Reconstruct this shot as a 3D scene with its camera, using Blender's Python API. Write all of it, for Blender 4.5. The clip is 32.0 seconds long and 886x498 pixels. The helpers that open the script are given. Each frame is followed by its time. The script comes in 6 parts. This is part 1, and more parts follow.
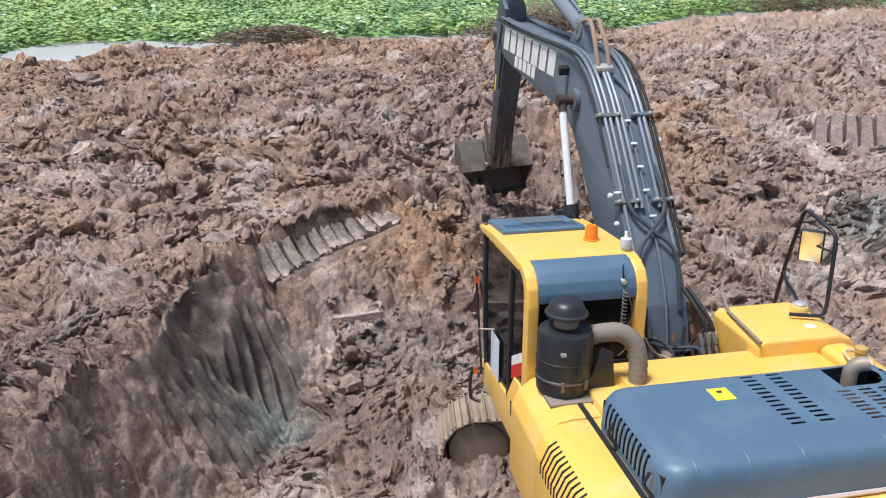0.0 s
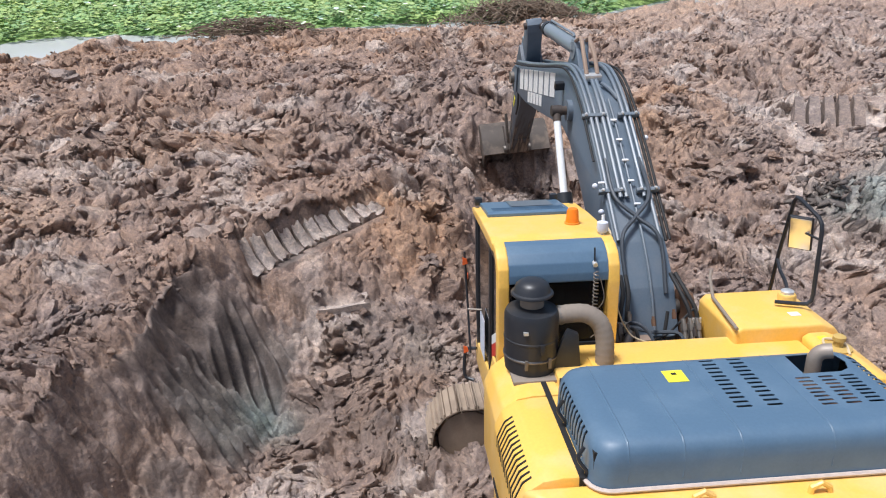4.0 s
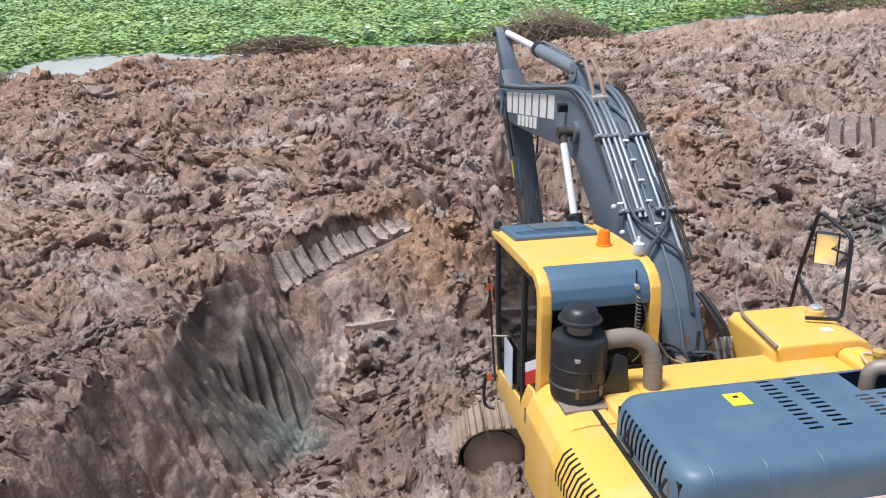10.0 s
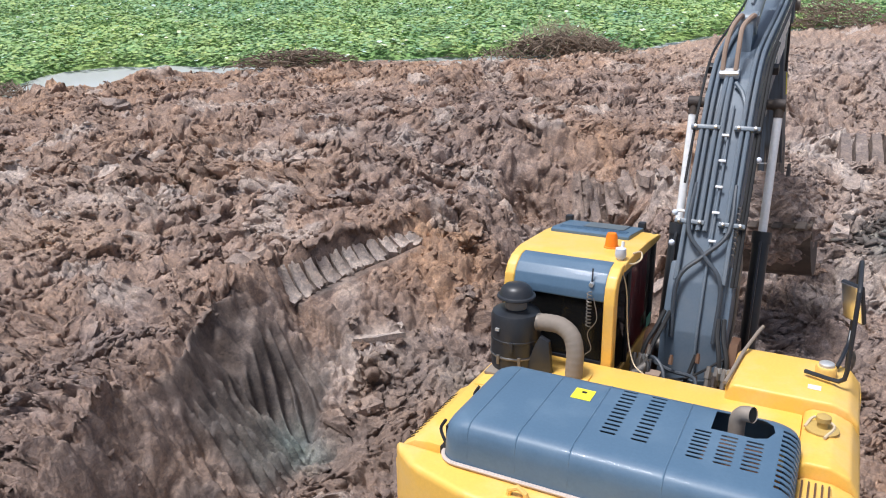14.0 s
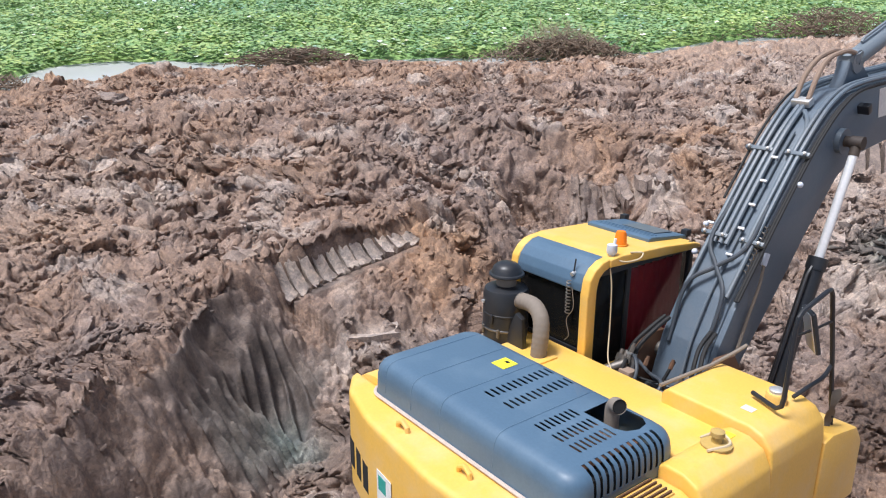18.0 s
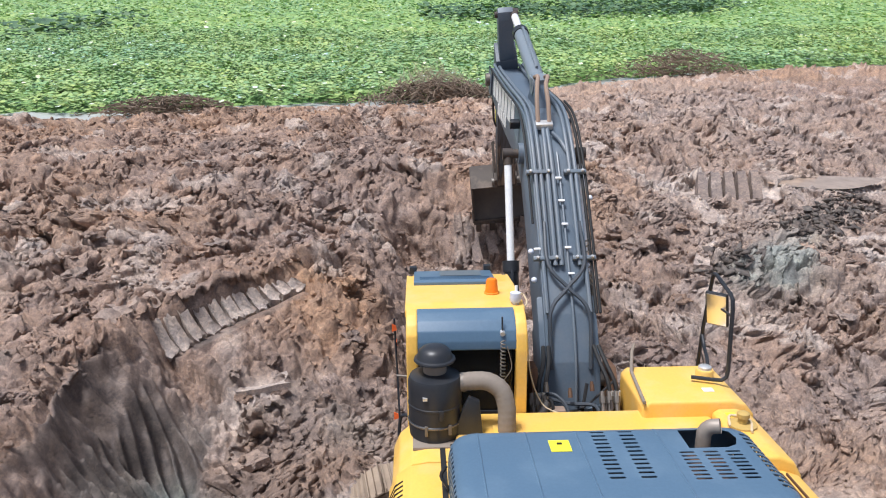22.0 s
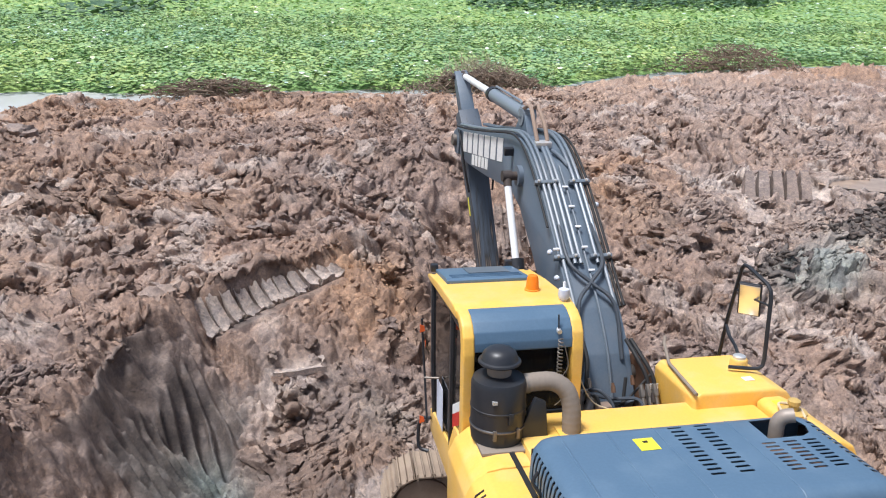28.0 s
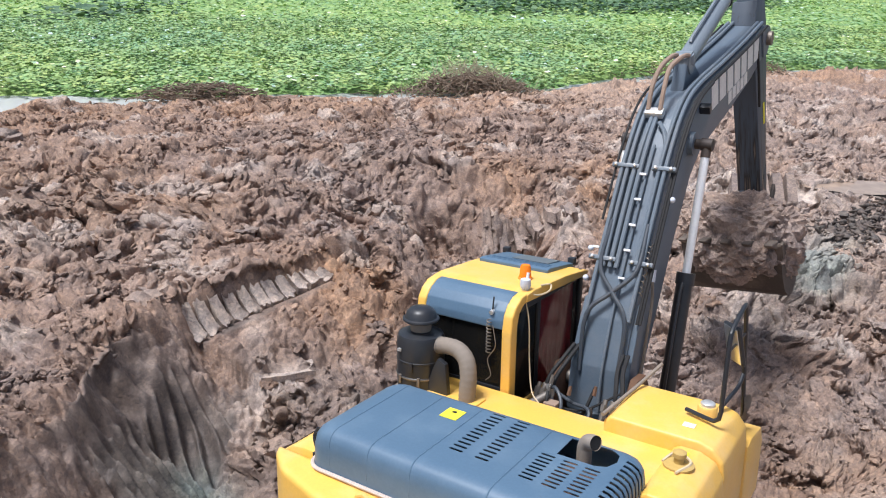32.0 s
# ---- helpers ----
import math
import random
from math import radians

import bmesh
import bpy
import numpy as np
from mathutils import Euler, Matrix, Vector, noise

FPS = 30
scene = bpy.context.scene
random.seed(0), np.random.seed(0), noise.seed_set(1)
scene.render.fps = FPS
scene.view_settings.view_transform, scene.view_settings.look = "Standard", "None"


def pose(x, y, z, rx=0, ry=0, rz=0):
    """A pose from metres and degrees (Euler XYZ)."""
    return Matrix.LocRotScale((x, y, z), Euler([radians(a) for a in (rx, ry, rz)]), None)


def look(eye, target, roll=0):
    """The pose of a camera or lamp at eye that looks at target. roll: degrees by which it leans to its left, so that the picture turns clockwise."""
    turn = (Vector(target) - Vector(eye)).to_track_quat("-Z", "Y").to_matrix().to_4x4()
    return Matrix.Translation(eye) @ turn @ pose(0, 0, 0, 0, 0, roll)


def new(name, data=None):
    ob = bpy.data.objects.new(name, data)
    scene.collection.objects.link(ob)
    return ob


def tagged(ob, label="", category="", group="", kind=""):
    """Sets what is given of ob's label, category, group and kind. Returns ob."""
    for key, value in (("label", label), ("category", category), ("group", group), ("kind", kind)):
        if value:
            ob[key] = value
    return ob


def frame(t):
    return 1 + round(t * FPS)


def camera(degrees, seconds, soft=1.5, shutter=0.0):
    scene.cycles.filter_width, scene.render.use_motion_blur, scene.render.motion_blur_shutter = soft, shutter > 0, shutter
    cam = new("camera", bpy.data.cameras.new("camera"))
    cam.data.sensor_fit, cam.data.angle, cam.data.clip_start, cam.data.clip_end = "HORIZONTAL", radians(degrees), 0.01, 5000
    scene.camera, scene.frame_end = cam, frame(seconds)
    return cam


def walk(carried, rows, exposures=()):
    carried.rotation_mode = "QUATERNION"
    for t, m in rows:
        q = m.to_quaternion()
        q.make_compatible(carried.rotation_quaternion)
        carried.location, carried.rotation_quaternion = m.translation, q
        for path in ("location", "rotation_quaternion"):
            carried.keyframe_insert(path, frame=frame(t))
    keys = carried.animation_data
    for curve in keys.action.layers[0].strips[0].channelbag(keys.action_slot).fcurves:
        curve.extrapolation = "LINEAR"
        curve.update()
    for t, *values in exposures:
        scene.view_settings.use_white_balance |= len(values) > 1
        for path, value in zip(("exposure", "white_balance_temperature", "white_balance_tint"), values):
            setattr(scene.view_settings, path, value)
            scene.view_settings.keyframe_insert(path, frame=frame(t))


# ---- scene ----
LEAN = 7.0  # the machine stands nose-down by this much; its frame carries the camera rows too
EYE = (0.0, 0.0, 6.145)
ROOT = (2.208, 6.150, 0.0)
# seconds: pan, tilt, roll in degrees
CAM_ROWS = [
    (0, 1.48, 19.27, -0.25),
    (0.5, 1.67, 19.18, -0.17),
    (1, 2.45, 19.55, -0.34),
    (1.5, 3.13, 20.40, -0.53),
    (2, 3.43, 20.95, -0.63),
    (2.5, 3.38, 20.88, -0.81),
    (3, 3.15, 20.60, -0.99),
    (3.5, 2.93, 20.33, -1.16),
    (5.5, 1.99, 19.56, -1.48),
    (6, 1.75, 19.47, -1.66),
    (6.5, 1.58, 19.43, -1.84),
    (7, 1.28, 19.45, -1.89),
    (7.5, 0.90, 19.48, -1.77),
    (8, 0.68, 19.44, -1.66),
    (8.5, 0.56, 19.23, -1.60),
    (9, 0.36, 19.20, -1.55),
    (9.5, 0.30, 19.04, -1.40),
    (10, 0.51, 18.71, -1.23),
    (10.5, 0.54, 18.57, -1.27),
    (11, 0.42, 18.59, -1.49),
    (11.5, 0.17, 18.43, -1.40),
    (12, -0.07, 18.32, -1.28),
    (12.5, -0.05, 18.23, -1.10),
    (13, -0.00, 18.14, -1.04),
    (13.5, -0.03, 17.98, -0.99),
    (14, -0.21, 17.67, -0.97),
    (14.5, -0.46, 17.55, -0.84),
    (16.5, -0.51, 17.64, -0.25),
    (17, -0.55, 17.64, -0.02),
    (17.5, -0.53, 17.64, 0.08),
    (18, 0.06, 17.62, 0.15),
    (18.5, 1.48, 17.31, 0.13),
    (19, 3.27, 16.42, 0.09),
    (19.5, 4.58, 15.33, 0.08),
    (20, 5.67, 14.30, 0.00),
    (20.5, 6.99, 13.86, -0.16),
    (21, 8.25, 13.83, -0.30),
    (21.5, 8.86, 14.12, -0.45),
    (22, 9.02, 14.49, -0.49),
    (22.5, 9.01, 14.89, -0.61),
    (23, 8.58, 15.17, -0.48),
    (23.5, 8.20, 15.38, -0.26),
    (24, 7.94, 15.45, -0.11),
    (24.5, 7.66, 15.34, -0.04),
    (25, 7.30, 15.01, -0.05),
    (25.5, 6.98, 14.92, 0.12),
    (26, 6.77, 14.95, 0.33),
    (26.5, 6.59, 15.01, 0.44),
    (28.5, 5.86, 15.29, 0.80),
    (29, 6.16, 15.19, 0.53),
    (29.5, 6.43, 15.09, 0.27),
    (30, 6.73, 14.90, 0.20),
    (30.5, 6.76, 14.83, 0.37),
    (31, 6.76, 14.91, 0.54),
    (31.5, 6.80, 15.03, 0.62),
    (32, 6.84, 14.98, 0.77),
]
# seconds: swing of the upper structure, clockwise from the world y axis, degrees
SWING_ROWS = [
    (0, -9.06),    (0.5, -7.92),    (1, -6.36),    (1.5, -5.10),
    (2, -4.29),    (2.5, -3.04),    (3, -2.65),    (3.5, -1.88),
    (5.5, -1.70),
    (6, -1.53),    (6.5, -1.74),    (7, -2.85),    (7.5, -3.96),
    (8, -5.91),    (8.5, -7.36),    (9, -9.14),    (9.5, -9.39),
    (10, -9.08),    (10.5, -8.31),    (11, -7.32),    (11.5, -4.96),
    (12, -1.51),    (12.5, 3.29),    (13, 10.50),    (13.5, 18.73),
    (14, 28.15),    (14.5, 37.52),    (15, 43.82),    (15.5, 48.32),
    (16, 51.02),    (16.5, 51.95),    (17, 52.46),    (17.5, 52.57),
    (18, 52.39),    (18.5, 50.93),    (19, 46.61),    (19.5, 41.04),
    (20, 33.27),    (20.5, 25.76),    (21, 18.12),    (21.5, 12.40),
    (22, 7.17),    (22.5, 3.72),    (23, 1.48),    (23.5, 0.97),
    (24, 0.28),    (24.5, -1.35),    (25, -3.02),    (25.5, -4.21),
    (26, -4.49),    (26.5, -5.30),    (28.5, -4.76),    (29, -1.80),    (29.5, 2.05),
    (30, 7.70),    (30.5, 14.28),    (31, 24.10),    (31.5, 33.59),
    (32, 40.47),
]

cam = camera(61.0, 32.0, soft=1.1)
lean = pose(0, 0, 0, -LEAN)
walk(cam, [(t, Matrix.Translation(EYE) @ lean @ pose(0, 0, 0, 90 - tilt, 0, -pan) @ pose(0, 0, 0, 0, 0, roll))
           for t, pan, tilt, roll in CAM_ROWS],
     exposures=[(0.0, 0.22), (14.0, 0.22), (18.0, 0.27), (20.0, 0.21), (24.0, 0.32), (32.0, 0.33)])

# ---- light: bright overcast day ----
world = bpy.data.worlds.new("sky")
scene.world = world
world.use_nodes = True
wn = world.node_tree
sky = wn.nodes.new("ShaderNodeTexSky")
sky.sky_type, sky.sun_disc = "NISHITA", False
sky.sun_elevation, sky.sun_rotation = radians(71), radians(262)
sky.air_density, sky.dust_density, sky.ozone_density = 1.0, 4.0, 1.5
soft_sky = wn.nodes.new("ShaderNodeHueSaturation")
soft_sky.inputs["Saturation"].default_value = 0.95
wn.links.new(sky.outputs[0], soft_sky.inputs["Color"])
wn.links.new(soft_sky.outputs[0], wn.nodes["Background"].inputs[0])
wn.nodes["Background"].inputs[1].default_value = 0.105
sun = new("sun", bpy.data.lights.new("sun", "SUN"))
sun.data.energy, sun.data.angle, sun.data.color = 3.45, radians(14), (0.915, 0.94, 1.0)
sun.matrix_world = look((-14, -2, 42), (0, 0, 0))


# ---- materials ----
def nodes_of(name):
    m = bpy.data.materials.new(name)
    m.use_nodes = True
    return m, m.node_tree, m.node_tree.nodes["Principled BSDF"]


def noise_node(nt, scale, detail=4.0, rough=0.55, space="Object"):
    co = nt.nodes.new("ShaderNodeTexCoord")
    n = nt.nodes.new("ShaderNodeTexNoise")
    n.inputs["Scale"].default_value, n.inputs["Detail"].default_value = scale, detail
    n.inputs["Roughness"].default_value = rough
    nt.links.new(co.outputs[space], n.inputs["Vector"])
    return n


def ramp(nt, src, stops):
    r = nt.nodes.new("ShaderNodeValToRGB")
    r.color_ramp.elements[0].position, r.color_ramp.elements[1].position = stops[0][0], stops[-1][0]
    for p, c in stops[1:-1]:
        r.color_ramp.elements.new(p)
    for e, (p, c) in zip(r.color_ramp.elements, stops):
        e.position, e.color = p, (*c, 1)
    nt.links.new(src, r.inputs["Fac"])
    return r


def mix_rgb(nt, fac, a, b):
    m = nt.nodes.new("ShaderNodeMix")
    m.data_type = "RGBA"
    for val, k in ((fac, 0), (a, 6), (b, 7)):
        if isinstance(val, bpy.types.NodeSocket):
            nt.links.new(val, m.inputs[k])
        else:
            m.inputs[k].default_value = val if k == 0 else (*val, 1)
    return m.outputs[2]


def bump(nt, bsdf, src, strength, distance):
    b = nt.nodes.new("ShaderNodeBump")
    b.inputs["Strength"].default_value, b.inputs["Distance"].default_value = strength, distance
    nt.links.new(src, b.inputs["Height"])
    nt.links.new(b.outputs[0], bsdf.inputs["Normal"])


def paint(name, base, rough=0.4, metal=0.0, dirt=(0.30, 0.22, 0.15), dirt_amount=0.25, coat=0.0, fine=40.0):
    """Painted or bare metal with faint mottling and blotches of dried mud dust."""
    m, nt, p = nodes_of(name)
    big = noise_node(nt, 2.3, 5, 0.65)
    small = noise_node(nt, fine, 3, 0.6)
    mott = mix_rgb(nt, small.outputs["Fac"], tuple(c * 0.9 for c in base), tuple(min(1, c * 1.1 + 0.003) for c in base))
    r = ramp(nt, big.outputs["Fac"], [(0.45, (0, 0, 0)), (0.78, (1, 1, 1))])
    sc = nt.nodes.new("ShaderNodeMath")
    sc.operation = "MULTIPLY"
    sc.inputs[1].default_value = dirt_amount
    nt.links.new(r.outputs[0], sc.inputs[0])
    col = mix_rgb(nt, sc.outputs[0], mott, dirt)
    nt.links.new(col, p.inputs["Base Color"])
    rr = nt.nodes.new("ShaderNodeMapRange")
    rr.inputs["To Min"].default_value, rr.inputs["To Max"].default_value = rough * 0.85, min(1, rough * 1.35)
    nt.links.new(big.outputs["Fac"], rr.inputs["Value"])
    nt.links.new(rr.outputs[0], p.inputs["Roughness"])
    p.inputs["Metallic"].default_value = metal
    p.inputs["Coat Weight"].default_value = coat
    bump(nt, p, small.outputs["Fac"], 0.06, 0.004)
    return m


def plain(name, base, rough=0.5, metal=0.0):
    m, nt, p = nodes_of(name)
    n = noise_node(nt, 25, 3)
    nt.links.new(mix_rgb(nt, n.outputs["Fac"], tuple(c * 0.8 for c in base), tuple(min(1, c * 1.2) for c in base)), p.inputs["Base Color"])
    p.inputs["Roughness"].default_value, p.inputs["Metallic"].default_value = rough, metal
    return m


# pale blotches: dust, and the sky's sheen put into the colour
YELLOW = paint("yellow_paint", (0.86, 0.510, 0.100), 0.40, dirt=(0.76, 0.59, 0.40), dirt_amount=0.42, coat=0.10)
GREY = paint("blue_grey_paint", (0.080, 0.146, 0.222), 0.42, dirt=(0.20, 0.29, 0.37), dirt_amount=0.30, coat=0.08)
BOOM_GREY = paint("boom_grey_paint", (0.104, 0.142, 0.186), 0.46, dirt=(0.26, 0.25, 0.24), dirt_amount=0.30)
PIPE_GREY = paint("pipe_grey_paint", (0.14, 0.175, 0.212), 0.34, dirt=(0.25, 0.2, 0.15), dirt_amount=0.25)
CYL_GREY = paint("cylinder_grey_paint", (0.185, 0.225, 0.262), 0.36, dirt=(0.28, 0.26, 0.24), dirt_amount=0.25)
BLACK = paint("black_plastic", (0.017, 0.020, 0.026), 0.36, dirt=(0.10, 0.09, 0.08), dirt_amount=0.2)
DARKHOSE = paint("dark_grey_hose", (0.050, 0.062, 0.078), 0.45, dirt=(0.14, 0.13, 0.12), dirt_amount=0.3)
RUBBER = plain("black_rubber", (0.015, 0.015, 0.016), 0.7)
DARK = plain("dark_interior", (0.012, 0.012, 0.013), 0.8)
# hardly metallic: the white base paints the sky mirrored in the chrome
CHROME = plain("chrome_rod", (0.95, 0.95, 0.95), 0.22, 0.12)
STEEL = paint("worn_steel", (0.22, 0.20, 0.18), 0.5, 0.7, dirt_amount=0.4)
SILVER = plain("silver_fitting", (0.70, 0.70, 0.69), 0.35, 0.6)
WHITE = plain("white_decal", (0.80, 0.80, 0.78), 0.5)
TIE = plain("white_tie", (0.75, 0.76, 0.78), 0.5)
RUST = paint("rusty_steel", (0.13, 0.062, 0.035), 0.75, 0.2, dirt_amount=0.3)
HOSE = paint("dusty_beige_hose", (0.235, 0.195, 0.16), 0.75, dirt=(0.32, 0.265, 0.21), dirt_amount=0.5)
TANHOSE = paint("tan_hose_sleeve", (0.30, 0.215, 0.165), 0.8)
AMBER = plain("amber_lens", (0.95, 0.22, 0.01), 0.25)
RED = plain("red_decal", (0.62, 0.03, 0.02), 0.4)
DECALYEL = plain("yellow_decal", (0.95, 0.78, 0.05), 0.5)
BARK = plain("dry_brush_brown", (0.25, 0.19, 0.14), 0.9)
ORANGE = plain("orange_ribbon", (0.85, 0.14, 0.03), 0.6)
CREAM = plain("cream_wire", (0.62, 0.50, 0.33), 0.7)
CURTAIN = plain("dark_red_curtain", (0.34, 0.018, 0.03), 0.85)
PAPER = plain("pale_sheet", (0.62, 0.66, 0.75), 0.6)


def streaked_material():
    """Grey stick paint, scraped and smeared with mud along its length, most at the bucket's end."""
    m, nt, p = nodes_of("scraped_stick_paint")
    co = nt.nodes.new("ShaderNodeTexCoord")
    mp = nt.nodes.new("ShaderNodeMapping")
    mp.inputs["Scale"].default_value = (22, 0.8, 22)
    nt.links.new(co.outputs["Object"], mp.inputs["Vector"])
    n = nt.nodes.new("ShaderNodeTexNoise")
    n.inputs["Scale"].default_value, n.inputs["Detail"].default_value = 1.0, 4.0
    nt.links.new(mp.outputs[0], n.inputs["Vector"])
    sep = nt.nodes.new("ShaderNodeSeparateXYZ")
    nt.links.new(co.outputs["Object"], sep.inputs[0])
    far = nt.nodes.new("ShaderNodeMapRange")
    far.inputs["From Min"].default_value, far.inputs["From Max"].default_value = 0.6, 3.1
    far.inputs["To Min"].default_value, far.inputs["To Max"].default_value = -0.16, 0.22
    nt.links.new(sep.outputs["Y"], far.inputs["Value"])
    add = nt.nodes.new("ShaderNodeMath")
    nt.links.new(n.outputs["Fac"], add.inputs[0])
    nt.links.new(far.outputs[0], add.inputs[1])
    r = ramp(nt, add.outputs[0], [(0.42, (0.070, 0.090, 0.118)), (0.52, (0.055, 0.065, 0.078)), (0.60, (0.030, 0.027, 0.026)), (0.68, (0.16, 0.125, 0.10)), (0.80, (0.28, 0.225, 0.18))])
    nt.links.new(r.outputs[0], p.inputs["Base Color"])
    p.inputs["Roughness"].default_value = 0.5
    bump(nt, p, n.outputs["Fac"], 0.3, 0.01)
    return m


STICKPAINT = streaked_material()
TRACKSTEEL = paint("muddy_track_steel", (0.33, 0.255, 0.19), 0.85, 0.05, dirt=(0.20, 0.150, 0.115), dirt_amount=0.9)
BUCKETSTEEL = paint("muddy_bucket_steel", (0.075, 0.060, 0.050), 0.65, 0.1, dirt=(0.27, 0.21, 0.165), dirt_amount=0.95, fine=14.0)


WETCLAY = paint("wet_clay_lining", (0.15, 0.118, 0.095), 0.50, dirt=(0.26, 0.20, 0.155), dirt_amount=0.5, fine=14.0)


def glass_material(name="tinted_cab_glass", tint=0.06):
    m, nt, p = nodes_of(name)
    p.inputs["Base Color"].default_value = (tint, tint, tint, 1)
    p.inputs["Roughness"].default_value = 0.04
    p.inputs["Transmission Weight"].default_value = 1.0 if tint > 0.5 else 0.85
    p.inputs["IOR"].default_value = 1.2
    return m


GLASS = glass_material()
CLEARGLASS = glass_material("clear_cab_glass", 0.8)


def mud_material():
    """Soil: grey-brown clods, with orange clay, wet grey clay (also gap shade) and blue clay by the attribute soil."""
    m, nt, p = nodes_of("excavated_mud")
    at = nt.nodes.new("ShaderNodeAttribute")
    at.attribute_name = "soil"
    sep = nt.nodes.new("ShaderNodeSeparateColor")
    nt.links.new(at.outputs["Color"], sep.inputs[0])
    big = noise_node(nt, 0.55, 5, 0.6)
    mid = noise_node(nt, 3.1, 6, 0.62)
    fine = noise_node(nt, 24, 6, 0.68)
    base = ramp(nt, mid.outputs["Fac"], [(0.32, (0.182, 0.134, 0.116)), (0.46, (0.270, 0.202, 0.175)), (0.56, (0.358, 0.274, 0.239)), (0.68, (0.51, 0.410, 0.362))])
    tint = ramp(nt, big.outputs["Fac"], [(0.38, (0, 0, 0)), (0.60, (0.68, 0.68, 0.68))])
    half = mix_rgb(nt, tint.outputs[0], base.outputs[0], (0.375, 0.250, 0.182))
    orange = ramp(nt, mid.outputs["Fac"], [(0.30, (0.31, 0.180, 0.108)), (0.55, (0.44, 0.272, 0.168)), (0.75, (0.56, 0.375, 0.25))])
    grey = ramp(nt, mid.outputs["Fac"], [(0.30, (0.074, 0.059, 0.052)), (0.60, (0.112, 0.091, 0.081)), (0.80, (0.170, 0.143, 0.126))])
    blue = ramp(nt, mid.outputs["Fac"], [(0.30, (0.13, 0.172, 0.166)), (0.60, (0.235, 0.315, 0.30)), (0.80, (0.35, 0.45, 0.43))])
    c1 = mix_rgb(nt, sep.outputs[0], half, orange.outputs[0])
    c2 = mix_rgb(nt, sep.outputs[1], c1, grey.outputs[0])
    c3 = mix_rgb(nt, sep.outputs[2], c2, blue.outputs[0])
    pale = ramp(nt, mid.outputs["Fac"], [(0.30, (0.50, 0.425, 0.375)), (0.60, (0.58, 0.50, 0.45)), (0.80, (0.66, 0.58, 0.525))])
    c3 = mix_rgb(nt, at.outputs["Alpha"], c3, pale.outputs[0])
    fr = ramp(nt, fine.outputs["Fac"], [(0.3, (0.78, 0.78, 0.78)), (0.7, (1.18, 1.18, 1.18))])

    def times(a, b):
        mul = nt.nodes.new("ShaderNodeMix")
        mul.data_type, mul.blend_type = "RGBA", "MULTIPLY"
        mul.inputs[0].default_value = 1.0
        nt.links.new(a, mul.inputs[6])
        nt.links.new(b, mul.inputs[7])
        return mul.outputs[2]
    # every clod has a tone of its own
    co = nt.nodes.new("ShaderNodeTexCoord")
    warp = noise_node(nt, 9, 3)
    bent = nt.nodes.new("ShaderNodeVectorMath")
    bent.operation = "MULTIPLY_ADD"
    nt.links.new(warp.outputs["Color"], bent.inputs[0])
    bent.inputs[1].default_value = (0.12, 0.12, 0.12)
    nt.links.new(co.outputs["Object"], bent.inputs[2])
    out = times(c3, fr.outputs[0])
    for scale, lo, hi in ((4.5, 0.90, 1.10), (11.0, 0.85, 1.15), (27.0, 0.82, 1.20)):
        vo = nt.nodes.new("ShaderNodeTexVoronoi")
        vo.inputs["Scale"].default_value = scale
        nt.links.new(bent.outputs[0], vo.inputs["Vector"])
        sp = nt.nodes.new("ShaderNodeSeparateColor")
        nt.links.new(vo.outputs["Color"], sp.inputs[0])
        out = times(out, ramp(nt, sp.outputs[0], [(0.0, (lo, lo, lo * 1.02)), (1.0, (hi, hi * 0.985, hi * 0.96))]).outputs[0])
    nt.links.new(out, p.inputs["Base Color"])
    wet = nt.nodes.new("ShaderNodeMapRange")
    wet.inputs["From Min"].default_value, wet.inputs["From Max"].default_value = 0.3, 0.7
    wet.inputs["To Min"].default_value, wet.inputs["To Max"].default_value = 0.55, 0.95
    nt.links.new(mid.outputs["Fac"], wet.inputs["Value"])
    nt.links.new(wet.outputs[0], p.inputs["Roughness"])
    bump(nt, p, fine.outputs["Fac"], 0.9, 0.05)
    slick = nt.nodes.new("ShaderNodeMapRange")     # wet clay is smeared smooth
    slick.inputs["To Min"].default_value, slick.inputs["To Max"].default_value = 0.95, 0.25
    nt.links.new(sep.outputs[1], slick.inputs["Value"])
    nt.links.new(slick.outputs[0], p.inputs["Normal"].links[0].from_node.inputs["Strength"])
    return m


MUD = mud_material()


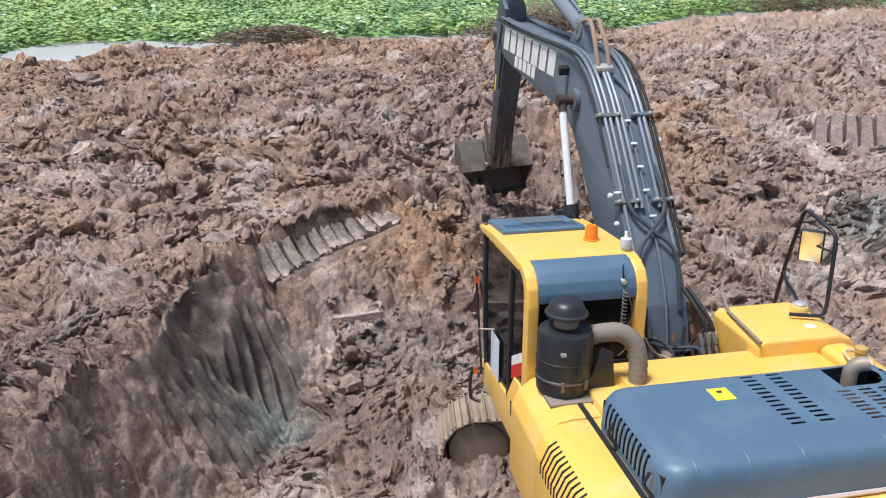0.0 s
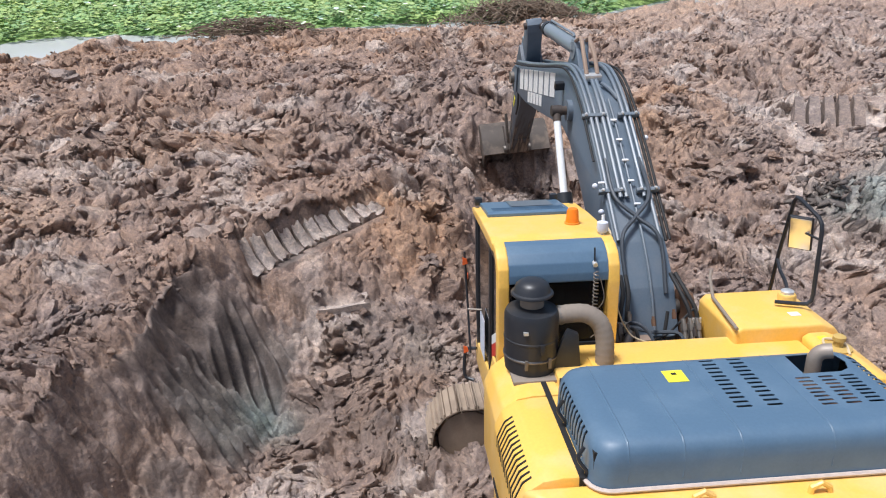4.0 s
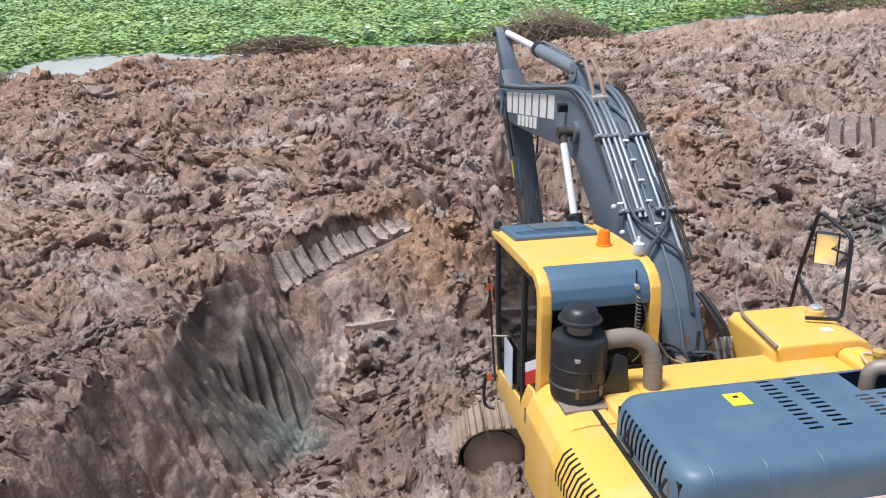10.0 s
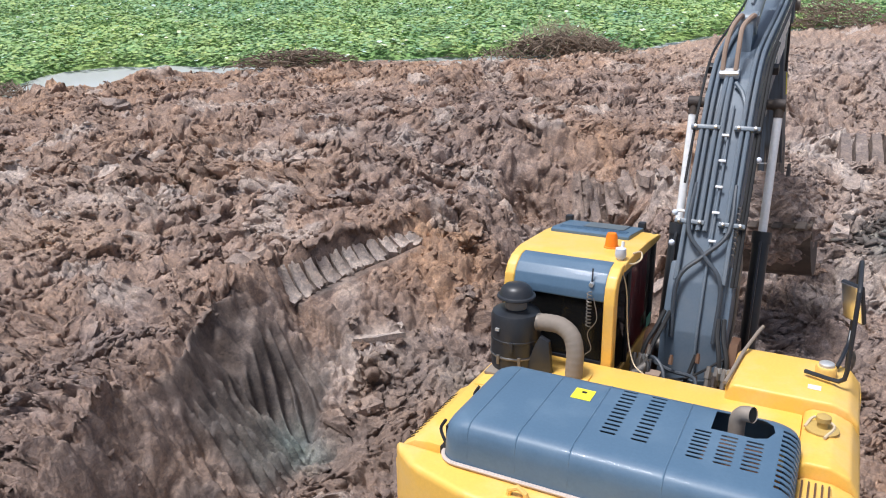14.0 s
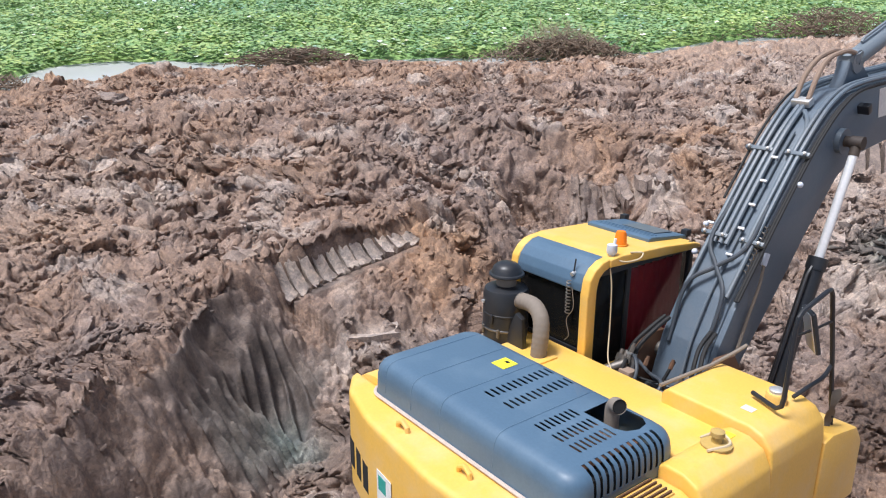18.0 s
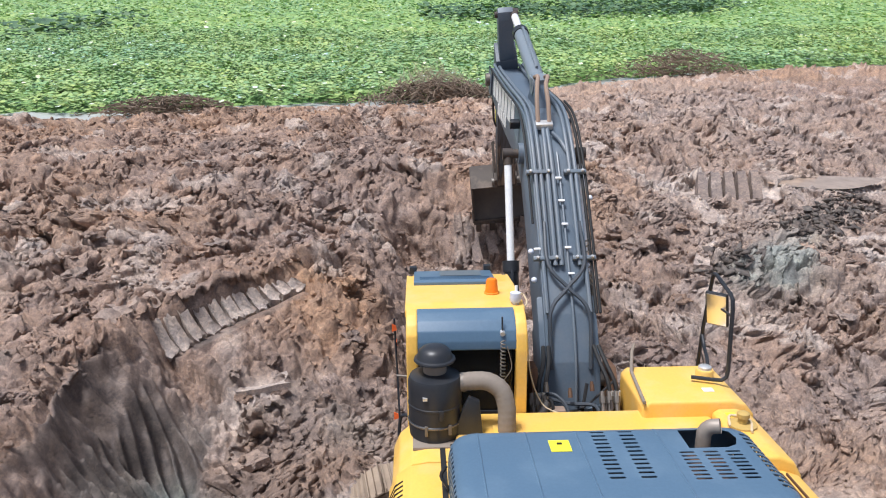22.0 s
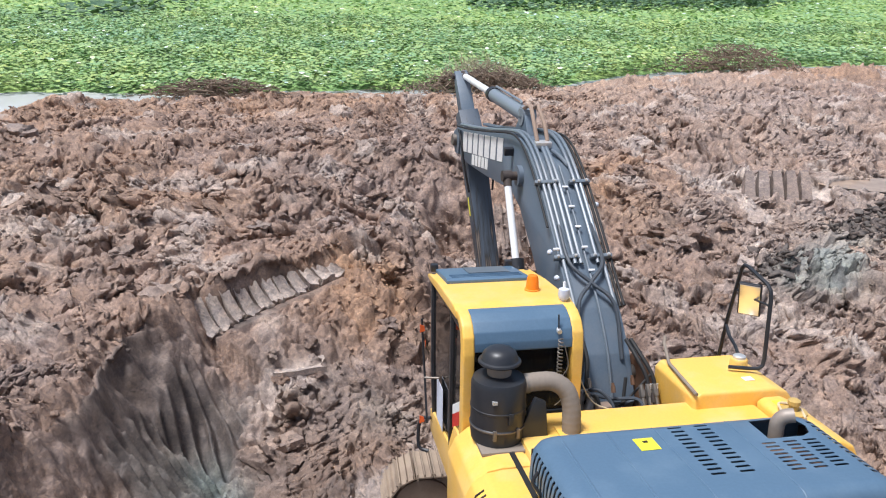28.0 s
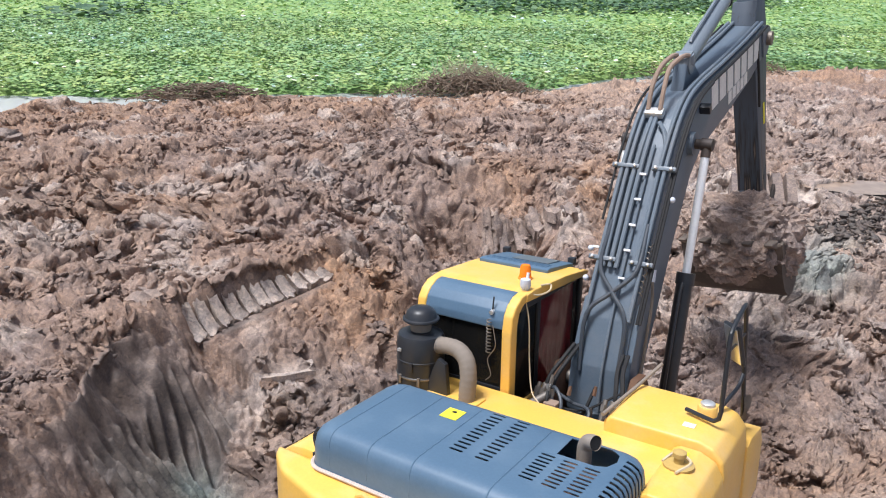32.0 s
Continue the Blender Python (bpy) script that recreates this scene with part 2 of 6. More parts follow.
def leaf_material():
    m, nt, p = nodes_of("lotus_leaf")
    geo = nt.nodes.new("ShaderNodeNewGeometry")
    # the two near-white end stops: a few flowers and painted glints
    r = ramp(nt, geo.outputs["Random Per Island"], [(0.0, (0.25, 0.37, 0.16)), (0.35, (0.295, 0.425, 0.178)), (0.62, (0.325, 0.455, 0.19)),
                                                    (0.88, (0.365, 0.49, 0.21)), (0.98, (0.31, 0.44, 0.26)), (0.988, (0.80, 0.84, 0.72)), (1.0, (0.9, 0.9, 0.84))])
    out = r.outputs[0]
    # stands of bluer and yellower leaves, a few metres and a few tens of metres across
    for scale, lo, hi in ((0.11, (0.84, 0.93, 1.10), (1.14, 1.06, 0.85)), (1.3, (0.62, 0.84, 0.98), (1.22, 1.10, 0.92))):
        n = noise_node(nt, scale, 4, 0.6)
        tone = ramp(nt, n.outputs["Fac"], [(0.36, lo), (0.64, hi)])
        mul = nt.nodes.new("ShaderNodeMix")
        mul.data_type, mul.blend_type = "RGBA", "MULTIPLY"
        mul.inputs[0].default_value = 1.0
        nt.links.new(out, mul.inputs[6])
        nt.links.new(tone.outputs[0], mul.inputs[7])
        out = mul.outputs[2]
    nt.links.new(out, p.inputs["Base Color"])
    p.inputs["Roughness"].default_value = 0.75
    return m


def dark_leaf_material():
    m, nt, p = nodes_of("dark_water_plant")
    geo = nt.nodes.new("ShaderNodeNewGeometry")
    r = ramp(nt, geo.outputs["Random Per Island"], [(0.0, (0.045, 0.11, 0.055)), (0.6, (0.075, 0.155, 0.075)), (1.0, (0.15, 0.24, 0.115))])
    nt.links.new(r.outputs[0], p.inputs["Base Color"])
    p.inputs["Roughness"].default_value = 0.5
    return m


def water_material():
    m, nt, p = nodes_of("pond_water")
    # the pale base carries the sky's reflection in the water's own colour
    p.inputs["Base Color"].default_value = (0.56, 0.57, 0.56, 1)
    p.inputs["Roughness"].default_value = 0.06
    n = noise_node(nt, 6, 3)
    bump(nt, p, n.outputs["Fac"], 0.08, 0.02)
    return m


def weed_material():
    m, nt, p = nodes_of("floating_weed")
    big, small = noise_node(nt, 0.5, 4), noise_node(nt, 9, 5, 0.7)
    a = ramp(nt, small.outputs["Fac"], [(0.30, (0.17, 0.28, 0.10)), (0.5, (0.26, 0.40, 0.14)), (0.68, (0.38, 0.51, 0.20))])
    b = ramp(nt, big.outputs["Fac"], [(0.35, (0.8, 0.95, 0.9)), (0.65, (1.1, 1.05, 0.85))])
    mul = nt.nodes.new("ShaderNodeMix")
    mul.data_type, mul.blend_type = "RGBA", "MULTIPLY"
    mul.inputs[0].default_value = 1.0
    nt.links.new(a.outputs[0], mul.inputs[6])
    nt.links.new(b.outputs[0], mul.inputs[7])
    nt.links.new(mul.outputs[2], p.inputs["Base Color"])
    p.inputs["Roughness"].default_value = 0.7
    bump(nt, p, small.outputs["Fac"], 1.0, 0.06)
    return m


def puddle_material():
    m, nt, p = nodes_of("muddy_puddle")
    n = noise_node(nt, 3, 3)
    nt.links.new(ramp(nt, n.outputs["Fac"], [(0.3, (0.30, 0.22, 0.165)), (0.7, (0.40, 0.305, 0.235))]).outputs[0], p.inputs["Base Color"])
    p.inputs["Roughness"].default_value = 0.12
    return m


WEED, PUDDLE = weed_material(), puddle_material()
LEAF, DARKLEAF, WATER = leaf_material(), dark_leaf_material(), water_material()


# ---- mesh helpers ----
def part(name, bm, material, parent=None, label="", sharp=35):
    me = bpy.data.meshes.new(name)
    bm.normal_update()
    bm.to_mesh(me)
    bm.free()
    me.materials.append(material)
    me.shade_smooth()
    me.set_sharp_from_angle(angle=radians(sharp))
    ob = new(name, me)
    ob.parent = parent
    if label:
        ob["label"] = label
    return ob


def box(x0, x1, y0, y1, z0, z1, bev=0.015, seg=2, bm=None):
    b = bmesh.new()
    bmesh.ops.create_cube(b, size=1.0, matrix=Matrix.Translation(((x0 + x1) / 2, (y0 + y1) / 2, (z0 + z1) / 2)) @ Matrix.Diagonal((x1 - x0, y1 - y0, z1 - z0, 1)))
    if bev:
        bmesh.ops.bevel(b, geom=b.edges[:], offset=min(bev, 0.45 * min(x1 - x0, y1 - y0, z1 - z0)), segments=seg, affect="EDGES", profile=0.6)
    return merge(bm, b)


def merge(bm, b, m=None):
    """Adds b's mesh to bm (or starts it) and frees b."""
    if m is not None:
        bmesh.ops.transform(b, matrix=m, verts=b.verts[:])
    if bm is None:
        return b
    me = bpy.data.meshes.new("tmp")
    b.to_mesh(me)
    bm.from_mesh(me)
    bpy.data.meshes.remove(me)
    b.free()
    return bm


def prism(profile, lo, hi, bev=0.015, seg=2, axis="x", bm=None):
    """A polygon of (a, b) pulled along an axis: x takes (y, z), y takes (x, z), z takes (x, y)."""
    b = bmesh.new()
    def at(p, h):
        return {"x": (h, p[0], p[1]), "y": (p[0], h, p[1]), "z": (p[0], p[1], h)}[axis]
    v0 = [b.verts.new(at(p, lo)) for p in profile]
    v1 = [b.verts.new(at(p, hi)) for p in profile]
    n = len(profile)
    b.faces.new(v0), b.faces.new(v1[::-1])
    for i in range(n):
        b.faces.new((v0[i], v1[i], v1[(i + 1) % n], v0[(i + 1) % n]))
    bmesh.ops.recalc_face_normals(b, faces=b.faces[:])
    if bev:
        bmesh.ops.bevel(b, geom=b.edges[:], offset=bev, segments=seg, affect="EDGES", profile=0.6, clamp_overlap=True)
    return merge(bm, b)


def tube(points, r, n=8, bm=None, caps=True, radii=None):
    b = bmesh.new()
    pts = [Vector(p) for p in points]
    rings = []
    up = None
    for i, p in enumerate(pts):
        d = (pts[min(i + 1, len(pts) - 1)] - pts[max(i - 1, 0)]).normalized()
        if up is None:
            up = d.orthogonal().normalized()
        else:
            up = (up - d * up.dot(d)).normalized()
        side = d.cross(up)
        rr = radii[i] if radii else r
        rings.append([b.verts.new(p + (up * math.cos(2 * math.pi * k / n) + side * math.sin(2 * math.pi * k / n)) * rr) for k in range(n)])
    for a, c in zip(rings, rings[1:]):
        for k in range(n):
            b.faces.new((a[k], a[(k + 1) % n], c[(k + 1) % n], c[k]))
    if caps:
        b.faces.new(rings[0][::-1]), b.faces.new(rings[-1])
    bmesh.ops.recalc_face_normals(b, faces=b.faces[:])
    return merge(bm, b)


def smooth_path(points, steps=6):
    """Catmull-Rom through the points."""
    p = [Vector(q) for q in points]
    p = [2 * p[0] - p[1]] + p + [2 * p[-1] - p[-2]]
    out = []
    for i in range(1, len(p) - 2):
        for k in range(steps):
            t = k / steps
            a, b, c, d = p[i - 1], p[i], p[i + 1], p[i + 2]
            out.append(0.5 * (2 * b + (c - a) * t + (2 * a - 5 * b + 4 * c - d) * t * t + (3 * b - a - 3 * c + d) * t ** 3))
    return out + [p[-2]]


def lathe(profile, n=24, bm=None, at=(0, 0, 0)):
    """A profile of (radius, z) turned about z."""
    b = bmesh.new()
    rings = [[b.verts.new((at[0] + r * math.cos(2 * math.pi * k / n), at[1] + r * math.sin(2 * math.pi * k / n), at[2] + z)) for k in range(n)] for r, z in profile]
    for a, c in zip(rings, rings[1:]):
        for k in range(n):
            b.faces.new((a[k], a[(k + 1) % n], c[(k + 1) % n], c[k]))
    b.faces.new(rings[0][::-1]), b.faces.new(rings[-1])
    bmesh.ops.recalc_face_normals(b, faces=b.faces[:])
    return merge(bm, b)


def rod(p0, p1, r, n=12, bm=None):
    return tube([p0, p1], r, n, bm)


# ---- the ground ----
def lattice(ix, iy, seed):
    h = (ix * 374761393 + iy * 668265263 + seed * 974634777) & 0xFFFFFFFF
    h = ((h ^ (h >> 13)) * 1274126177) & 0xFFFFFFFF
    return ((h ^ (h >> 16)) & 0xFFFF) / 65535.0


def value_noise(x, y, seed):
    ix, iy = np.floor(x).astype(np.int64), np.floor(y).astype(np.int64)
    fx, fy = x - ix, y - iy
    fx, fy = fx * fx * fx * (fx * (fx * 6 - 15) + 10), fy * fy * fy * (fy * (fy * 6 - 15) + 10)
    a, b = lattice(ix, iy, seed), lattice(ix + 1, iy, seed)
    c, d = lattice(ix, iy + 1, seed), lattice(ix + 1, iy + 1, seed)
    return (a + (b - a) * fx) * (1 - fy) + (c + (d - c) * fx) * fy


def clods(x, y, seed):
    """Rounded lumps with narrow gaps between them: 1 on a lump's crown, 0 in the gap. Each lump has its own height."""
    ix, iy = np.floor(x).astype(np.int64), np.floor(y).astype(np.int64)
    best, second, tall = np.full(x.shape, 9.0), np.full(x.shape, 9.0), np.zeros(x.shape)
    slope = np.zeros(x.shape)
    for dx in (-1, 0, 1):
        for dy in (-1, 0, 1):
            cx, cy = ix + dx, iy + dy
            px, py = cx + lattice(cx, cy, seed), cy + lattice(cx, cy, seed + 7)
            d = np.hypot(x - px, y - py)
            near = d < best
            second = np.where(near, best, np.minimum(second, d))
            tall = np.where(near, lattice(cx, cy, seed + 13), tall)
            slope = np.where(near, (x - px) * (lattice(cx, cy, seed + 17) - 0.5) + (y - py) * (lattice(cx, cy, seed + 19) - 0.5), slope)
            best = np.where(near, d, best)
    edge = np.clip((second - best) * 3.0, 0, 1)
    return edge ** 0.7 * (0.25 + 0.75 * tall + 1.1 * slope)


def broken(x, y, f, seed, gap=4.5):
    """Torn lumps about 1 / f metres wide: ragged outlines, each with its own height and tilt, narrow gaps between them."""
    u = x * f + (value_noise(x * f * 1.3, y * f * 1.3, seed + 1) - 0.5) * 0.9 + (value_noise(x * f * 3.3, y * f * 3.3, seed + 3) - 0.5) * 0.38
    v = y * f + (value_noise(x * f * 1.3, y * f * 1.3, seed + 2) - 0.5) * 0.9 + (value_noise(x * f * 3.3, y * f * 3.3, seed + 4) - 0.5) * 0.38
    ix, iy = np.floor(u).astype(np.int64), np.floor(v).astype(np.int64)
    best, second = np.full(u.shape, 9.0), np.full(u.shape, 9.0)
    tall, slope = np.zeros(u.shape), np.zeros(u.shape)
    for dx in (-1, 0, 1):
        for dy in (-1, 0, 1):
            cx, cy = ix + dx, iy + dy
            r1, r2 = lattice(cx, cy, seed), lattice(cx, cy, seed + 7)
            d = np.hypot(u - cx - r1, v - cy - r2)
            near = d < best
            second = np.where(near, best, np.minimum(second, d))
            tall = np.where(near, lattice(cx, cy, seed + 13), tall)
            slope = np.where(near, (u - cx - r1) * (r2 - 0.5) - (v - cy - r2) * (r1 - 0.5), slope)
            best = np.where(near, d, best)
    edge = np.clip((second - best) * gap, 0, 1)
    return edge * (2 - edge) * (0.35 + 0.65 * tall + 1.5 * slope - 0.25 * best) - 0.50


def smooth(a, lo, hi):
    t = np.clip((a - lo) / (hi - lo), 0, 1)
    return t * t * (3 - 2 * t)


# top edge of the dug bank, from beside the pit round to the far right
EDGE = [(-5.2, -2.0), (-4.5, 3.0), (-4.0, 5.6), (-3.6, 7.2), (-3.4, 8.7), (-3.05, 9.8), (-2.75, 10.7), (-1.7, 11.45), (-0.5, 12.15),
        (0.30, 13.2), (0.75, 14.9), (1.6, 15.9), (2.6, 15.5), (4.9, 15.15), (7.0, 15.2), (10.0, 17.0), (14.0, 19.0), (30.0, 22.0), (300.0, 30.0)]


def edge_distance(x, y):
    """Distance past the bank's edge (positive on the bank) and the run along it."""
    best, run, sign = np.full(x.shape, 1e9), np.zeros(x.shape), np.ones(x.shape)
    s = 0.0
    for (ax, ay), (bx, by) in zip(EDGE, EDGE[1:]):
        ux, uy = bx - ax, by - ay
        L = math.hypot(ux, uy)
        t = np.clip(((x - ax) * ux + (y - ay) * uy) / L ** 2, 0, 1)
        d = np.hypot(x - ax - t * ux, y - ay - t * uy)
        near = d < best
        side = ux * (y - ay) - uy * (x - ax)
        best, run, sign = np.where(near, d, best), np.where(near, s + t * L, run), np.where(near, np.where(side > 0, 1.0, -1.0), sign)
        s += L
    return best * sign, run


SHORE_X, SHORE_Y = [-60, -16, -12.4, -11, -9.85, -6.5, -2.9, 2, 5.5, 8, 11, 20, 26, 60, 300], [15, 20.0, 22.6, 23.4, 25.5, 26.0, 26.8, 27.2, 27.6, 28.6, 31, 33.8, 34.8, 40, 80]
WATER_Z = 1.02


def shore(x):
    return np.interp(x, SHORE_X, SHORE_Y)


def blob(x, y, cx, cy, rx, ry, turn=0.0):
    c, s = math.cos(radians(turn)), math.sin(radians(turn))
    u, v = (x - cx) * c + (y - cy) * s, -(x - cx) * s + (y - cy) * c
    return np.exp(-((u / rx) ** 2 + (v / ry) ** 2))


def heights(x, y):
    """Ground height, and the amounts of orange clay, grey (wet clay and painted gap shade) and blue clay."""
    wob = (value_noise(x * 0.9, y * 0.9, 3) - 0.5) * 0.7 + (value_noise(x * 2.6, y * 2.6, 4) - 0.5) * 0.3
    d, run = edge_distance(x, y)
    floor = np.interp(y, [-30, 0, 3, 6.15, 8.6, 10.4, 12.2, 14.5, 18, 24], [1.2, 0.9, 0.35, -0.02, -0.22, 0.12, 0.58, 0.85, 1.0, 1.2])
    floor = floor - 0.42 * blob(x, y, -2.15, 8.25, 0.95, 1.25, 20)          # the pit
    trench = smooth(x + 0.3 * wob, 0.7, 1.35) * (1 - smooth(x + 0.3 * wob, 3.3, 4.3)) * smooth(y, 8.8, 10.2)
    floor = floor + (np.interp(y, [9, 11, 12, 13, 14.3, 15, 16], [-0.25, -0.42, -0.38, -0.22, -0.12, 0.0, 0.3]) - floor) * trench     # where the bucket digs
    floor = floor + 0.2 * blob(x, y, 7.5, 9.5, 2.5, 2.0) + 0.25 * blob(x, y, 9.5, 12.2, 1.6, 1.2)
    past = y - (shore(x) - 26.0)
    bank = np.interp(past, [-30, 5, 10, 13, 16, 20, 24, 25.4, 26.2, 27.5, 40], [1.5, 1.42, 1.32, 1.15, 1.42, 1.5, 1.36, 1.24, 1.06, 0.82, 0.5])
    bank = bank + 0.18 * blob(x, y, -7, 9, 3, 4) + 0.12 * blob(x, y, 2.2, 17.2, 2.6, 1.2) - 0.42 * blob(x, y, 2.6, 15.3, 2.4, 1.3) - 0.25 * blob(x, y, 9, 18, 4, 3)
    face = np.interp(run, [0, 8, 12.5, 13.0, 15.5, 16.6, 18.3, 19.6, 22.4, 24, 26, 32], [1.0, 0.95, 0.95, 0.62, 0.56, 1.9, 1.9, 0.6, 0.55, 0.9, 1.6, 2.5])
    k = smooth(d + wob * np.interp(run, [0, 11, 14, 20], [0.5, 0.25, 0.25, 0.5]), -face, 0.12)
    ragged = 0.45 * wob + 0.16 * (value_noise(x * 5.5, y * 5.5, 8) - 0.5)
    in_pit = np.exp(-(np.abs(run - 10.6) / 1.95) ** 6)
    scoop = np.clip((d + ragged + 1.62) / 1.66, 0, 1) ** 1.75          # steep above, hollow below, as the bucket leaves it
    k = k + (scoop - k) * in_pit
    z = floor + (bank - floor) * k
    bench = 0.50 + 0.155 * (run - 13.0) - 0.34 * (-d - 0.46)
    on_bench = smooth(run, 12.6, 13.0) * (1 - smooth(run, 15.9, 16.6)) * smooth(d, -2.6, -1.2) * (1 - smooth(d, -0.42, -0.30))
    z = z + np.maximum(bench - z, 0) * on_bench
    pit_face = np.exp(-(np.abs(run - 10.7 + 0.5 * ragged) / 1.42) ** 6) * smooth(d, -1.55, -1.30) * (1 - smooth(d + ragged, -0.14, -0.02))   # scraped wet face
    low_face = np.exp(-(np.abs(run - 8.8) / 1.3) ** 4) * smooth(d, -1.5, -1.1) * (1 - smooth(d + ragged, -0.15, 0.0))
    # teeth marks: rows of scalloped ridges
    tread = smooth(run, 12.95, 13.0) * (1 - smooth(run, 15.5, 15.6)) * smooth(d, -0.56, -0.50) * (1 - smooth(d, -0.20, -0.08))
    tread2 = smooth(x, 2.7, 2.8) * (1 - smooth(x, 4.7, 4.9)) * smooth(d, -0.7, -0.6) * (1 - smooth(d, -0.08, 0.05))
    tread3 = smooth(x, 8.6, 8.8) * (1 - smooth(x, 10.9, 11.1)) * smooth(y, 15.5, 15.7) * (1 - smooth(y, 16.8, 17.0))
    calm = np.clip(1 - 0.92 * np.maximum.reduce([pit_face, low_face * 0.6, tread, tread2 * 0.6, tread3]), 0, 1)
    calm = calm * (1 - 0.7 * blob(x, y, -0.95, 9.95, 0.55, 0.30)) * (1 - 0.8 * blob(x, y, 12.3, 16.3, 1.6, 0.6)) * (1 - 0.85 * blob(x, y, 6.0, 6.6, 1.1, 0.42, 10))
    z = z + tread * -0.05 - tread3 * 0.30 + tread2 * (np.abs(np.sin(x * math.pi / 0.29)) ** 0.6 * 0.30 - 0.2)
    q = run - 0.62 * (d + 0.66) + 0.35 * value_noise(run * 1.1, d * 0.7, 9)
    saw = q / 0.22 - np.floor(q / 0.22)
    claw = np.where(saw < 0.80, 0.22 * (saw / 0.80) ** 1.7, 0.22 * (1 - saw) / 0.20) - 0.10
    low_half = 1 - smooth(d + 0.2 * (value_noise(run * 1.7, d * 0, 14) - 0.5), -0.62, -0.48)
    rib = (run + 0.3 * value_noise(run * 0.8, d * 1.4, 29)) / 0.52
    rib = rib - np.floor(rib)
    slabs = np.where(rib < 0.9, rib, (1 - rib) * 9.0) * 0.11 - 0.055
    scraped = np.clip(pit_face + low_face, 0, 1)
    z = z + pit_face * low_half * claw + scraped * (1 - low_half * pit_face) * slabs
    z = z + scraped * ((value_noise(run * 7, d * 2.5, 19) - 0.5) * 0.015 + (value_noise(run * 2.2, d * 2.2, 20) - 0.5) * 0.10 + (value_noise(x * 16, y * 16, 22) - 0.5) * 0.02)
    z = z - 0.16 * low_face * smooth(d, -0.75, -0.70) * (1 - smooth(d, -0.70, -0.35)) * value_noise(run * 1.5, d * 0, 23)
    # clods at several sizes
    patchy = 0.55 + 0.8 * value_noise(x * 0.45, y * 0.45, 41)
    crumb = 0.35 + 1.3 * value_noise(x * 0.9, y * 0.9, 42)
    rough = broken(x, y * 1.25, 0.85, 110, 2.2) * 0.27 * patchy + broken(x, y * 1.25, 1.8, 130, 2.6) * 0.20 * patchy + broken(x, y * 1.25, 3.7, 150, 2.6) * 0.125 * (0.4 * patchy + 0.6 * crumb)
    rough = rough + broken(x, y * 1.2, 7.6, 170, 2.6) * 0.064 * crumb + broken(x, y * 1.1, 14.5, 190, 2.6) * 0.030 * (0.3 + 0.7 * crumb)
    fray = np.abs(2 * value_noise(x * 9.1 + 3 * y, y * 10.3 - 2 * x, 46) - 1) * 0.032 + np.abs(2 * value_noise(x * 21 - 5 * y, y * 19 + 6 * x, 47) - 1) * 0.014
    rough = rough + fray - 0.05
    rough = rough + (value_noise(x * 0.6, y * 0.6, 21) - 0.5) * 0.30 * smooth(np.hypot(x - 2.2, y - 6.1), 2.5, 5)
    dry = 1 - smooth(past, 25.2, 26.6)
    under = 1 - 0.30 * (1 - smooth(np.hypot(x - 2.2, y - 6.1), 1.7, 2.6))
    z = z + rough * calm * dry * under * (0.12 + 0.88 * smooth(y, 1.5, 3.6))
    z = z - 0.10 * blob(x, y, -1.9, 8.1, 0.6, 0.5)
    z = np.where(blob(x, y, 12.3, 16.3, 1.35, 0.5) > 0.4, np.minimum(z, 0.90), z)
    z = np.where(past > 60, 0.5, z)
    n1, n2 = value_noise(x * 0.8, y * 0.8, 51), value_noise(x * 2.5, y * 2.5, 52)
    spot = lambda *a: blob(x, y, *a)
    orange = np.clip(2.2 * spot(-0.1, 11.4, 0.95, 0.85) + 0.8 * spot(3.4, 16.3, 1.2, 1.6) + 1.3 * spot(5.8, 15.3, 1.0, 1.1) + 2.4 * spot(6.3, 16.3, 0.8, 1.0) + 1.2 * spot(6.0, 6.6, 1.4, 0.6) + 1.3 * smooth(past, 18.5, 24.0) * (0.40 + 0.6 * n1)
                     + 0.8 * spot(-6.5, 11.0, 1.7, 2.2, 30) + 0.55 * spot(-7.0, 17.0, 5.0, 4.5) * (0.4 + n1) + 0.5 * spot(-4.6, 14.5, 2.5, 1.2) + 0.75 * spot(6.5, 7.0, 1.2, 1.1) + 0.5 * spot(0.0, 8.0, 1.1, 1.0) + 0.55 * spot(-1.2, 9.4, 0.8, 0.9) + 0.4 * spot(-0.6, 8.0, 0.8, 0.7) + 0.3 * spot(8, 20, 4, 3), 0, 1)
    orange = np.clip(orange * (0.30 + 0.7 * n2), 0, 0.85)
    # tread and tread3 add grey that paints the shade in gaps between ridges
    grey = np.clip(1.0 * np.maximum(pit_face * (0.8 + 0.2 * low_half), 0.40 * low_face) + 0.5 * tread + 0.4 * spot(-1.2, 9.2, 0.9, 1.0) + 0.4 * tread2 + 0.8 * tread3 + 0.2 * spot(2.2, 13.4, 1.8, 1.0) + 0.35 * spot(0.2, 8.3, 1.7, 1.3) + 0.55 * spot(0.1, 6.6, 1.0, 1.0) + 0.5 * spot(-1.6, 7.6, 1.0, 1.0)
                   + 0.2 * spot(0.5, 17.5, 2.2, 1.2) + 0.15 * spot(-6.2, 7.0, 1.6, 2.2) + 0.4 * spot(9, 13.5, 2.5, 2.0) + 0.4 * smooth(n1, 0.58, 0.7) * n2, 0, 1)
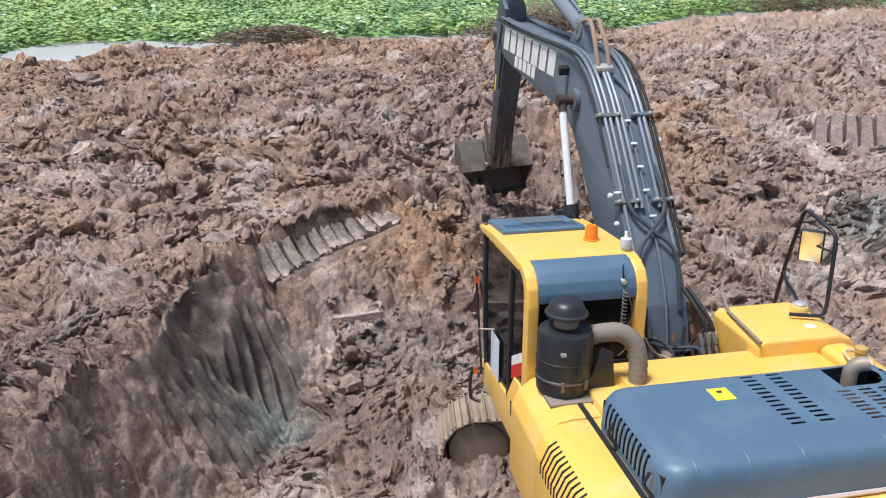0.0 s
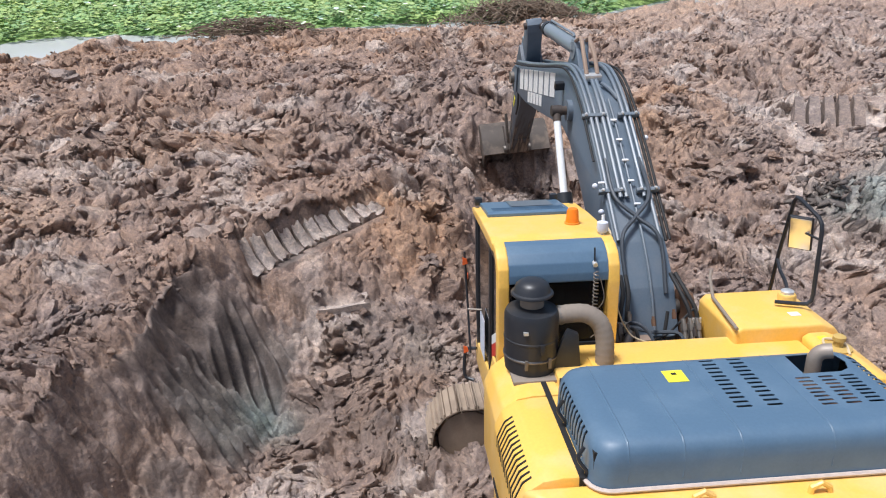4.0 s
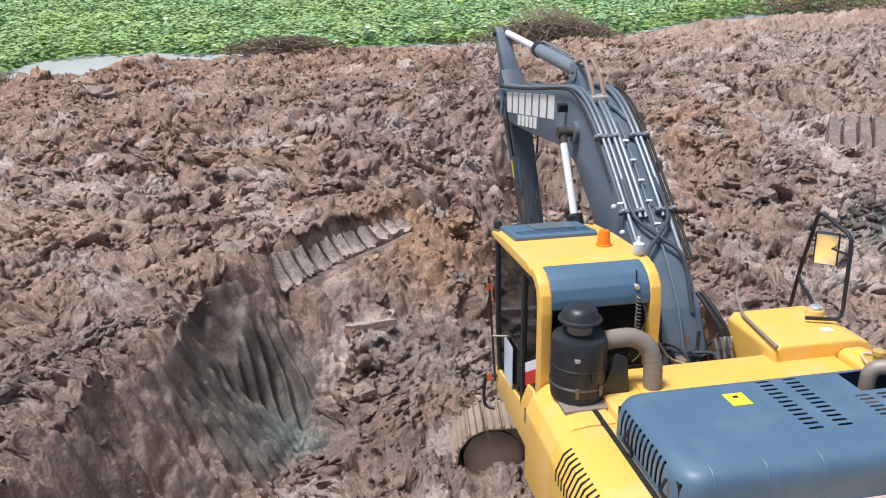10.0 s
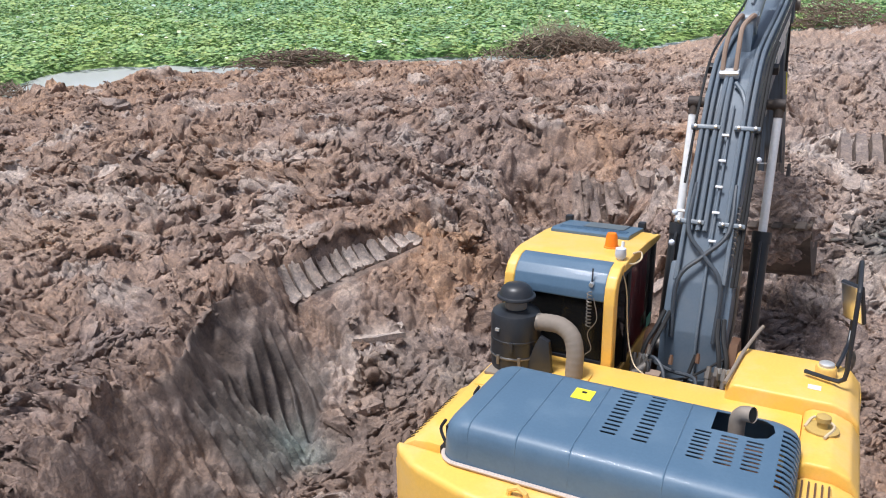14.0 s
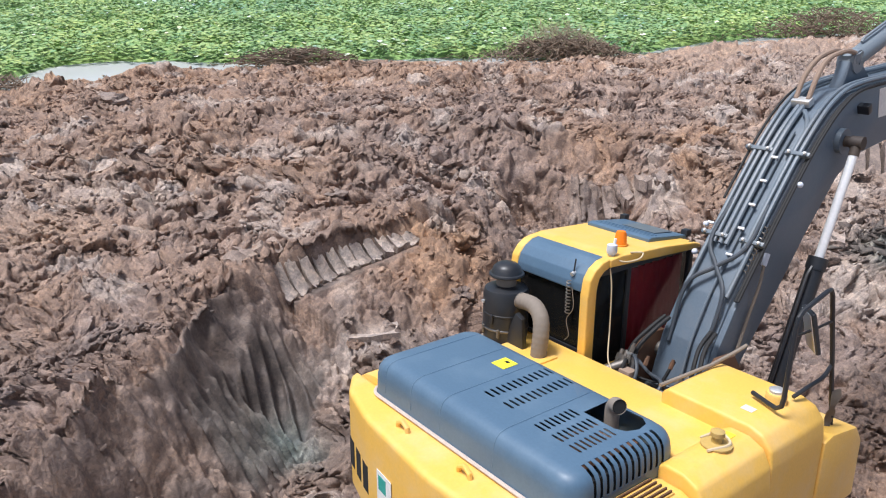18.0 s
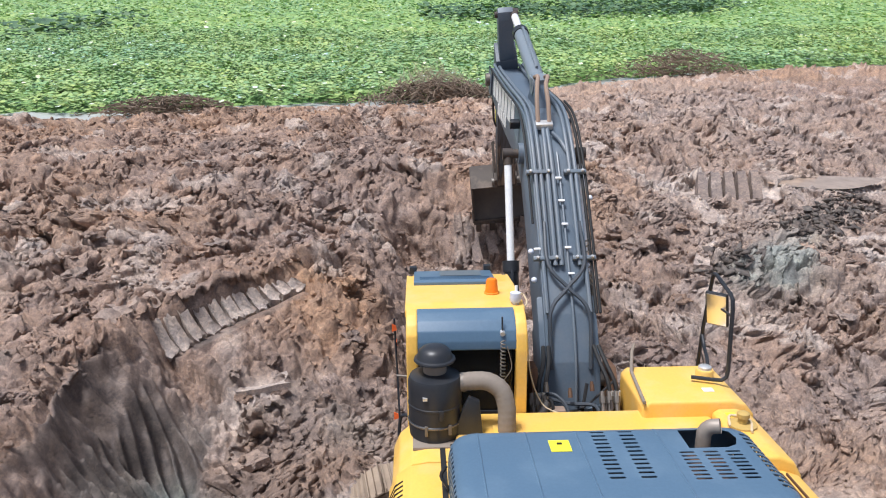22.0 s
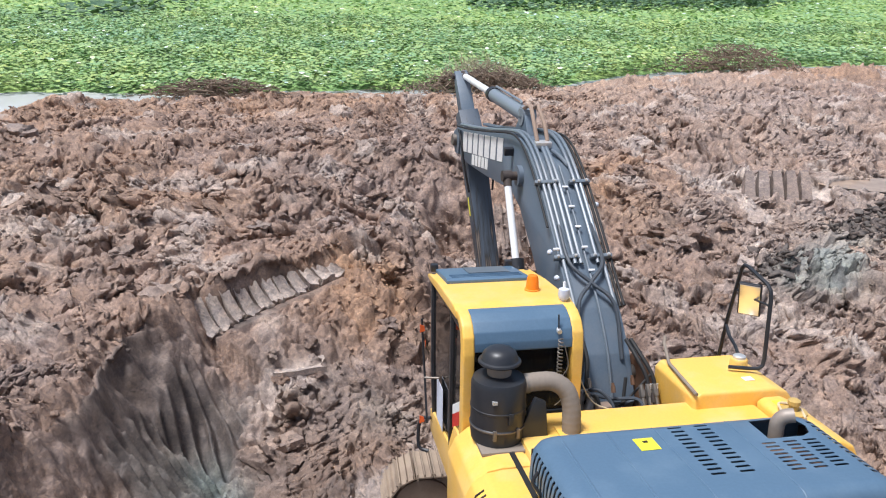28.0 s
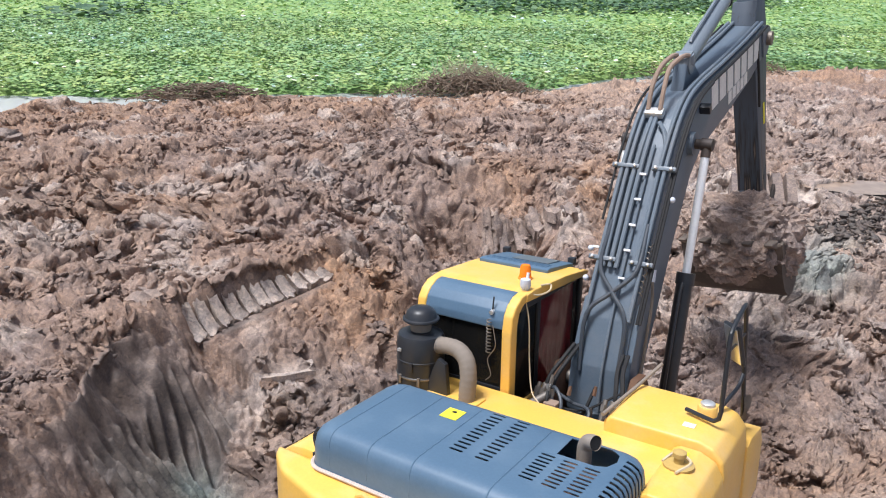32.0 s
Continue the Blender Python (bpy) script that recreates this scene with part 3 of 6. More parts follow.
    blue = np.clip(1.15 * spot(-2.05, 8.2, 0.34, 0.34) + 0.12 * spot(-2.4, 7.5, 0.35, 0.5) + 0.2 * spot(0.3, 9.2, 0.8, 0.5) + 1.7 * spot(8.35, 12.0, 0.80, 0.62, 20) + 0.5 * spot(9.6, 13.0, 0.9, 0.4, 40), 0, 1) * (0.35 + 0.8 * n2)
    pale = (1 - scraped) * np.clip(0.27 * smooth(x + 1.5 * (n1 - 0.5), 4.8, 8.5) * (1 - smooth(x, 14, 20)) * (0.3 + n2) + 0.35 * spot(-6.8, 12.6, 2.2, 2.6) * (0.3 + n2) + 0.25 * tread2 + 0.45 * spot(6.0, 6.6, 1.0, 0.36, 10) + 0.9 * spot(-1.05, 9.75, 0.42, 0.26, 20) + 0.5 * spot(-5.6, 13.2, 1.2, 0.4) + 0.4 * spot(6.0, 13.4, 0.5, 0.4)
                   + 0.55 * smooth(value_noise(x * 1.3, y * 1.3, 55), 0.68, 0.85) + 0.7 * spot(12.3, 16.3, 1.6, 0.6), 0, 0.85) * (1 - 0.8 * spot(-0.6, 8.7, 1.4, 0.9))
    return z, orange * (1 - grey * 0.6), grey, np.clip(blue, 0, 0.9), pale


def stretches(*spans):
    """Lines of a grid: (start, end, step) after one another."""
    out = []
    for a, b, s in spans:
        out += list(np.arange(a, b, s))
    return np.array(out + [spans[-1][1]])


def grid_mesh(name, xs, ys, z, material):
    nx, ny = len(xs), len(ys)
    X, Y = np.meshgrid(xs, ys)
    co = np.stack([X, Y, z], -1).reshape(-1, 3)
    i = np.arange(nx * ny).reshape(ny, nx)
    q = np.stack([i[:-1, :-1], i[:-1, 1:], i[1:, 1:], i[1:, :-1]], -1).reshape(-1, 4)
    me = bpy.data.meshes.new(name)
    me.vertices.add(len(co)), me.loops.add(q.size), me.polygons.add(len(q))
    me.vertices.foreach_set("co", co.ravel())
    me.loops.foreach_set("vertex_index", q.ravel())
    me.polygons.foreach_set("loop_start", np.arange(0, q.size, 4))
    me.polygons.foreach_set("loop_total", np.full(len(q), 4))
    me.update(calc_edges=True)
    me.materials.append(material)
    return me


# the lines spread with the distance from the near edge, so that close soil is as fine as it needs to be
gu = stretches((-400, -8, 40), (-8, -1.5, 0.5), (-1.5, -0.66, 0.03), (-0.66, 0.92, 0.0021), (0.92, 1.6, 0.03), (1.6, 8, 0.5), (8, 400, 40))
gy = stretches((-600, -60, 90), (-60, -4, 4), (-4, 3.5, 0.5), (3.5, 7, 0.024), (7, 11, 0.028), (11, 16, 0.035), (16, 21, 0.05), (21, 28, 0.075), (28, 37, 0.2), (37, 60, 2), (60, 300, 40), (300, 2400, 300))
GU, GY = np.meshgrid(gu, gy)
GX = GU * np.clip(GY + 1.0, 4.0, 60.0)
gz, g_or, g_gr, g_bl, g_pa = heights(GX, GY)
ground_mesh = grid_mesh("ground", gu, gy, gz, MUD)
# lumps lean and overhang a little, each patch its own way
shape = gz - (np.roll(gz, 9, 0) + np.roll(gz, -9, 0) + np.roll(gz, 9, 1) + np.roll(gz, -9, 1)) / 4
shape = np.clip(np.where((GY > 4) & (GY < 27) & (np.abs(GU - 0.13) < 0.78), shape, 0), -0.12, 0.12)
g_d, g_run = edge_distance(GX, GY)
shape = shape * np.where((g_run > 7.4) & (g_run < 15.8) & (g_d > -1.7) & (g_d < 0.0), 0.15, 1.0)
lean_x, lean_y = (2.1 * (value_noise(GX * 1.9, GY * 1.9, q) + 0.5 * value_noise(GX * 5, GY * 5, q + 2) - 0.75) for q in (301, 302))
ground_mesh.vertices.foreach_set("co", np.stack([GX + shape * lean_x, GY + shape * (lean_y - 0.40), gz], -1).ravel())
ground_mesh.shade_smooth()
soil = ground_mesh.color_attributes.new("soil", "FLOAT_COLOR", "POINT")
soil.data.foreach_set("color", np.stack([g_or, g_gr, g_bl, g_pa], -1).astype(np.float32).ravel())
ground = tagged(new("ground", ground_mesh), "churned brown mud with a dug bank and pit", "ground", kind="structure")


def lump(seed, n=2):
    b = bmesh.new()
    r = random.Random(seed)
    if n == 1:          # a broken, angular crumb
        for _ in range(11):
            b.verts.new(Vector((r.gauss(0, 1), r.gauss(0, 1), r.gauss(0, 0.8))).normalized() * r.uniform(0.55, 1.1))
        hull = bmesh.ops.convex_hull(b, input=b.verts[:])
        bmesh.ops.delete(b, geom=[g for g in hull["geom_interior"] if isinstance(g, bmesh.types.BMVert)], context="VERTS")
        b.verts.index_update()
        co, tri = np.array([v.co[:] for v in b.verts]), np.array([[v.index for v in f.verts] for f in b.faces])
        b.free()
        return co, tri
    bmesh.ops.create_icosphere(b, subdivisions=n, radius=1.0)
    off = Vector((r.uniform(0, 50), r.uniform(0, 50), r.uniform(0, 50)))
    for v in b.verts:
        v.co *= 0.72 + 0.75 * noise.noise(v.co * 1.1 + off) + 0.45 * noise.noise(v.co * 2.7 + off)
        v.co.z *= 0.72
    co = np.array([v.co[:] for v in b.verts])
    tri = np.array([[v.index for v in f.verts] for f in b.faces])
    b.free()
    return co, tri


def joined(name, pieces, material, label, category, soil_rows=None):
    """One object of kind stuff out of many (verts, triangles) pieces."""
    vs, ts, n = [], [], 0
    for co, tri in pieces:
        vs.append(co), ts.append(tri + n)
        n += len(co)
    V, T3 = np.concatenate(vs), np.concatenate(ts)
    me = bpy.data.meshes.new(name)
    me.vertices.add(len(V)), me.loops.add(T3.size), me.polygons.add(len(T3))
    me.vertices.foreach_set("co", V.ravel())
    me.loops.foreach_set("vertex_index", T3.ravel())
    me.polygons.foreach_set("loop_start", np.arange(0, T3.size, 3))
    me.polygons.foreach_set("loop_total", np.full(len(T3), 3))
    me.update(calc_edges=True)
    me.materials.append(material)
    if soil_rows is not None:
        s = me.color_attributes.new("soil", "FLOAT_COLOR", "POINT")
        s.data.foreach_set("color", np.concatenate([np.repeat(r[None], len(p[0]), 0) for r, p in zip(soil_rows, pieces)]).astype(np.float32).ravel())
    ob = new(name, me)
    return tagged(ob, label, category, kind="stuff")


rs = np.random.RandomState(5)
kinds = [lump(k, 1 if k % 7 else 2) for k in range(14)]


def scatter_clods(count):
    x, y = rs.uniform(-11, 16, count * 3), rs.uniform(4.0, 26, count * 3)
    d, run = edge_distance(x, y)
    keep = ((np.abs(x - 2.2) > 2.1) | (np.abs(y - 6.1) > 1.6)) & (y < shore(x) - 1.2) & (value_noise(x * 0.7, y * 0.7, 61) * 0.8 + value_noise(x * 2.2, y * 2.2, 62) * 0.5 > 0.52)
    keep &= ~((run > 8.6) & (run < 12.9) & (d > -1.35) & (d < -0.1)) & ~((run > 12.8) & (run < 15.8) & (d > -0.62) & (d < 0.0))
    keep &= ~((x > 8.9) & (x < 10.7) & (y > 15.1) & (y < 16.5)) & (blob(x, y, 12.3, 16.3, 1.7, 0.7) < 0.3)
    x, y = x[keep][:count], y[keep][:count]
    z, o, g, b, w = heights(x, y)
    pieces, rows = [], []
    for i in range(len(x)):
        co, tri = kinds[rs.choice((1, 2, 3, 4, 5, 6, 8, 9, 10, 11, 12, 13))]
        s = (0.014 + 0.095 * rs.rand() ** 3.0) * (0.74 if y[i] < 11.5 else 0.88)
        m = np.array(Euler(rs.uniform(0, 6.28, 3)).to_matrix())
        pieces.append((co @ m.T * s * (rs.uniform(0.8, 1.7), rs.uniform(0.7, 1.2), rs.uniform(0.35, 0.8)) @ np.array(Euler((rs.normal(0, 0.4), rs.normal(0, 0.4), rs.uniform(0, 6.28))).to_matrix()).T + (x[i], y[i], z[i] + 0.02 * s), tri))
        rows.append(np.array([o[i], g[i], b[i], w[i]]))
    return joined("mud_clods", pieces, MUD, "loose brown mud clods strewn over churned soil", "mud clods", rows)


scatter_clods(42000)


def ribbon(name, path, side, width, soil_row, label, seed, hollow=0.22, thick=0.10):
    """A scraped clay ridge: a hollowed strip along a path, one edge raised, the lower end ragged."""
    r = random.Random(seed)
    pts = smooth_path(path, 3)
    n, m = len(pts), 6
    side = Vector(side).normalized()
    front, back = [], []
    for i, p in enumerate(pts):
        d = (pts[min(i + 1, n - 1)] - pts[max(i - 1, 0)]).normalized()
        nrm = side.cross(d).normalized()
        if nrm.z < 0:
            nrm = -nrm
        f = i / (n - 1)
        w = width * (0.80 + 0.25 * f + r.uniform(-0.05, 0.05))
        for k in range(m):
            u = k / (m - 1) - 0.5
            h = hollow * width * (3.0 * u * u - 0.4 + 1.2 * u) + r.uniform(-0.006, 0.006)
            q = p + side * u * w + nrm * h + (d * r.uniform(-0.05, 0.05) if i in (0, n - 1) else Vector())
            front.append(q), back.append(q - nrm * thick)
    vs, fs, N = front + back, [], len(front)
    for i in range(n - 1):
        for k in range(m - 1):
            a = i * m + k
            fs += [(a, a + 1, a + m + 1, a + m), (N + a, N + a + m, N + a + m + 1, N + a + 1)]
        for a, b in ((i * m, (i + 1) * m), (i * m + m - 1, (i + 1) * m + m - 1)):
            fs.append((a, b, N + b, N + a))
    for k in range(m - 1):
        for a in (k, (n - 1) * m + k):
            fs.append((a, a + 1, N + a + 1, N + a))
    me = bpy.data.meshes.new(name)
    me.from_pydata([v[:] for v in vs], [], fs)
    b = bmesh.new()
    b.from_mesh(me)
    bmesh.ops.recalc_face_normals(b, faces=b.faces[:])
    b.to_mesh(me)
    b.free()
    me.shade_smooth()
    me.set_sharp_from_angle(angle=radians(50))
    me.materials.append(MUD)
    at = me.color_attributes.new("soil", "FLOAT_COLOR", "POINT")
    at.data.foreach_set("color", np.tile(soil_row, len(vs)).astype(np.float32))
    ob = new(name, me)
    ob.parent = ground
    ob["label"] = label
    return ob


def on_edge(run, d):
    """A place by its run along the bank's edge and the distance past it, and the edge's direction there."""
    s = 0.0
    for (ax, ay), (bx, by) in zip(EDGE, EDGE[1:]):
        L = math.hypot(bx - ax, by - ay)
        if run <= s + L:
            ux, uy = (bx - ax) / L, (by - ay) / L
            return ax + ux * (run - s) - uy * d, ay + uy * (run - s) + ux * d, (ux, uy, 0)
        s += L


def laid(points, lift, end=None):
    """The points laid on the ground's mean slope."""
    x, y = np.array([p[0] for p in points]), np.array([p[1] for p in points])
    f = np.linspace(0, 1, len(points))
    z = np.polyval(np.polyfit(f, heights(x, y)[0], min(2, len(points) - 1)), f) + lift + ((end if end is not None else lift) - lift) * f
    return list(zip(x, y, z))


rt = random.Random(17)
for i in range(11):
    run = 13.06 + 0.236 * i
    low = 0.50 + 0.036 * i + rt.uniform(-0.03, 0.03)
    p0, p1 = on_edge(run - 0.05, -0.16), on_edge(run + 0.06, -0.47 + 0.012 * i)
    mid = [(p0[0] + (p1[0] - p0[0]) * f, p0[1] + (p1[1] - p0[1]) * f, 0.98 + (low - 0.98) * (1 - (1 - f) ** 1.5) + 0.03) for f in (0, 0.25, 0.5, 0.75, 1)]
    # pale clay, paler still to put light on these steep faces
    ribbon("clay_ridge", mid, p0[2], 0.168 + rt.uniform(-0.015, 0.02), (0.05, 0.1, 0.0, rt.uniform(0.85, 1.0)), "smooth pale clay ridge left by a bucket tooth", i, 0.40, 0.16)
for i in range(4):
    p0, p1 = on_edge(12.3 + 0.26 * i, 0.40), on_edge(12.36 + 0.26 * i, 0.06)
    ribbon("clay_ridge", laid([p0, ((p0[0] + p1[0]) / 2, (p0[1] + p1[1]) / 2), p1], 0.05), p0[2], 0.22, (0.1, 0.35, 0.0, 0.3), "worn clay ridge above the cut", 20 + i)
for i in range(5):
    pts = [(9.22 + 0.36 * i - 0.42 * f, 16.75 + 0.02 * i - 1.05 * f, 1.20 - 0.42 * f ** 1.4) for f in (0, 0.3, 0.6, 1)]
    ribbon("clay_ridge", pts, (0.95, -0.1, 0), 0.235 + 0.02 * (i % 2), (0.0, 0.6, 0.0, 0.12), "smooth grey-brown clay ridge of a bucket print", 50 + i, 0.05, 0.34)
for i in range(4):
    x, y = 8.35 - 0.36 * i, 14.6 - 0.62 * i
    ribbon("clay_slab", laid([(x, y), (x - 0.12, y - 0.24), (x - 0.24, y - 0.46)], 0.06), (1, -0.3, 0), 0.30, (0.0, 0.2, 0.0, 0.5), "smooth clay step pressed by a track", 80 + i, 0.06, 0.2)
for i in range(6):
    x = 2.85 + 0.33 * i
    ye = float(np.interp(x, [1.6, 2.6, 4.9], [15.9, 15.5, 15.15]))
    ribbon("clay_ridge", laid([(x, ye - 0.05), (x + 0.02, ye - 0.3), (x + 0.05, ye - 0.62)], 0.14), (1, -0.2, 0), 0.20, (0.05, 0.4, 0.0, 0.2), "clay ridge on the trench's end wall", 60 + i, 0.3, 0.22)
# slabs lying in the pit
ribbon("clay_slab", laid([(-1.75, 8.75), (-1.4, 8.82), (-0.95, 8.98)], 0.0), (0.2, -1, 0), 0.30, (0.2, 0.3, 0.0, 0.2), "plank-like slab of brown clay", 71, 0.05, 0.12)
ribbon("clay_slab", laid([(-1.42, 9.85), (-1.1, 9.92), (-0.7, 10.02)], 0.0), (0.15, -1, 0), 0.42, (0.0, 0.1, 0.05, 0.85), "pale smooth clay slab", 72, 0.12, 0.10)


def big_clod(seed):
    co, tri = lump(seed, 3)
    q = clods(co[:, 0] * 2.2 + 40, co[:, 1] * 2.2 + co[:, 2] * 1.7 + 40, 95)
    me = bpy.data.meshes.new("mud_clod")
    me.from_pydata((co * (1 + 0.25 * (q - 0.5))[:, None]).tolist(), [], tri.tolist())
    me.shade_smooth()
    me.set_sharp_from_angle(angle=radians(40))
    me.materials.append(MUD)
    at = me.color_attributes.new("soil", "FLOAT_COLOR", "POINT")
    at.data.foreach_set("color", np.tile([0.05 + 0.3 * (seed % 3 == 0), 0.45 * (seed % 2), 0.0, 0.25 * (seed % 4 == 1)], len(co)).astype(np.float32))
    return me


CLOD_MESHES = [big_clod(200 + k) for k in range(6)]
CLOD_SPOTS = [(5.75, 13.6, 0.34), (6.1, 13.2, 0.40), (6.5, 13.4, 0.36), (6.0, 12.9, 0.25), (5.6, 13.2, 0.22), (-8.6, 19.5, 0.45), (-9.1, 19.7, 0.3), (-4.1, 12.1, 0.26), (-3.9, 11.5, 0.24),
              (-6.4, 15.1, 0.30), (-5.9, 15.2, 0.26), (-4.7, 13.3, 0.3), (-4.2, 13.5, 0.25), (-1.1, 8.85, 0.16), (-0.9, 10.4, 0.2), (0.3, 10.7, 0.22), (-7.6, 13.0, 0.24), (-2.0, 13.4, 0.26),
              (0.2, 15.4, 0.3), (4.8, 17.6, 0.24), (6.0, 16.4, 0.3), (5.4, 13.0, 0.26), (6.3, 11.5, 0.24), (8.9, 10.6, 0.28), (10.3, 12.2, 0.3), (11.2, 12.9, 0.26), (-2.6, 17.9, 0.28), (1.6, 19.8, 0.26),
              (-1.3, 9.7, 0.17), (-1.0, 9.55, 0.14), (-0.75, 9.8, 0.15), (-1.45, 10.0, 0.13), (6.6, 14.2, 0.24), (7.1, 14.5, 0.2), (7.4, 14.0, 0.2), (8.3, 13.5, 0.2)]
for i, (x, y, s) in enumerate(CLOD_SPOTS):
    ob = new("mud_clod", CLOD_MESHES[i % 6])
    ob.matrix_world = pose(x, y, float(heights(np.array([x]), np.array([y]))[0][0]) + 0.15 * s, 0, 0, i * 67.0) @ Matrix.Diagonal((s, s * 0.85, s * 0.75, 1))
    tagged(ob, "large broken clod of sticky brown mud on churned soil", "mud clod", "large mud clods")

# dark wet lumps beside the print
pieces, rows = [], []
for i in range(900):
    f, g = rs.rand(), rs.normal(0, 0.26)
    x, y = 9.3 + 3.4 * f - 0.45 * g, 13.2 + 2.0 * f + g
    if i % 5 == 0:
        x, y = 7.75 + rs.normal(0, 0.30), 12.35 + rs.normal(0, 0.22)
    co, tri = kinds[(1, 2, 3, 4, 5, 6, 8, 9)[rs.randint(8)]]
    s = 0.03 + 0.13 * rs.rand() ** 2.4
    z = float(heights(np.array([x]), np.array([y]))[0][0])
    pieces.append((co @ np.array(Euler(rs.uniform(0, 6.28, 3)).to_matrix()).T * s * (rs.uniform(1.0, 1.9), rs.uniform(0.7, 1.2), rs.uniform(0.25, 0.5)) @ np.array(Euler((rs.normal(0, 0.5), rs.normal(0, 0.5), rs.uniform(0, 6.28))).to_matrix()).T + (x, y, z + 0.25 * s), tri))
    rows.append(np.array([0, 0.9, 0.12 * rs.rand(), 0.0]))
joined("dark_clods", pieces, MUD, "dark wet grey clay lumps beside a puddle", "mud clods", rows)
puddle_bm = bmesh.new()
puddle_bm.faces.new([puddle_bm.verts.new((12.45 + 1.5 * math.cos(a) * (1 + 0.12 * math.sin(3 * a)), 16.35 + 0.52 * math.sin(a) * (1 + 0.15 * math.cos(4 * a)), 0.945)) for a in [k * math.pi / 18 for k in range(36)]])
tagged(part("puddle", puddle_bm, PUDDLE), "shallow puddle of pale brown muddy water", "puddle", kind="structure")

# ---- the lotus pond ----
wx = stretches((-1500, -200, 260), (-200, -30, 10), (-30, 30, 1), (30, 200, 10), (200, 1500, 260))
wy = stretches((-1.2, 10, 1.4), (10, 120, 10), (120, 2400, 240))
water_mesh = grid_mesh("water", wx, wy, np.full((len(wy), len(wx)), WATER_Z), WATER)
for v in water_mesh.vertices:
    v.co.y += float(shore(v.co.x))
tagged(new("water", water_mesh), "shallow still pond water, pale sky painted into its colour", "water", kind="structure")


def leaf_shape(n=4):
    a = np.arange(n) * 2 * math.pi / n
    wave = 1 + 0.10 * np.sin(3 * a)
    co = np.concatenate([[[0, 0, -0.16]], np.stack([np.cos(a) * wave, np.sin(a) * wave, 0.07 * np.sin(2 * a + 1)], -1)])
    tri = np.array([[0, 1 + k, 1 + (k + 1) % n] for k in range(n)])
    return co, tri


LEAF_SHAPES = {n: leaf_shape(n) for n in (4, 5)}


def open_water(x):
    return np.interp(x, [-14.2, -13.4, -11.5, -10.2, -9.0, -6.5], [0, 3.6, 3.4, 1.3, 0.6, 0.0])


def in_dark_patch(x, y):
    return blob(x, y, 27.0, 72.5, 25, 9.5, 25) + 0.85 * blob(x, y, -16.4, 53.5, 10, 3.4, 68) + blob(x, y, -8, 96, 8, 2.0, 5)


def scatter_leaves(name, count, y0, y1, size, high, material, label, patch, corners=4, sway=0.2):
    LEAF_CO, LEAF_TRI = LEAF_SHAPES[corners]
    y = np.sqrt(rs.uniform(y0 ** 2, y1 ** 2, count))
    x = rs.uniform(-0.62, 1.02, count) * y
    keep = (y > shore(x) + 0.05 + 0.5 * value_noise(x * 0.5, y * 0.5, 71)) & ((in_dark_patch(x, y) + 0.35 * (value_noise(x * 0.3, y * 0.3, 77) - 0.5) > 0.5) == patch)
    keep &= ~((x > -14.2) & (y < shore(x) + open_water(x) + 0.8 * value_noise(x * 1.7, y * 1.7, 5)))     # open water by the bank
    x, y = x[keep], y[keep]
    lift = value_noise(x * 0.9, y * 0.9, 79) ** 2
    pieces = []
    for i in range(len(x)):
        s = rs.uniform(*size)
        tilt = Euler((rs.normal(0, sway), rs.normal(0, sway), rs.uniform(0, 6.28))).to_matrix()
        pieces.append((LEAF_CO @ np.array(tilt).T * s + (x[i], y[i], WATER_Z + 0.05 + 0.42 * lift[i] + rs.rand() ** 1.3 * high * (1 + 0.5 * value_noise(np.array([x[i] * 0.2]), np.array([y[i] * 0.2]), 78)[0])), LEAF_TRI))
    return joined(name, pieces, material, label, "lotus leaves")


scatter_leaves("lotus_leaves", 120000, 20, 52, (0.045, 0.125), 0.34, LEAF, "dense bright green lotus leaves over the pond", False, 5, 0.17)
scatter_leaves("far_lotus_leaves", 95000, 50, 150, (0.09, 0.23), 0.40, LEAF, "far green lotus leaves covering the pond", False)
scatter_leaves("dark_water_plants", 60000, 42, 110, (0.12, 0.36), 0.8, DARKLEAF, "dark green leafy band of water plants", True)


# low floating weed between the leaves
ux = stretches((-400, -40, 20), (-40, 45, 0.4), (45, 400, 20))
uy = stretches((0.2, 12, 0.3), (12, 60, 1.2), (60, 1500, 60))
UX, UY = np.meshgrid(ux, uy)
UY = UY + shore(UX)
UY = UY + open_water(UX) + 0.5 * value_noise(UX * 1.3, UX * 0, 72)
weed_mesh = grid_mesh("floating_weed", ux, uy, WATER_Z - 0.03 + 0.20 * value_noise(UX * 1.1, UY * 1.1, 73) + 0.10 * value_noise(UX * 2.3, UY * 2.3, 74) - 0.05, WEED)
weed_mesh.vertices.foreach_set("co", np.stack([UX, UY, WATER_Z - 0.04 + smooth(UY - shore(UX) - open_water(UX), 0.3, 1.8) * (0.16 * value_noise(UX * 1.1, UY * 1.1, 73) + 0.10 * value_noise(UX * 2.3, UY * 2.3, 74))], -1).ravel())
tagged(new("floating_weed", weed_mesh), "low green floating weed between the lotus leaves", "water weed", kind="stuff")


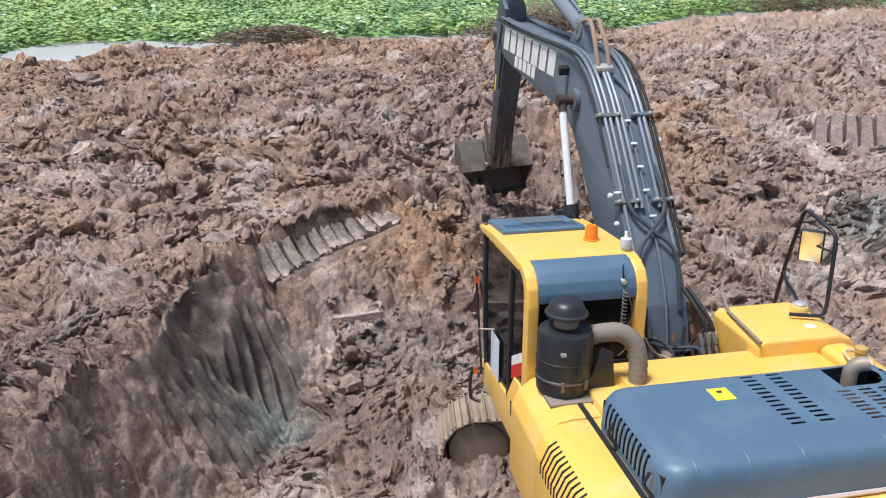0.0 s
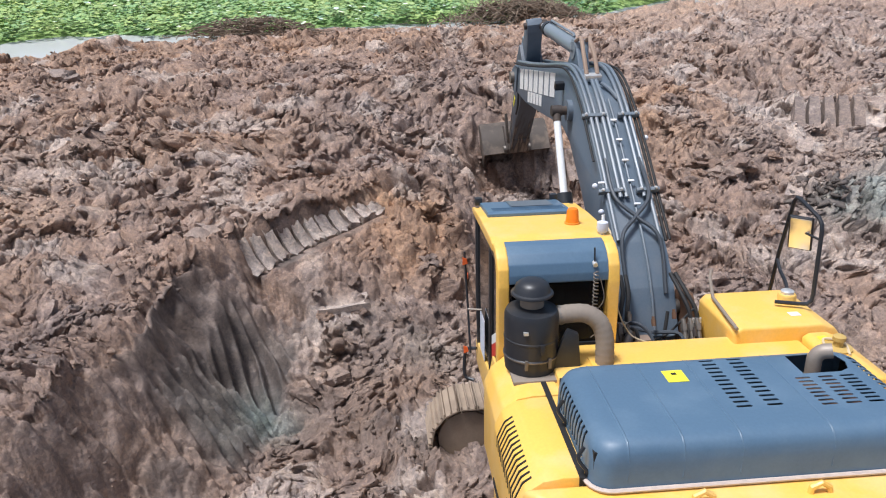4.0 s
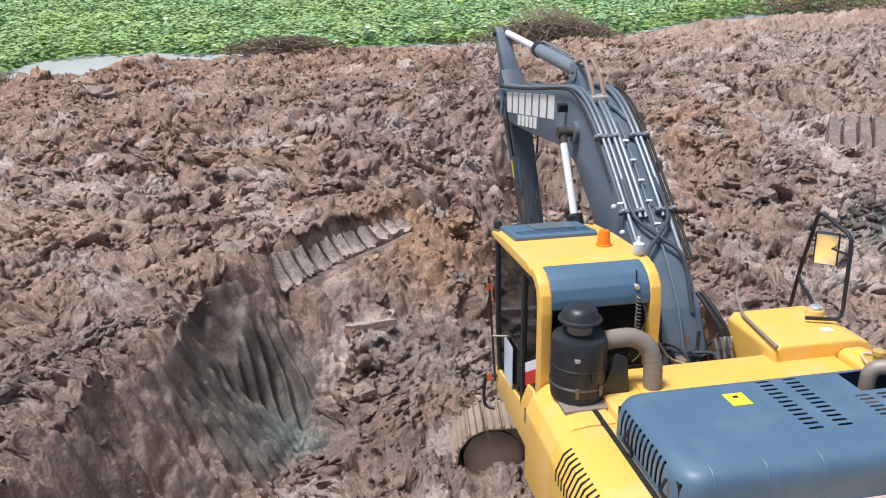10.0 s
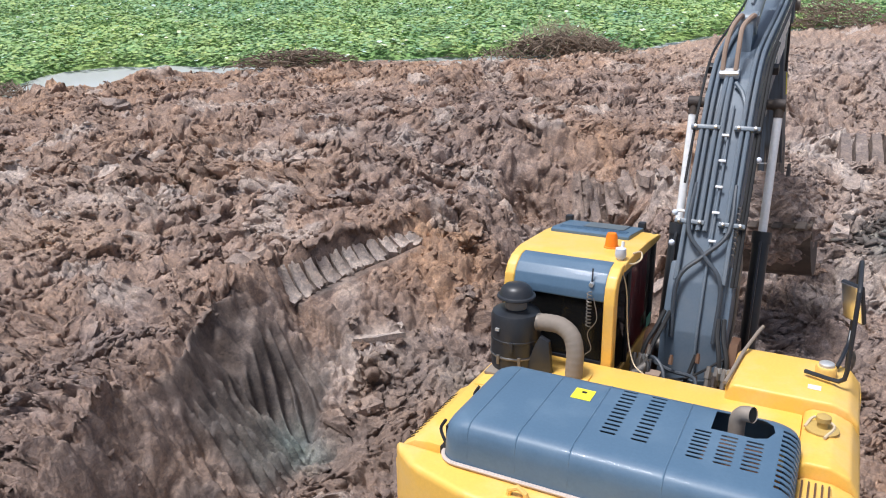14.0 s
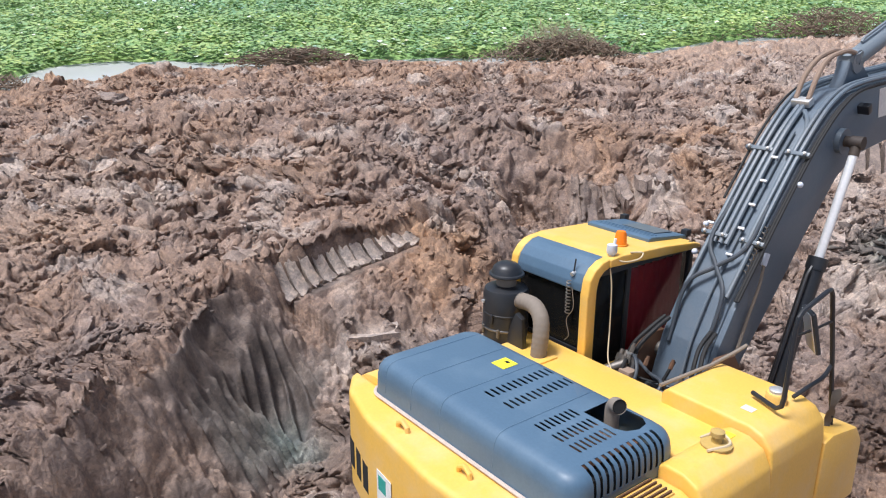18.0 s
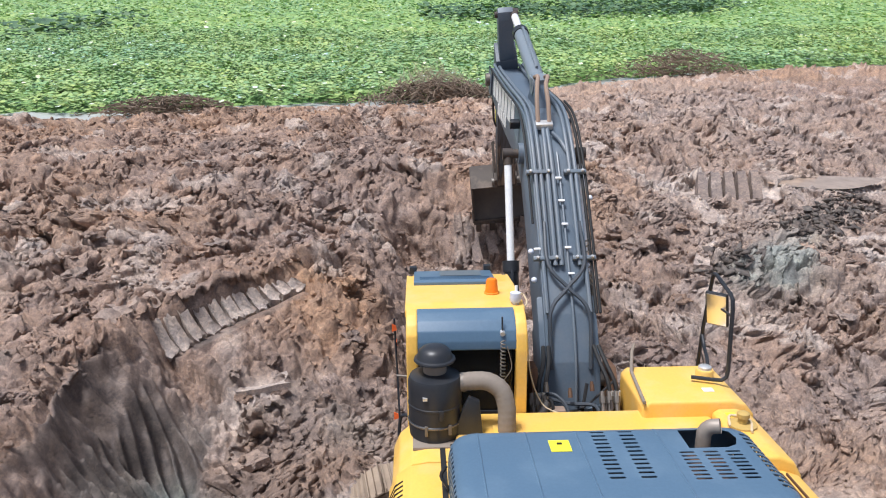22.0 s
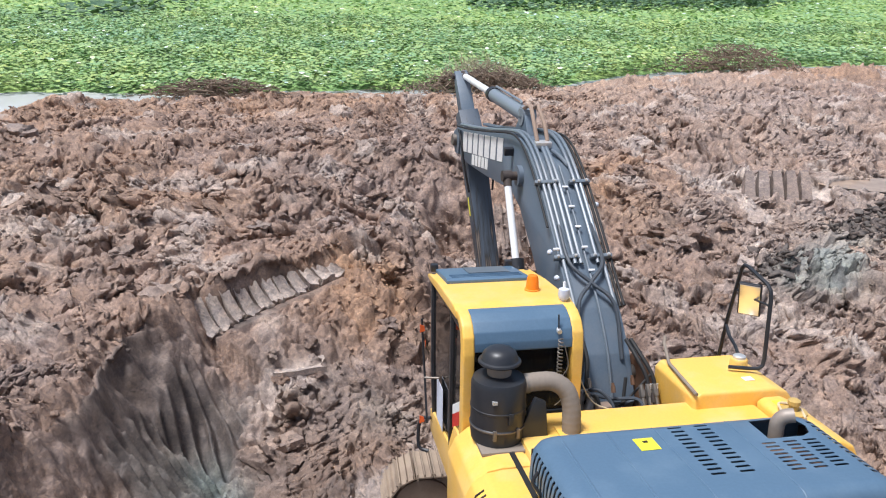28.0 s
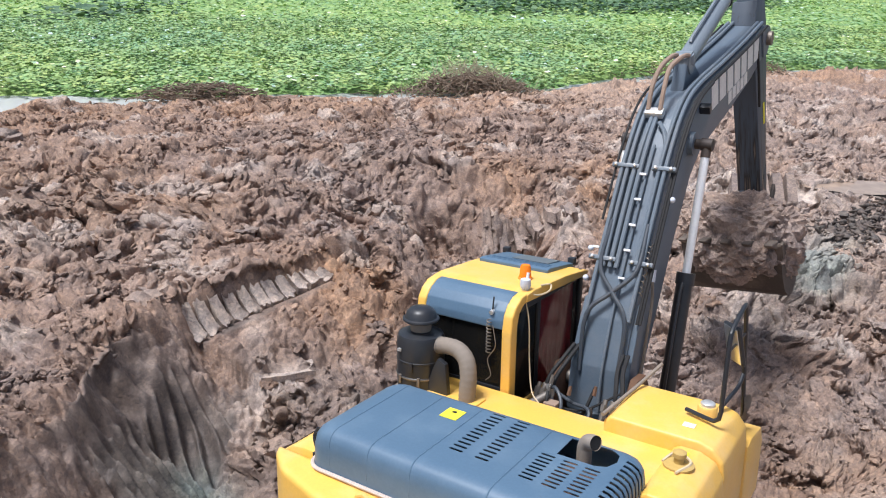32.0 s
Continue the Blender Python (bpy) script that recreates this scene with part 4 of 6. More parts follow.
def twig_heap(name, cx, cy, cz, lx, ly, h, count, label, seed, wild=0.0, slim=0.95, stuff=None):
    r = random.Random(seed)
    bm = None
    for _ in range(count):
        a = r.uniform(0, math.pi)
        px, py = r.gauss(0, 0.42) * lx, r.gauss(0, 0.36) * ly
        top = h * max(0.0, 1 - (px / lx) ** 2 - 0.5 * (py / ly) ** 2)
        z = cz + r.uniform(0.0, 1.0) * top
        L = r.uniform(0.25, 0.8)
        d = Vector((math.cos(a), math.sin(a) * 0.6, r.uniform(-0.25, 0.3 + wild)))
        p = Vector((cx + px, cy + py, z))
        bend = Vector((r.gauss(0, 0.08), r.gauss(0, 0.08), r.gauss(0, 0.05)))
        bm = tube([p - d * L / 2, p + bend, p + d * L / 2], 0, 4, bm, False, [0.014 * slim, 0.024 * slim, 0.006 * slim])
    me = bpy.data.meshes.new(name)
    bm.to_mesh(me)
    bm.free()
    me.materials.append(stuff or BARK)
    ob = new(name, me)
    return tagged(ob, label, "brush heap", kind="stuff")


twig_heap("brush_heap", -5.0, 26.1, 1.12, 2.5, 0.7, 0.60, 520, "low heap of dark dry weeds on the muddy shore", 3)
twig_heap("brush_heap", 4.3, 27.7, 1.1, 2.9, 0.8, 0.75, 760, "heap of dry brown weeds with pale twigs on the shore", 4, 0.5)
STRAW = plain("dry_grass_straw", (0.42, 0.36, 0.25), 0.9)
twig_heap("dry_grass", 4.2, 28.3, 1.2, 2.2, 0.7, 0.9, 520, "tuft of pale dry grass on the shore", 14, 1.6, 0.45, STRAW)
twig_heap("brush_heap", 16.2, 32.6, 1.15, 3.6, 1.0, 1.15, 620, "long heap of dry roots and twigs on the shore", 6, 0.4)
twig_heap("brush_heap", -13.6, 22.6, 1.1, 1.3, 0.8, 0.3, 160, "low tuft of dry grass at the water's edge", 8, 0.6)


# ---- the excavator ----
excavator = tagged(new("excavator"), "yellow crawler excavator with dark grey hood and boom, digging in mud", "excavator")
BX = 0.205            # the boom's middle plane
FOOT = (0.150, 2.05)  # boom foot pin: forward, up
BOOM_LEN, STICK_LEN = 6.1, 3.12


def slot_cut(ob, cutters):
    """Cuts slots right through a sheet part, then drops the cutters."""
    bm = None
    for c in cutters:
        bm = merge(bm, c)
    me = bpy.data.meshes.new("cut")
    bm.to_mesh(me)
    bm.free()
    cut = new("cut", me)
    cut.parent = ob.parent
    mod = ob.modifiers.new("slots", "BOOLEAN")
    mod.operation, mod.solver, mod.object = "DIFFERENCE", "EXACT", cut
    bpy.context.view_layer.update()
    dg = bpy.context.evaluated_depsgraph_get()
    done = bpy.data.meshes.new_from_object(ob.evaluated_get(dg))
    ob.modifiers.clear()
    ob.data = done
    bpy.data.objects.remove(cut)
    done.shade_smooth()
    done.set_sharp_from_angle(angle=radians(35))


DUSTY = paint("dusty_yellow_brown", (0.50, 0.34, 0.10), 0.7, dirt=(0.30, 0.24, 0.18), dirt_amount=0.6)
PIPESTEEL = paint("scorched_pipe_steel", (0.36, 0.32, 0.28), 0.5, 0.35, dirt=(0.24, 0.16, 0.11), dirt_amount=0.5)
DARKSTEEL = paint("greasy_dark_steel", (0.060, 0.048, 0.044), 0.6, 0.3, dirt_amount=0.3)


def build_body():
    # main frame and side boxes
    part("main_frame", box(-0.75, 0.95, -2.55, 0.75, 1.02, 1.30, 0.03), YELLOW, excavator, "yellow steel main frame")
    part("swing_ring", lathe([(0.62, 0.70), (0.66, 0.72), (0.66, 0.98), (0.62, 1.02)], 40), TRACKSTEEL, excavator, "muddy swing ring")
    # left side: rounded-top cover with louvres
    prof = [(-1.62, 1.02), (-1.62, 1.86), (-1.56, 2.00), (-1.44, 2.08), (-1.30, 2.10), (-1.06, 2.10), (-1.06, 1.02)]
    door = part("side_door", prism(prof, -2.58, -1.52, 0.02, 2, "y"), YELLOW, excavator, "yellow louvred engine side door")
    cut = []
    for i in range(13):
        y = -1.70 - i * 0.064
        b = box(-1.70, -1.48, y - 0.011, y + 0.011, 1.76, 2.02, 0)
        bmesh.ops.transform(b, matrix=Matrix.Translation((0, 0, 0)), verts=b.verts[:])
        cut.append(b)
    slot_cut(door, cut)
    # dark strips slightly proud of the door paint the shade inside its slots
    for i in range(13):
        y = -1.70 - i * 0.064
        part("louvre_shade", prism([(-1.624, 1.77), (-1.624, 1.862), (-1.564, 2.004), (-1.50, 2.047), (-1.48, 2.0), (-1.50, 1.77)], y - 0.0085, y + 0.0085, 0, 1, "y"), DARK, door, "dark strip painting the shade in a door slot")
    part("door_recess", box(-1.632, -1.60, -2.36, -2.18, 1.46, 1.66, 0.01), BLACK, door, "black recessed door latch")
    part("side_panel", prism([(-1.60, 1.15), (-1.60, 1.84), (-1.54, 1.98), (-1.42, 2.08), (-1.30, 2.10), (-1.06, 2.10), (-1.06, 1.15)], -1.505, -0.76, 0.025, 2, "y"), YELLOW, excavator, "yellow rounded corner panel behind the cab")
    for y0, y1, z0, z1 in ((-2.0, -1.86, 1.30, 1.36), (-1.84, -1.70, 1.30, 1.36), (-1.68, -1.54, 1.30, 1.36)):
        part("decal_bar", box(-1.628, -1.622, y0, y1, z0, z1, 0), DARK, excavator, "dark lettering bar decal")
    # deck plates round the hood
    part("deck_left", box(-1.06, -0.30, -2.62, -1.02, 2.02, 2.085, 0.012), YELLOW, excavator, "dusty yellow deck plate")
    part("deck_front", box(-1.05, 1.28, -1.60, -0.76, 1.99, 2.15, 0.03), YELLOW, excavator, "yellow cross deck in front of the hood")
    part("deck_gap", box(-1.19, -1.145, -2.60, -1.30, 2.0, 2.106, 0), DARK, excavator, "dark seam beside the deck")
    # counterweight: rounded, wide, deep
    cw = [(-1.60, -2.59), (-1.52, -2.70), (-1.30, -2.86), (-0.8, -3.00), (0.2, -3.10), (1.1, -3.06), (1.5, -2.95), (1.70, -2.78), (1.76, -2.60)]
    bm = prism(cw, 1.05, 2.06, 0.07, 4, "z")
    cwo = part("counterweight", bm, YELLOW, excavator, "thick yellow cast counterweight")
    for x in (-0.43, 0.37):
        part("lifting_eye", tube([(x - 0.07, -2.86, 2.04), (x - 0.06, -2.86, 2.10), (x, -2.86, 2.135), (x + 0.06, -2.86, 2.10), (x + 0.07, -2.86, 2.04)], 0.022, 8), YELLOW, cwo, "yellow lifting eye")
    part("reflector", prism([(-2.60, 1.50), (-2.68, 1.40), (-2.60, 1.40)], -1.604, -1.598, 0, 1, "x"), RED, cwo, "red reflector")
    part("sticker", prism([(-0.58, -3.027), (-0.33, -3.052), (-0.33, -3.057), (-0.58, -3.032)], 1.34, 1.68, 0, 1, "z"), WHITE, cwo, "white sheet sticker with a teal shape")
    part("sticker_shape", prism([(-0.55, -3.033), (-0.42, -3.046), (-0.42, -3.050), (-0.55, -3.037)], 1.50, 1.64, 0, 1, "z"), plain("teal_print", (0.03, 0.36, 0.30), 0.5), cwo, "teal print")
    for k in range(4):
        a = -1.50 + 0.20 * k
        y = float(np.interp(a, [-1.52, -1.30, -0.8], [-2.70, -2.86, -3.00]))
        y2 = float(np.interp(a + 0.13, [-1.52, -1.30, -0.8], [-2.70, -2.86, -3.00]))
        part("decal_bar", prism([(a, y - 0.004), (a + 0.13, y2 - 0.004), (a + 0.13, y2 + 0.01), (a, y + 0.01)], 1.30, 1.58, 0, 1, "z"), DARK, cwo, "dark lettering bar decal")
    lip = [(-1.155, -1.62, 2.085), (-1.155, -2.57, 2.085)] + [(-0.995 + 0.16 * math.cos(radians(a)), -2.575 + 0.16 * math.sin(radians(a)), 2.085) for a in range(195, 271, 15)]
    lip += [(1.15 + 0.16 * math.cos(radians(a)), -2.575 + 0.16 * math.sin(radians(a)), 2.085) for a in range(270, 361, 15)]
    part("hood_seam", tube(lip, 0.017, 6), plain("pale_seal", (0.56, 0.47, 0.42), 0.7), excavator, "pale sealing strip below the hood")


def build_hood():
    bm = bmesh.new()
    # rounded cover: stacked rounded rectangles from skirt to crown
    def ring(x0, x1, y0, y1, r, z, n=7):
        pts = []
        for cx, cy, a0 in ((x1 - r, y1 - r, 0), (x0 + r, y1 - r, 90), (x0 + r, y0 + r, 180), (x1 - r, y0 + r, 270)):
            for k in range(n + 1):
                a = radians(a0 + 90 * k / n)
                pts.append(bm.verts.new((cx + r * math.cos(a), cy + r * math.sin(a), z)))
        return pts
    rows = [(-1.14, 1.30, -2.72, -1.56, 0.15, 2.07), (-1.135, 1.30, -2.718, -1.56, 0.16, 2.26), (-1.12, 1.29, -2.708, -1.568, 0.16, 2.335),
            (-1.09, 1.265, -2.688, -1.588, 0.15, 2.382), (-1.045, 1.215, -2.65, -1.625, 0.13, 2.411), (-0.97, 1.15, -2.59, -1.68, 0.11, 2.425)]
    rings = [ring(*r) for r in rows]
    for a, b in zip(rings, rings[1:]):
        for k in range(len(a)):
            bm.faces.new((a[k], a[(k + 1) % len(a)], b[(k + 1) % len(a)], b[k]))
    bm.faces.new(rings[-1])
    t = 0.005  # sheet thickness
    inside = [ring(r[0] + t, r[1] - t, r[2] + t, r[3] - t, r[4] - t, r[5] - (t if i else 0)) for i, r in enumerate(rows)]
    n = len(inside[0])
    for a, b in zip(inside, inside[1:]):
        for k in range(n):
            bm.faces.new((a[k], b[k], b[(k + 1) % n], a[(k + 1) % n]))
    bm.faces.new(inside[-1][::-1])
    for k in range(n):
        bm.faces.new((rings[0][k], inside[0][k], inside[0][(k + 1) % n], rings[0][(k + 1) % n]))
    bmesh.ops.recalc_face_normals(bm, faces=bm.faces[:])
    hood = part("engine_hood", bm, GREY, excavator, "dark blue-grey pressed steel engine hood with slots", 40)
    cut = []

    def slot(x, y, L, w, z0=2.12, z1=2.6):
        cut.append(prism([(x - L / 2, y - w / 2), (x + L / 2, y - w / 2), (x + L / 2 + 0.012, y), (x + L / 2, y + w / 2), (x - L / 2, y + w / 2), (x - L / 2 - 0.012, y)], z0, z1, 0, 1, "z"))
    for i in range(12):
        y = -1.68 - i * 0.0605
        slot(0.05, y, 0.10, 0.026)
        slot(0.275, y, 0.10, 0.026)
    for i in range(8):
        y = -2.02 - i * 0.052
        slot(0.66, y, 0.10, 0.024)
        slot(0.84, y, 0.10, 0.024)
        slot(1.01, y, 0.10, 0.024)
    for i in range(12):
        y = -1.76 - i * 0.066
        cut.append(prism([(y - 0.016, 2.2), (y + 0.016, 2.2), (y + 0.016, 2.5), (y - 0.016, 2.5)], 1.17, 1.5, 0, 1, "x"))
        if i < 11:
            cut.append(prism([(y - 0.016, 2.14), (y + 0.016, 2.14), (y + 0.016, 2.36), (y - 0.016, 2.36)], -1.3, -1.02, 0, 1, "x"))
    hole = [(0.70, -1.96), (0.70, -1.68), (1.02, -1.66), (1.10, -1.72), (1.12, -1.82), (1.08, -1.92), (1.0, -1.96)]
    cut.append(prism(hole, 2.3, 2.6, 0, 1, "z"))
    slot_cut(hood, cut)
    # near-black block and added side sheets paint the shade seen through the hood's slots
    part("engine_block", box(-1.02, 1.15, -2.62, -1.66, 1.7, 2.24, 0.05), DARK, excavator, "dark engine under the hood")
    part("hood_slot_shade", box(-1.115, -1.07, -2.64, -1.64, 2.09, 2.33, 0), DARK, excavator, "added dark sheet painting the shade behind the hood's side slots")
    part("hood_slot_shade", box(1.20, 1.26, -2.62, -1.64, 2.09, 2.33, 0), DARK, excavator, "added dark sheet painting the shade behind the hood's side slots")
    part("heat_shield", box(0.66, 1.08, -2.45, -1.75, 2.2, 2.27, 0.02), RUST, excavator, "rusty exhaust heat shield")
    # pressed ribs across the hood
    for x in (-0.90, -0.52, -0.12, 0.52):
        bm2 = tube([(x, -2.715, 2.15), (x, -2.705, 2.33), (x, -2.684, 2.380), (x, -2.645, 2.410), (x, -2.58, 2.422), (x, -1.70, 2.422), (x, -1.63, 2.408)], 0.009, 6)
        part("hood_rib", bm2, GREY, hood)
    part("warning_label", box(-0.36, -0.20, -1.97, -1.80, 2.426, 2.430, 0), DECALYEL, hood, "yellow warning label")
    part("label_mark", box(-0.30, -0.26, -1.87, -1.84, 2.431, 2.433, 0), DARK, hood, "dark symbol on the label")
    for y in (-1.95, -2.55):
        part("hood_latch", tube(smooth_path([(-1.16, y, 2.32), (-1.20, y - 0.01, 2.24), (-1.15, y - 0.04, 2.16), (-1.13, y - 0.02, 2.10)], 4), 0.014, 6), BLACK, hood, "black rubber hood latch")
    # exhaust stack through the opening
    part("exhaust_pipe", tube(smooth_path([(0.86, -1.82, 2.2), (0.86, -1.82, 2.42), (0.866, -1.823, 2.485), (0.90, -1.84, 2.535), (0.965, -1.87, 2.555)], 5), 0.058, 18, None, False), PIPESTEEL, excavator, "scorched steel exhaust pipe")
    part("exhaust_bore", rod((0.915, -1.847, 2.541), (0.958, -1.867, 2.553), 0.053, 18), DARK, excavator, "dark plug inside the exhaust mouth")


def build_right_side():
    # fuel tank (front) and valve cover (rear) with rounded outer edge
    prof = [(0.66, 1.15), (0.66, 2.24), (0.72, 2.30), (1.48, 2.30), (1.60, 2.26), (1.68, 2.16), (1.70, 2.02), (1.70, 1.15)]
    tank = part("fuel_tank", prism(prof, -0.93, -0.12, 0.03, 3, "y"), YELLOW, excavator, "yellow fuel tank with rounded edge")
    prof2 = [(1.28, 1.15), (1.28, 2.20), (1.34, 2.235), (1.50, 2.235), (1.63, 2.18), (1.70, 2.05), (1.72, 1.9), (1.72, 1.15)]
    part("side_cover", prism(prof2, -1.80, -0.94, 0.03, 3, "y"), YELLOW, excavator, "yellow hydraulic tank cover")
    part("side_cover", prism([(1.28, 1.15), (1.28, 2.10), (1.34, 2.13), (1.52, 2.13), (1.66, 2.08), (1.73, 1.95), (1.74, 1.15)], -2.62, -1.81, 0.03, 3, "y"), YELLOW, excavator, "yellow radiator side cover")
    grille = part("grille_frame", box(1.30, 1.52, -2.52, -1.90, 2.12, 2.145, 0.008), YELLOW, excavator, "yellow grille frame")
    for i in range(5):
        x = 1.325 + i * 0.043
        part("grille_slat", box(x, x + 0.012, -2.50, -1.92, 2.14, 2.165, 0), RUST, grille)
    part("tool_box", prism([(-0.12, 1.15), (-0.12, 1.95), (0.02, 1.98), (0.46, 1.90), (0.60, 1.72), (0.62, 1.15)], 1.20, 1.72, 0.03, 2, "x"), YELLOW, excavator, "yellow front step and tool box")
    part("filler_cap", lathe([(0.085, 0), (0.085, 0.085), (0.075, 0.10)], 20, None, (1.40, -0.42, 2.29)), YELLOW, tank, "yellow filler neck")
    part("cap_top", lathe([(0.062, 0), (0.062, 0.025), (0.045, 0.036)], 20, None, (1.40, -0.42, 2.39)), SILVER, tank, "silver filler cap")
    part("breather_cap", lathe([(0.12, 0), (0.12, 0.016), (0.04, 0.026), (0.04, 0.07), (0.054, 0.08), (0.054, 0.115), (0.03, 0.13)], 18, None, (1.42, -1.27, 2.235)), DUSTY, excavator, "dusty breather cap on a flange")
    part("anti_slip_patch", box(1.28, 1.38, -0.74, -0.66, 2.302, 2.306, 0), WHITE, tank, "white decal")
    part("warning_label", box(1.36, 1.44, -1.12, -1.04, 2.237, 2.240, 0), DECALYEL, excavator, "yellow warning label")
    part("grease_hose", tube(smooth_path([(1.30, -1.30, 2.25), (1.36, -1.15, 2.27), (1.50, -1.22, 2.26), (1.44, -1.42, 2.25)], 5), 0.012, 6), CREAM, excavator, "loose tan hose on the cover")
    part("guard_rail", tube([(0.66, -0.95, 2.31), (0.72, -0.30, 2.33), (0.80, -0.02, 2.42), (0.84, 0.05, 2.47)], 0.017, 8), HOSE, excavator, "dusty pipe along the tank edge")
    # handrail with the mirror
    rail = part("handrail", tube([(1.24, -0.50, 2.345), (1.42, -0.57, 2.345), (1.50, -0.60, 2.35), (1.54, -0.60, 2.38), (1.55, -0.60, 2.45), (1.55, -0.58, 3.06), (1.55, -0.56, 3.13), (1.55, -0.51, 3.17), (1.55, -0.17, 3.25), (1.55, -0.10, 3.25), (1.55, -0.06, 3.20),
                                   (1.56, 0.10, 2.62), (1.58, 0.24, 1.98), (1.58, 0.27, 1.80)], 0.020, 8), BLACK, excavator, "black bent handrail")
    part("rail_brace", tube(smooth_path([(1.56, 0.12, 2.54), (1.55, 0.02, 2.45), (1.52, -0.15, 2.40), (1.48, -0.30, 2.34)], 4), 0.018, 8), BLACK, rail)
    cloth = bmesh.new()
    edge = []
    for k in range(9):
        z, w = 2.30 - 0.055 * k, 0.035 + 0.012 * math.sin(k * 1.7)
        edge.append([cloth.verts.new((1.60 + 0.02 * math.sin(k * 0.9) + q * w * 0.5, 0.17 + 0.03 * math.cos(k * 1.3) + q * w, z)) for q in (-1, -0.3, 0.4, 1)])
    for a, b in zip(edge, edge[1:]):
        for q in range(3):
            cloth.faces.new((a[q], a[q + 1], b[q + 1], b[q]))
    bmesh.ops.solidify(cloth, geom=cloth.faces[:], thickness=0.006)
    part("rag", cloth, HOSE, rail, "grey-brown rag knotted to the rail", 60)
    bm = box(-0.11, 0.11, -0.02, 0.02, -0.18, 0.18, 0.02, 3)
    mir = part("mirror", bm, BLACK, excavator, "black side mirror")
    mir.matrix_local = pose(1.53, -0.28, 2.95, 14, 0, -43)
    face = part("mirror_glass", box(-0.095, 0.095, -0.026, -0.018, -0.165, 0.165, 0.004), MIRROR, mir, "mirror glass")
    part("mirror_arm", tube([(1.555, 0.0, 2.96), (1.55, -0.27, 2.96), (1.55, -0.58, 2.98)], 0.012, 6), BLACK, rail)


def mirror_material():
    m, nt, p = nodes_of("mirror_glass")
    p.inputs["Base Color"].default_value = (0.9, 0.9, 0.9, 1)
    p.inputs["Metallic"].default_value, p.inputs["Roughness"].default_value = 1.0, 0.30
    return m


MIRROR = mirror_material()


def build_cab():
    x0, x1 = -1.46, -0.38
    cab = part("cab", box(x0 + 0.02, x1 - 0.02, -0.68, 0.90, 1.16, 1.30, 0.02), DARK, excavator, "cab with yellow frame and dark glass")
    # lower walls
    part("cab_wall", prism([(-0.70, 1.15), (-0.70, 1.76), (-0.52, 1.88), (-0.34, 1.86), (-0.12, 1.55), (0.90, 1.42), (0.90, 1.15)], x0, x0 + 0.05, 0.015, 2, "x"), YELLOW, cab, "yellow lower cab side with curved top")
    part("cab_wall", box(x1 - 0.04, x1, -0.70, 0.90, 1.15, 1.92, 0.015), YELLOW, cab, "yellow lower cab side")
    part("cab_wall", box(x0 + 0.05, x1 - 0.05, -0.72, -0.67, 1.15, 2.13, 0.015), YELLOW, cab, "yellow lower cab rear")
    part("door_handle_recess", box(x0 - 0.006, x0 + 0.01, -0.40, -0.28, 1.42, 1.58, 0.01), BLACK, cab, "black door handle recess")
    # rear posts, leaning into the roof
    for xa, xb in ((x0 - 0.01, x0 + 0.095), (x1 - 0.095, x1 + 0.01)):
        p = [(-0.74, 1.15), (-0.75, 2.74), (-0.725, 2.90), (-0.66, 2.99), (-0.56, 3.05), (-0.44, 3.07), (-0.44, 2.98), (-0.52, 2.955), (-0.585, 2.90), (-0.615, 2.80), (-0.62, 2.70), (-0.62, 1.15)]
        part("cab_post", prism(p, xa, xb, 0.02, 3, "x"), YELLOW, cab, "thick yellow rear cab post")
    for x in (x0 + 0.0, x1 - 0.055):
        part("cab_pillar", prism([(0.80, 1.3), (0.92, 2.0), (0.93, 2.93), (0.87, 2.95), (0.86, 2.0), (0.74, 1.3)], x, x + 0.055, 0.01, 2, "x"), BLACK, cab, "black front cab pillar")
        part("cab_pillar", box(x, x + 0.05, -0.16, -0.10, 1.5, 2.97, 0.01), BLACK, cab, "black middle cab pillar")
        part("cab_rail", box(x, x + 0.05, -0.56, 0.92, 2.90, 2.99, 0.012), BLACK, cab, "black upper cab rail")
    # roof
    part("cab_roof", prism([(-0.46, 2.98), (-0.46, 3.06), (-0.3, 3.075), (0.4, 3.04), (0.92, 2.985), (1.02, 2.955), (1.02, 2.92), (0.9, 2.91)], x0 - 0.02, x1 + 0.02, 0.03, 4, "x"), YELLOW, cab, "pale yellow cab roof")
    part("rear_roof_cover", prism([(-0.44, 2.96), (-0.44, 3.066), (-0.53, 3.055), (-0.63, 3.005), (-0.70, 2.93), (-0.73, 2.84), (-0.735, 2.76), (-0.69, 2.75), (-0.66, 2.86), (-0.58, 2.93)], x0 + 0.09, x1 - 0.09, 0.012, 3, "x"), GREY, cab, "dark grey rounded rear roof cover")
    hatch = part("roof_hatch", prism([(0.36, 3.03), (0.36, 3.075), (0.42, 3.085), (1.00, 3.01), (1.03, 2.99), (1.02, 2.95)], x0 + 0.06, x1 - 0.17, 0.012, 2, "x"), GREY, cab, "dark grey roof hatch frame")
    part("hatch_glass", prism([(0.62, 3.062), (0.62, 3.068), (0.94, 3.030), (0.94, 3.024)], x0 + 0.34, x1 - 0.30, 0.0, 1, "x"), DARKGLASS, hatch, "hatch glass with the sky's reflection painted blue-grey")
    for k in range(3):
        y = 0.43 + k * 0.06
        part("hatch_rib", box(x0 + 0.12, x1 - 0.22, y, y + 0.012, 3.070 - k * 0.0065, 3.090 - k * 0.0065, 0.003), GREY, hatch)
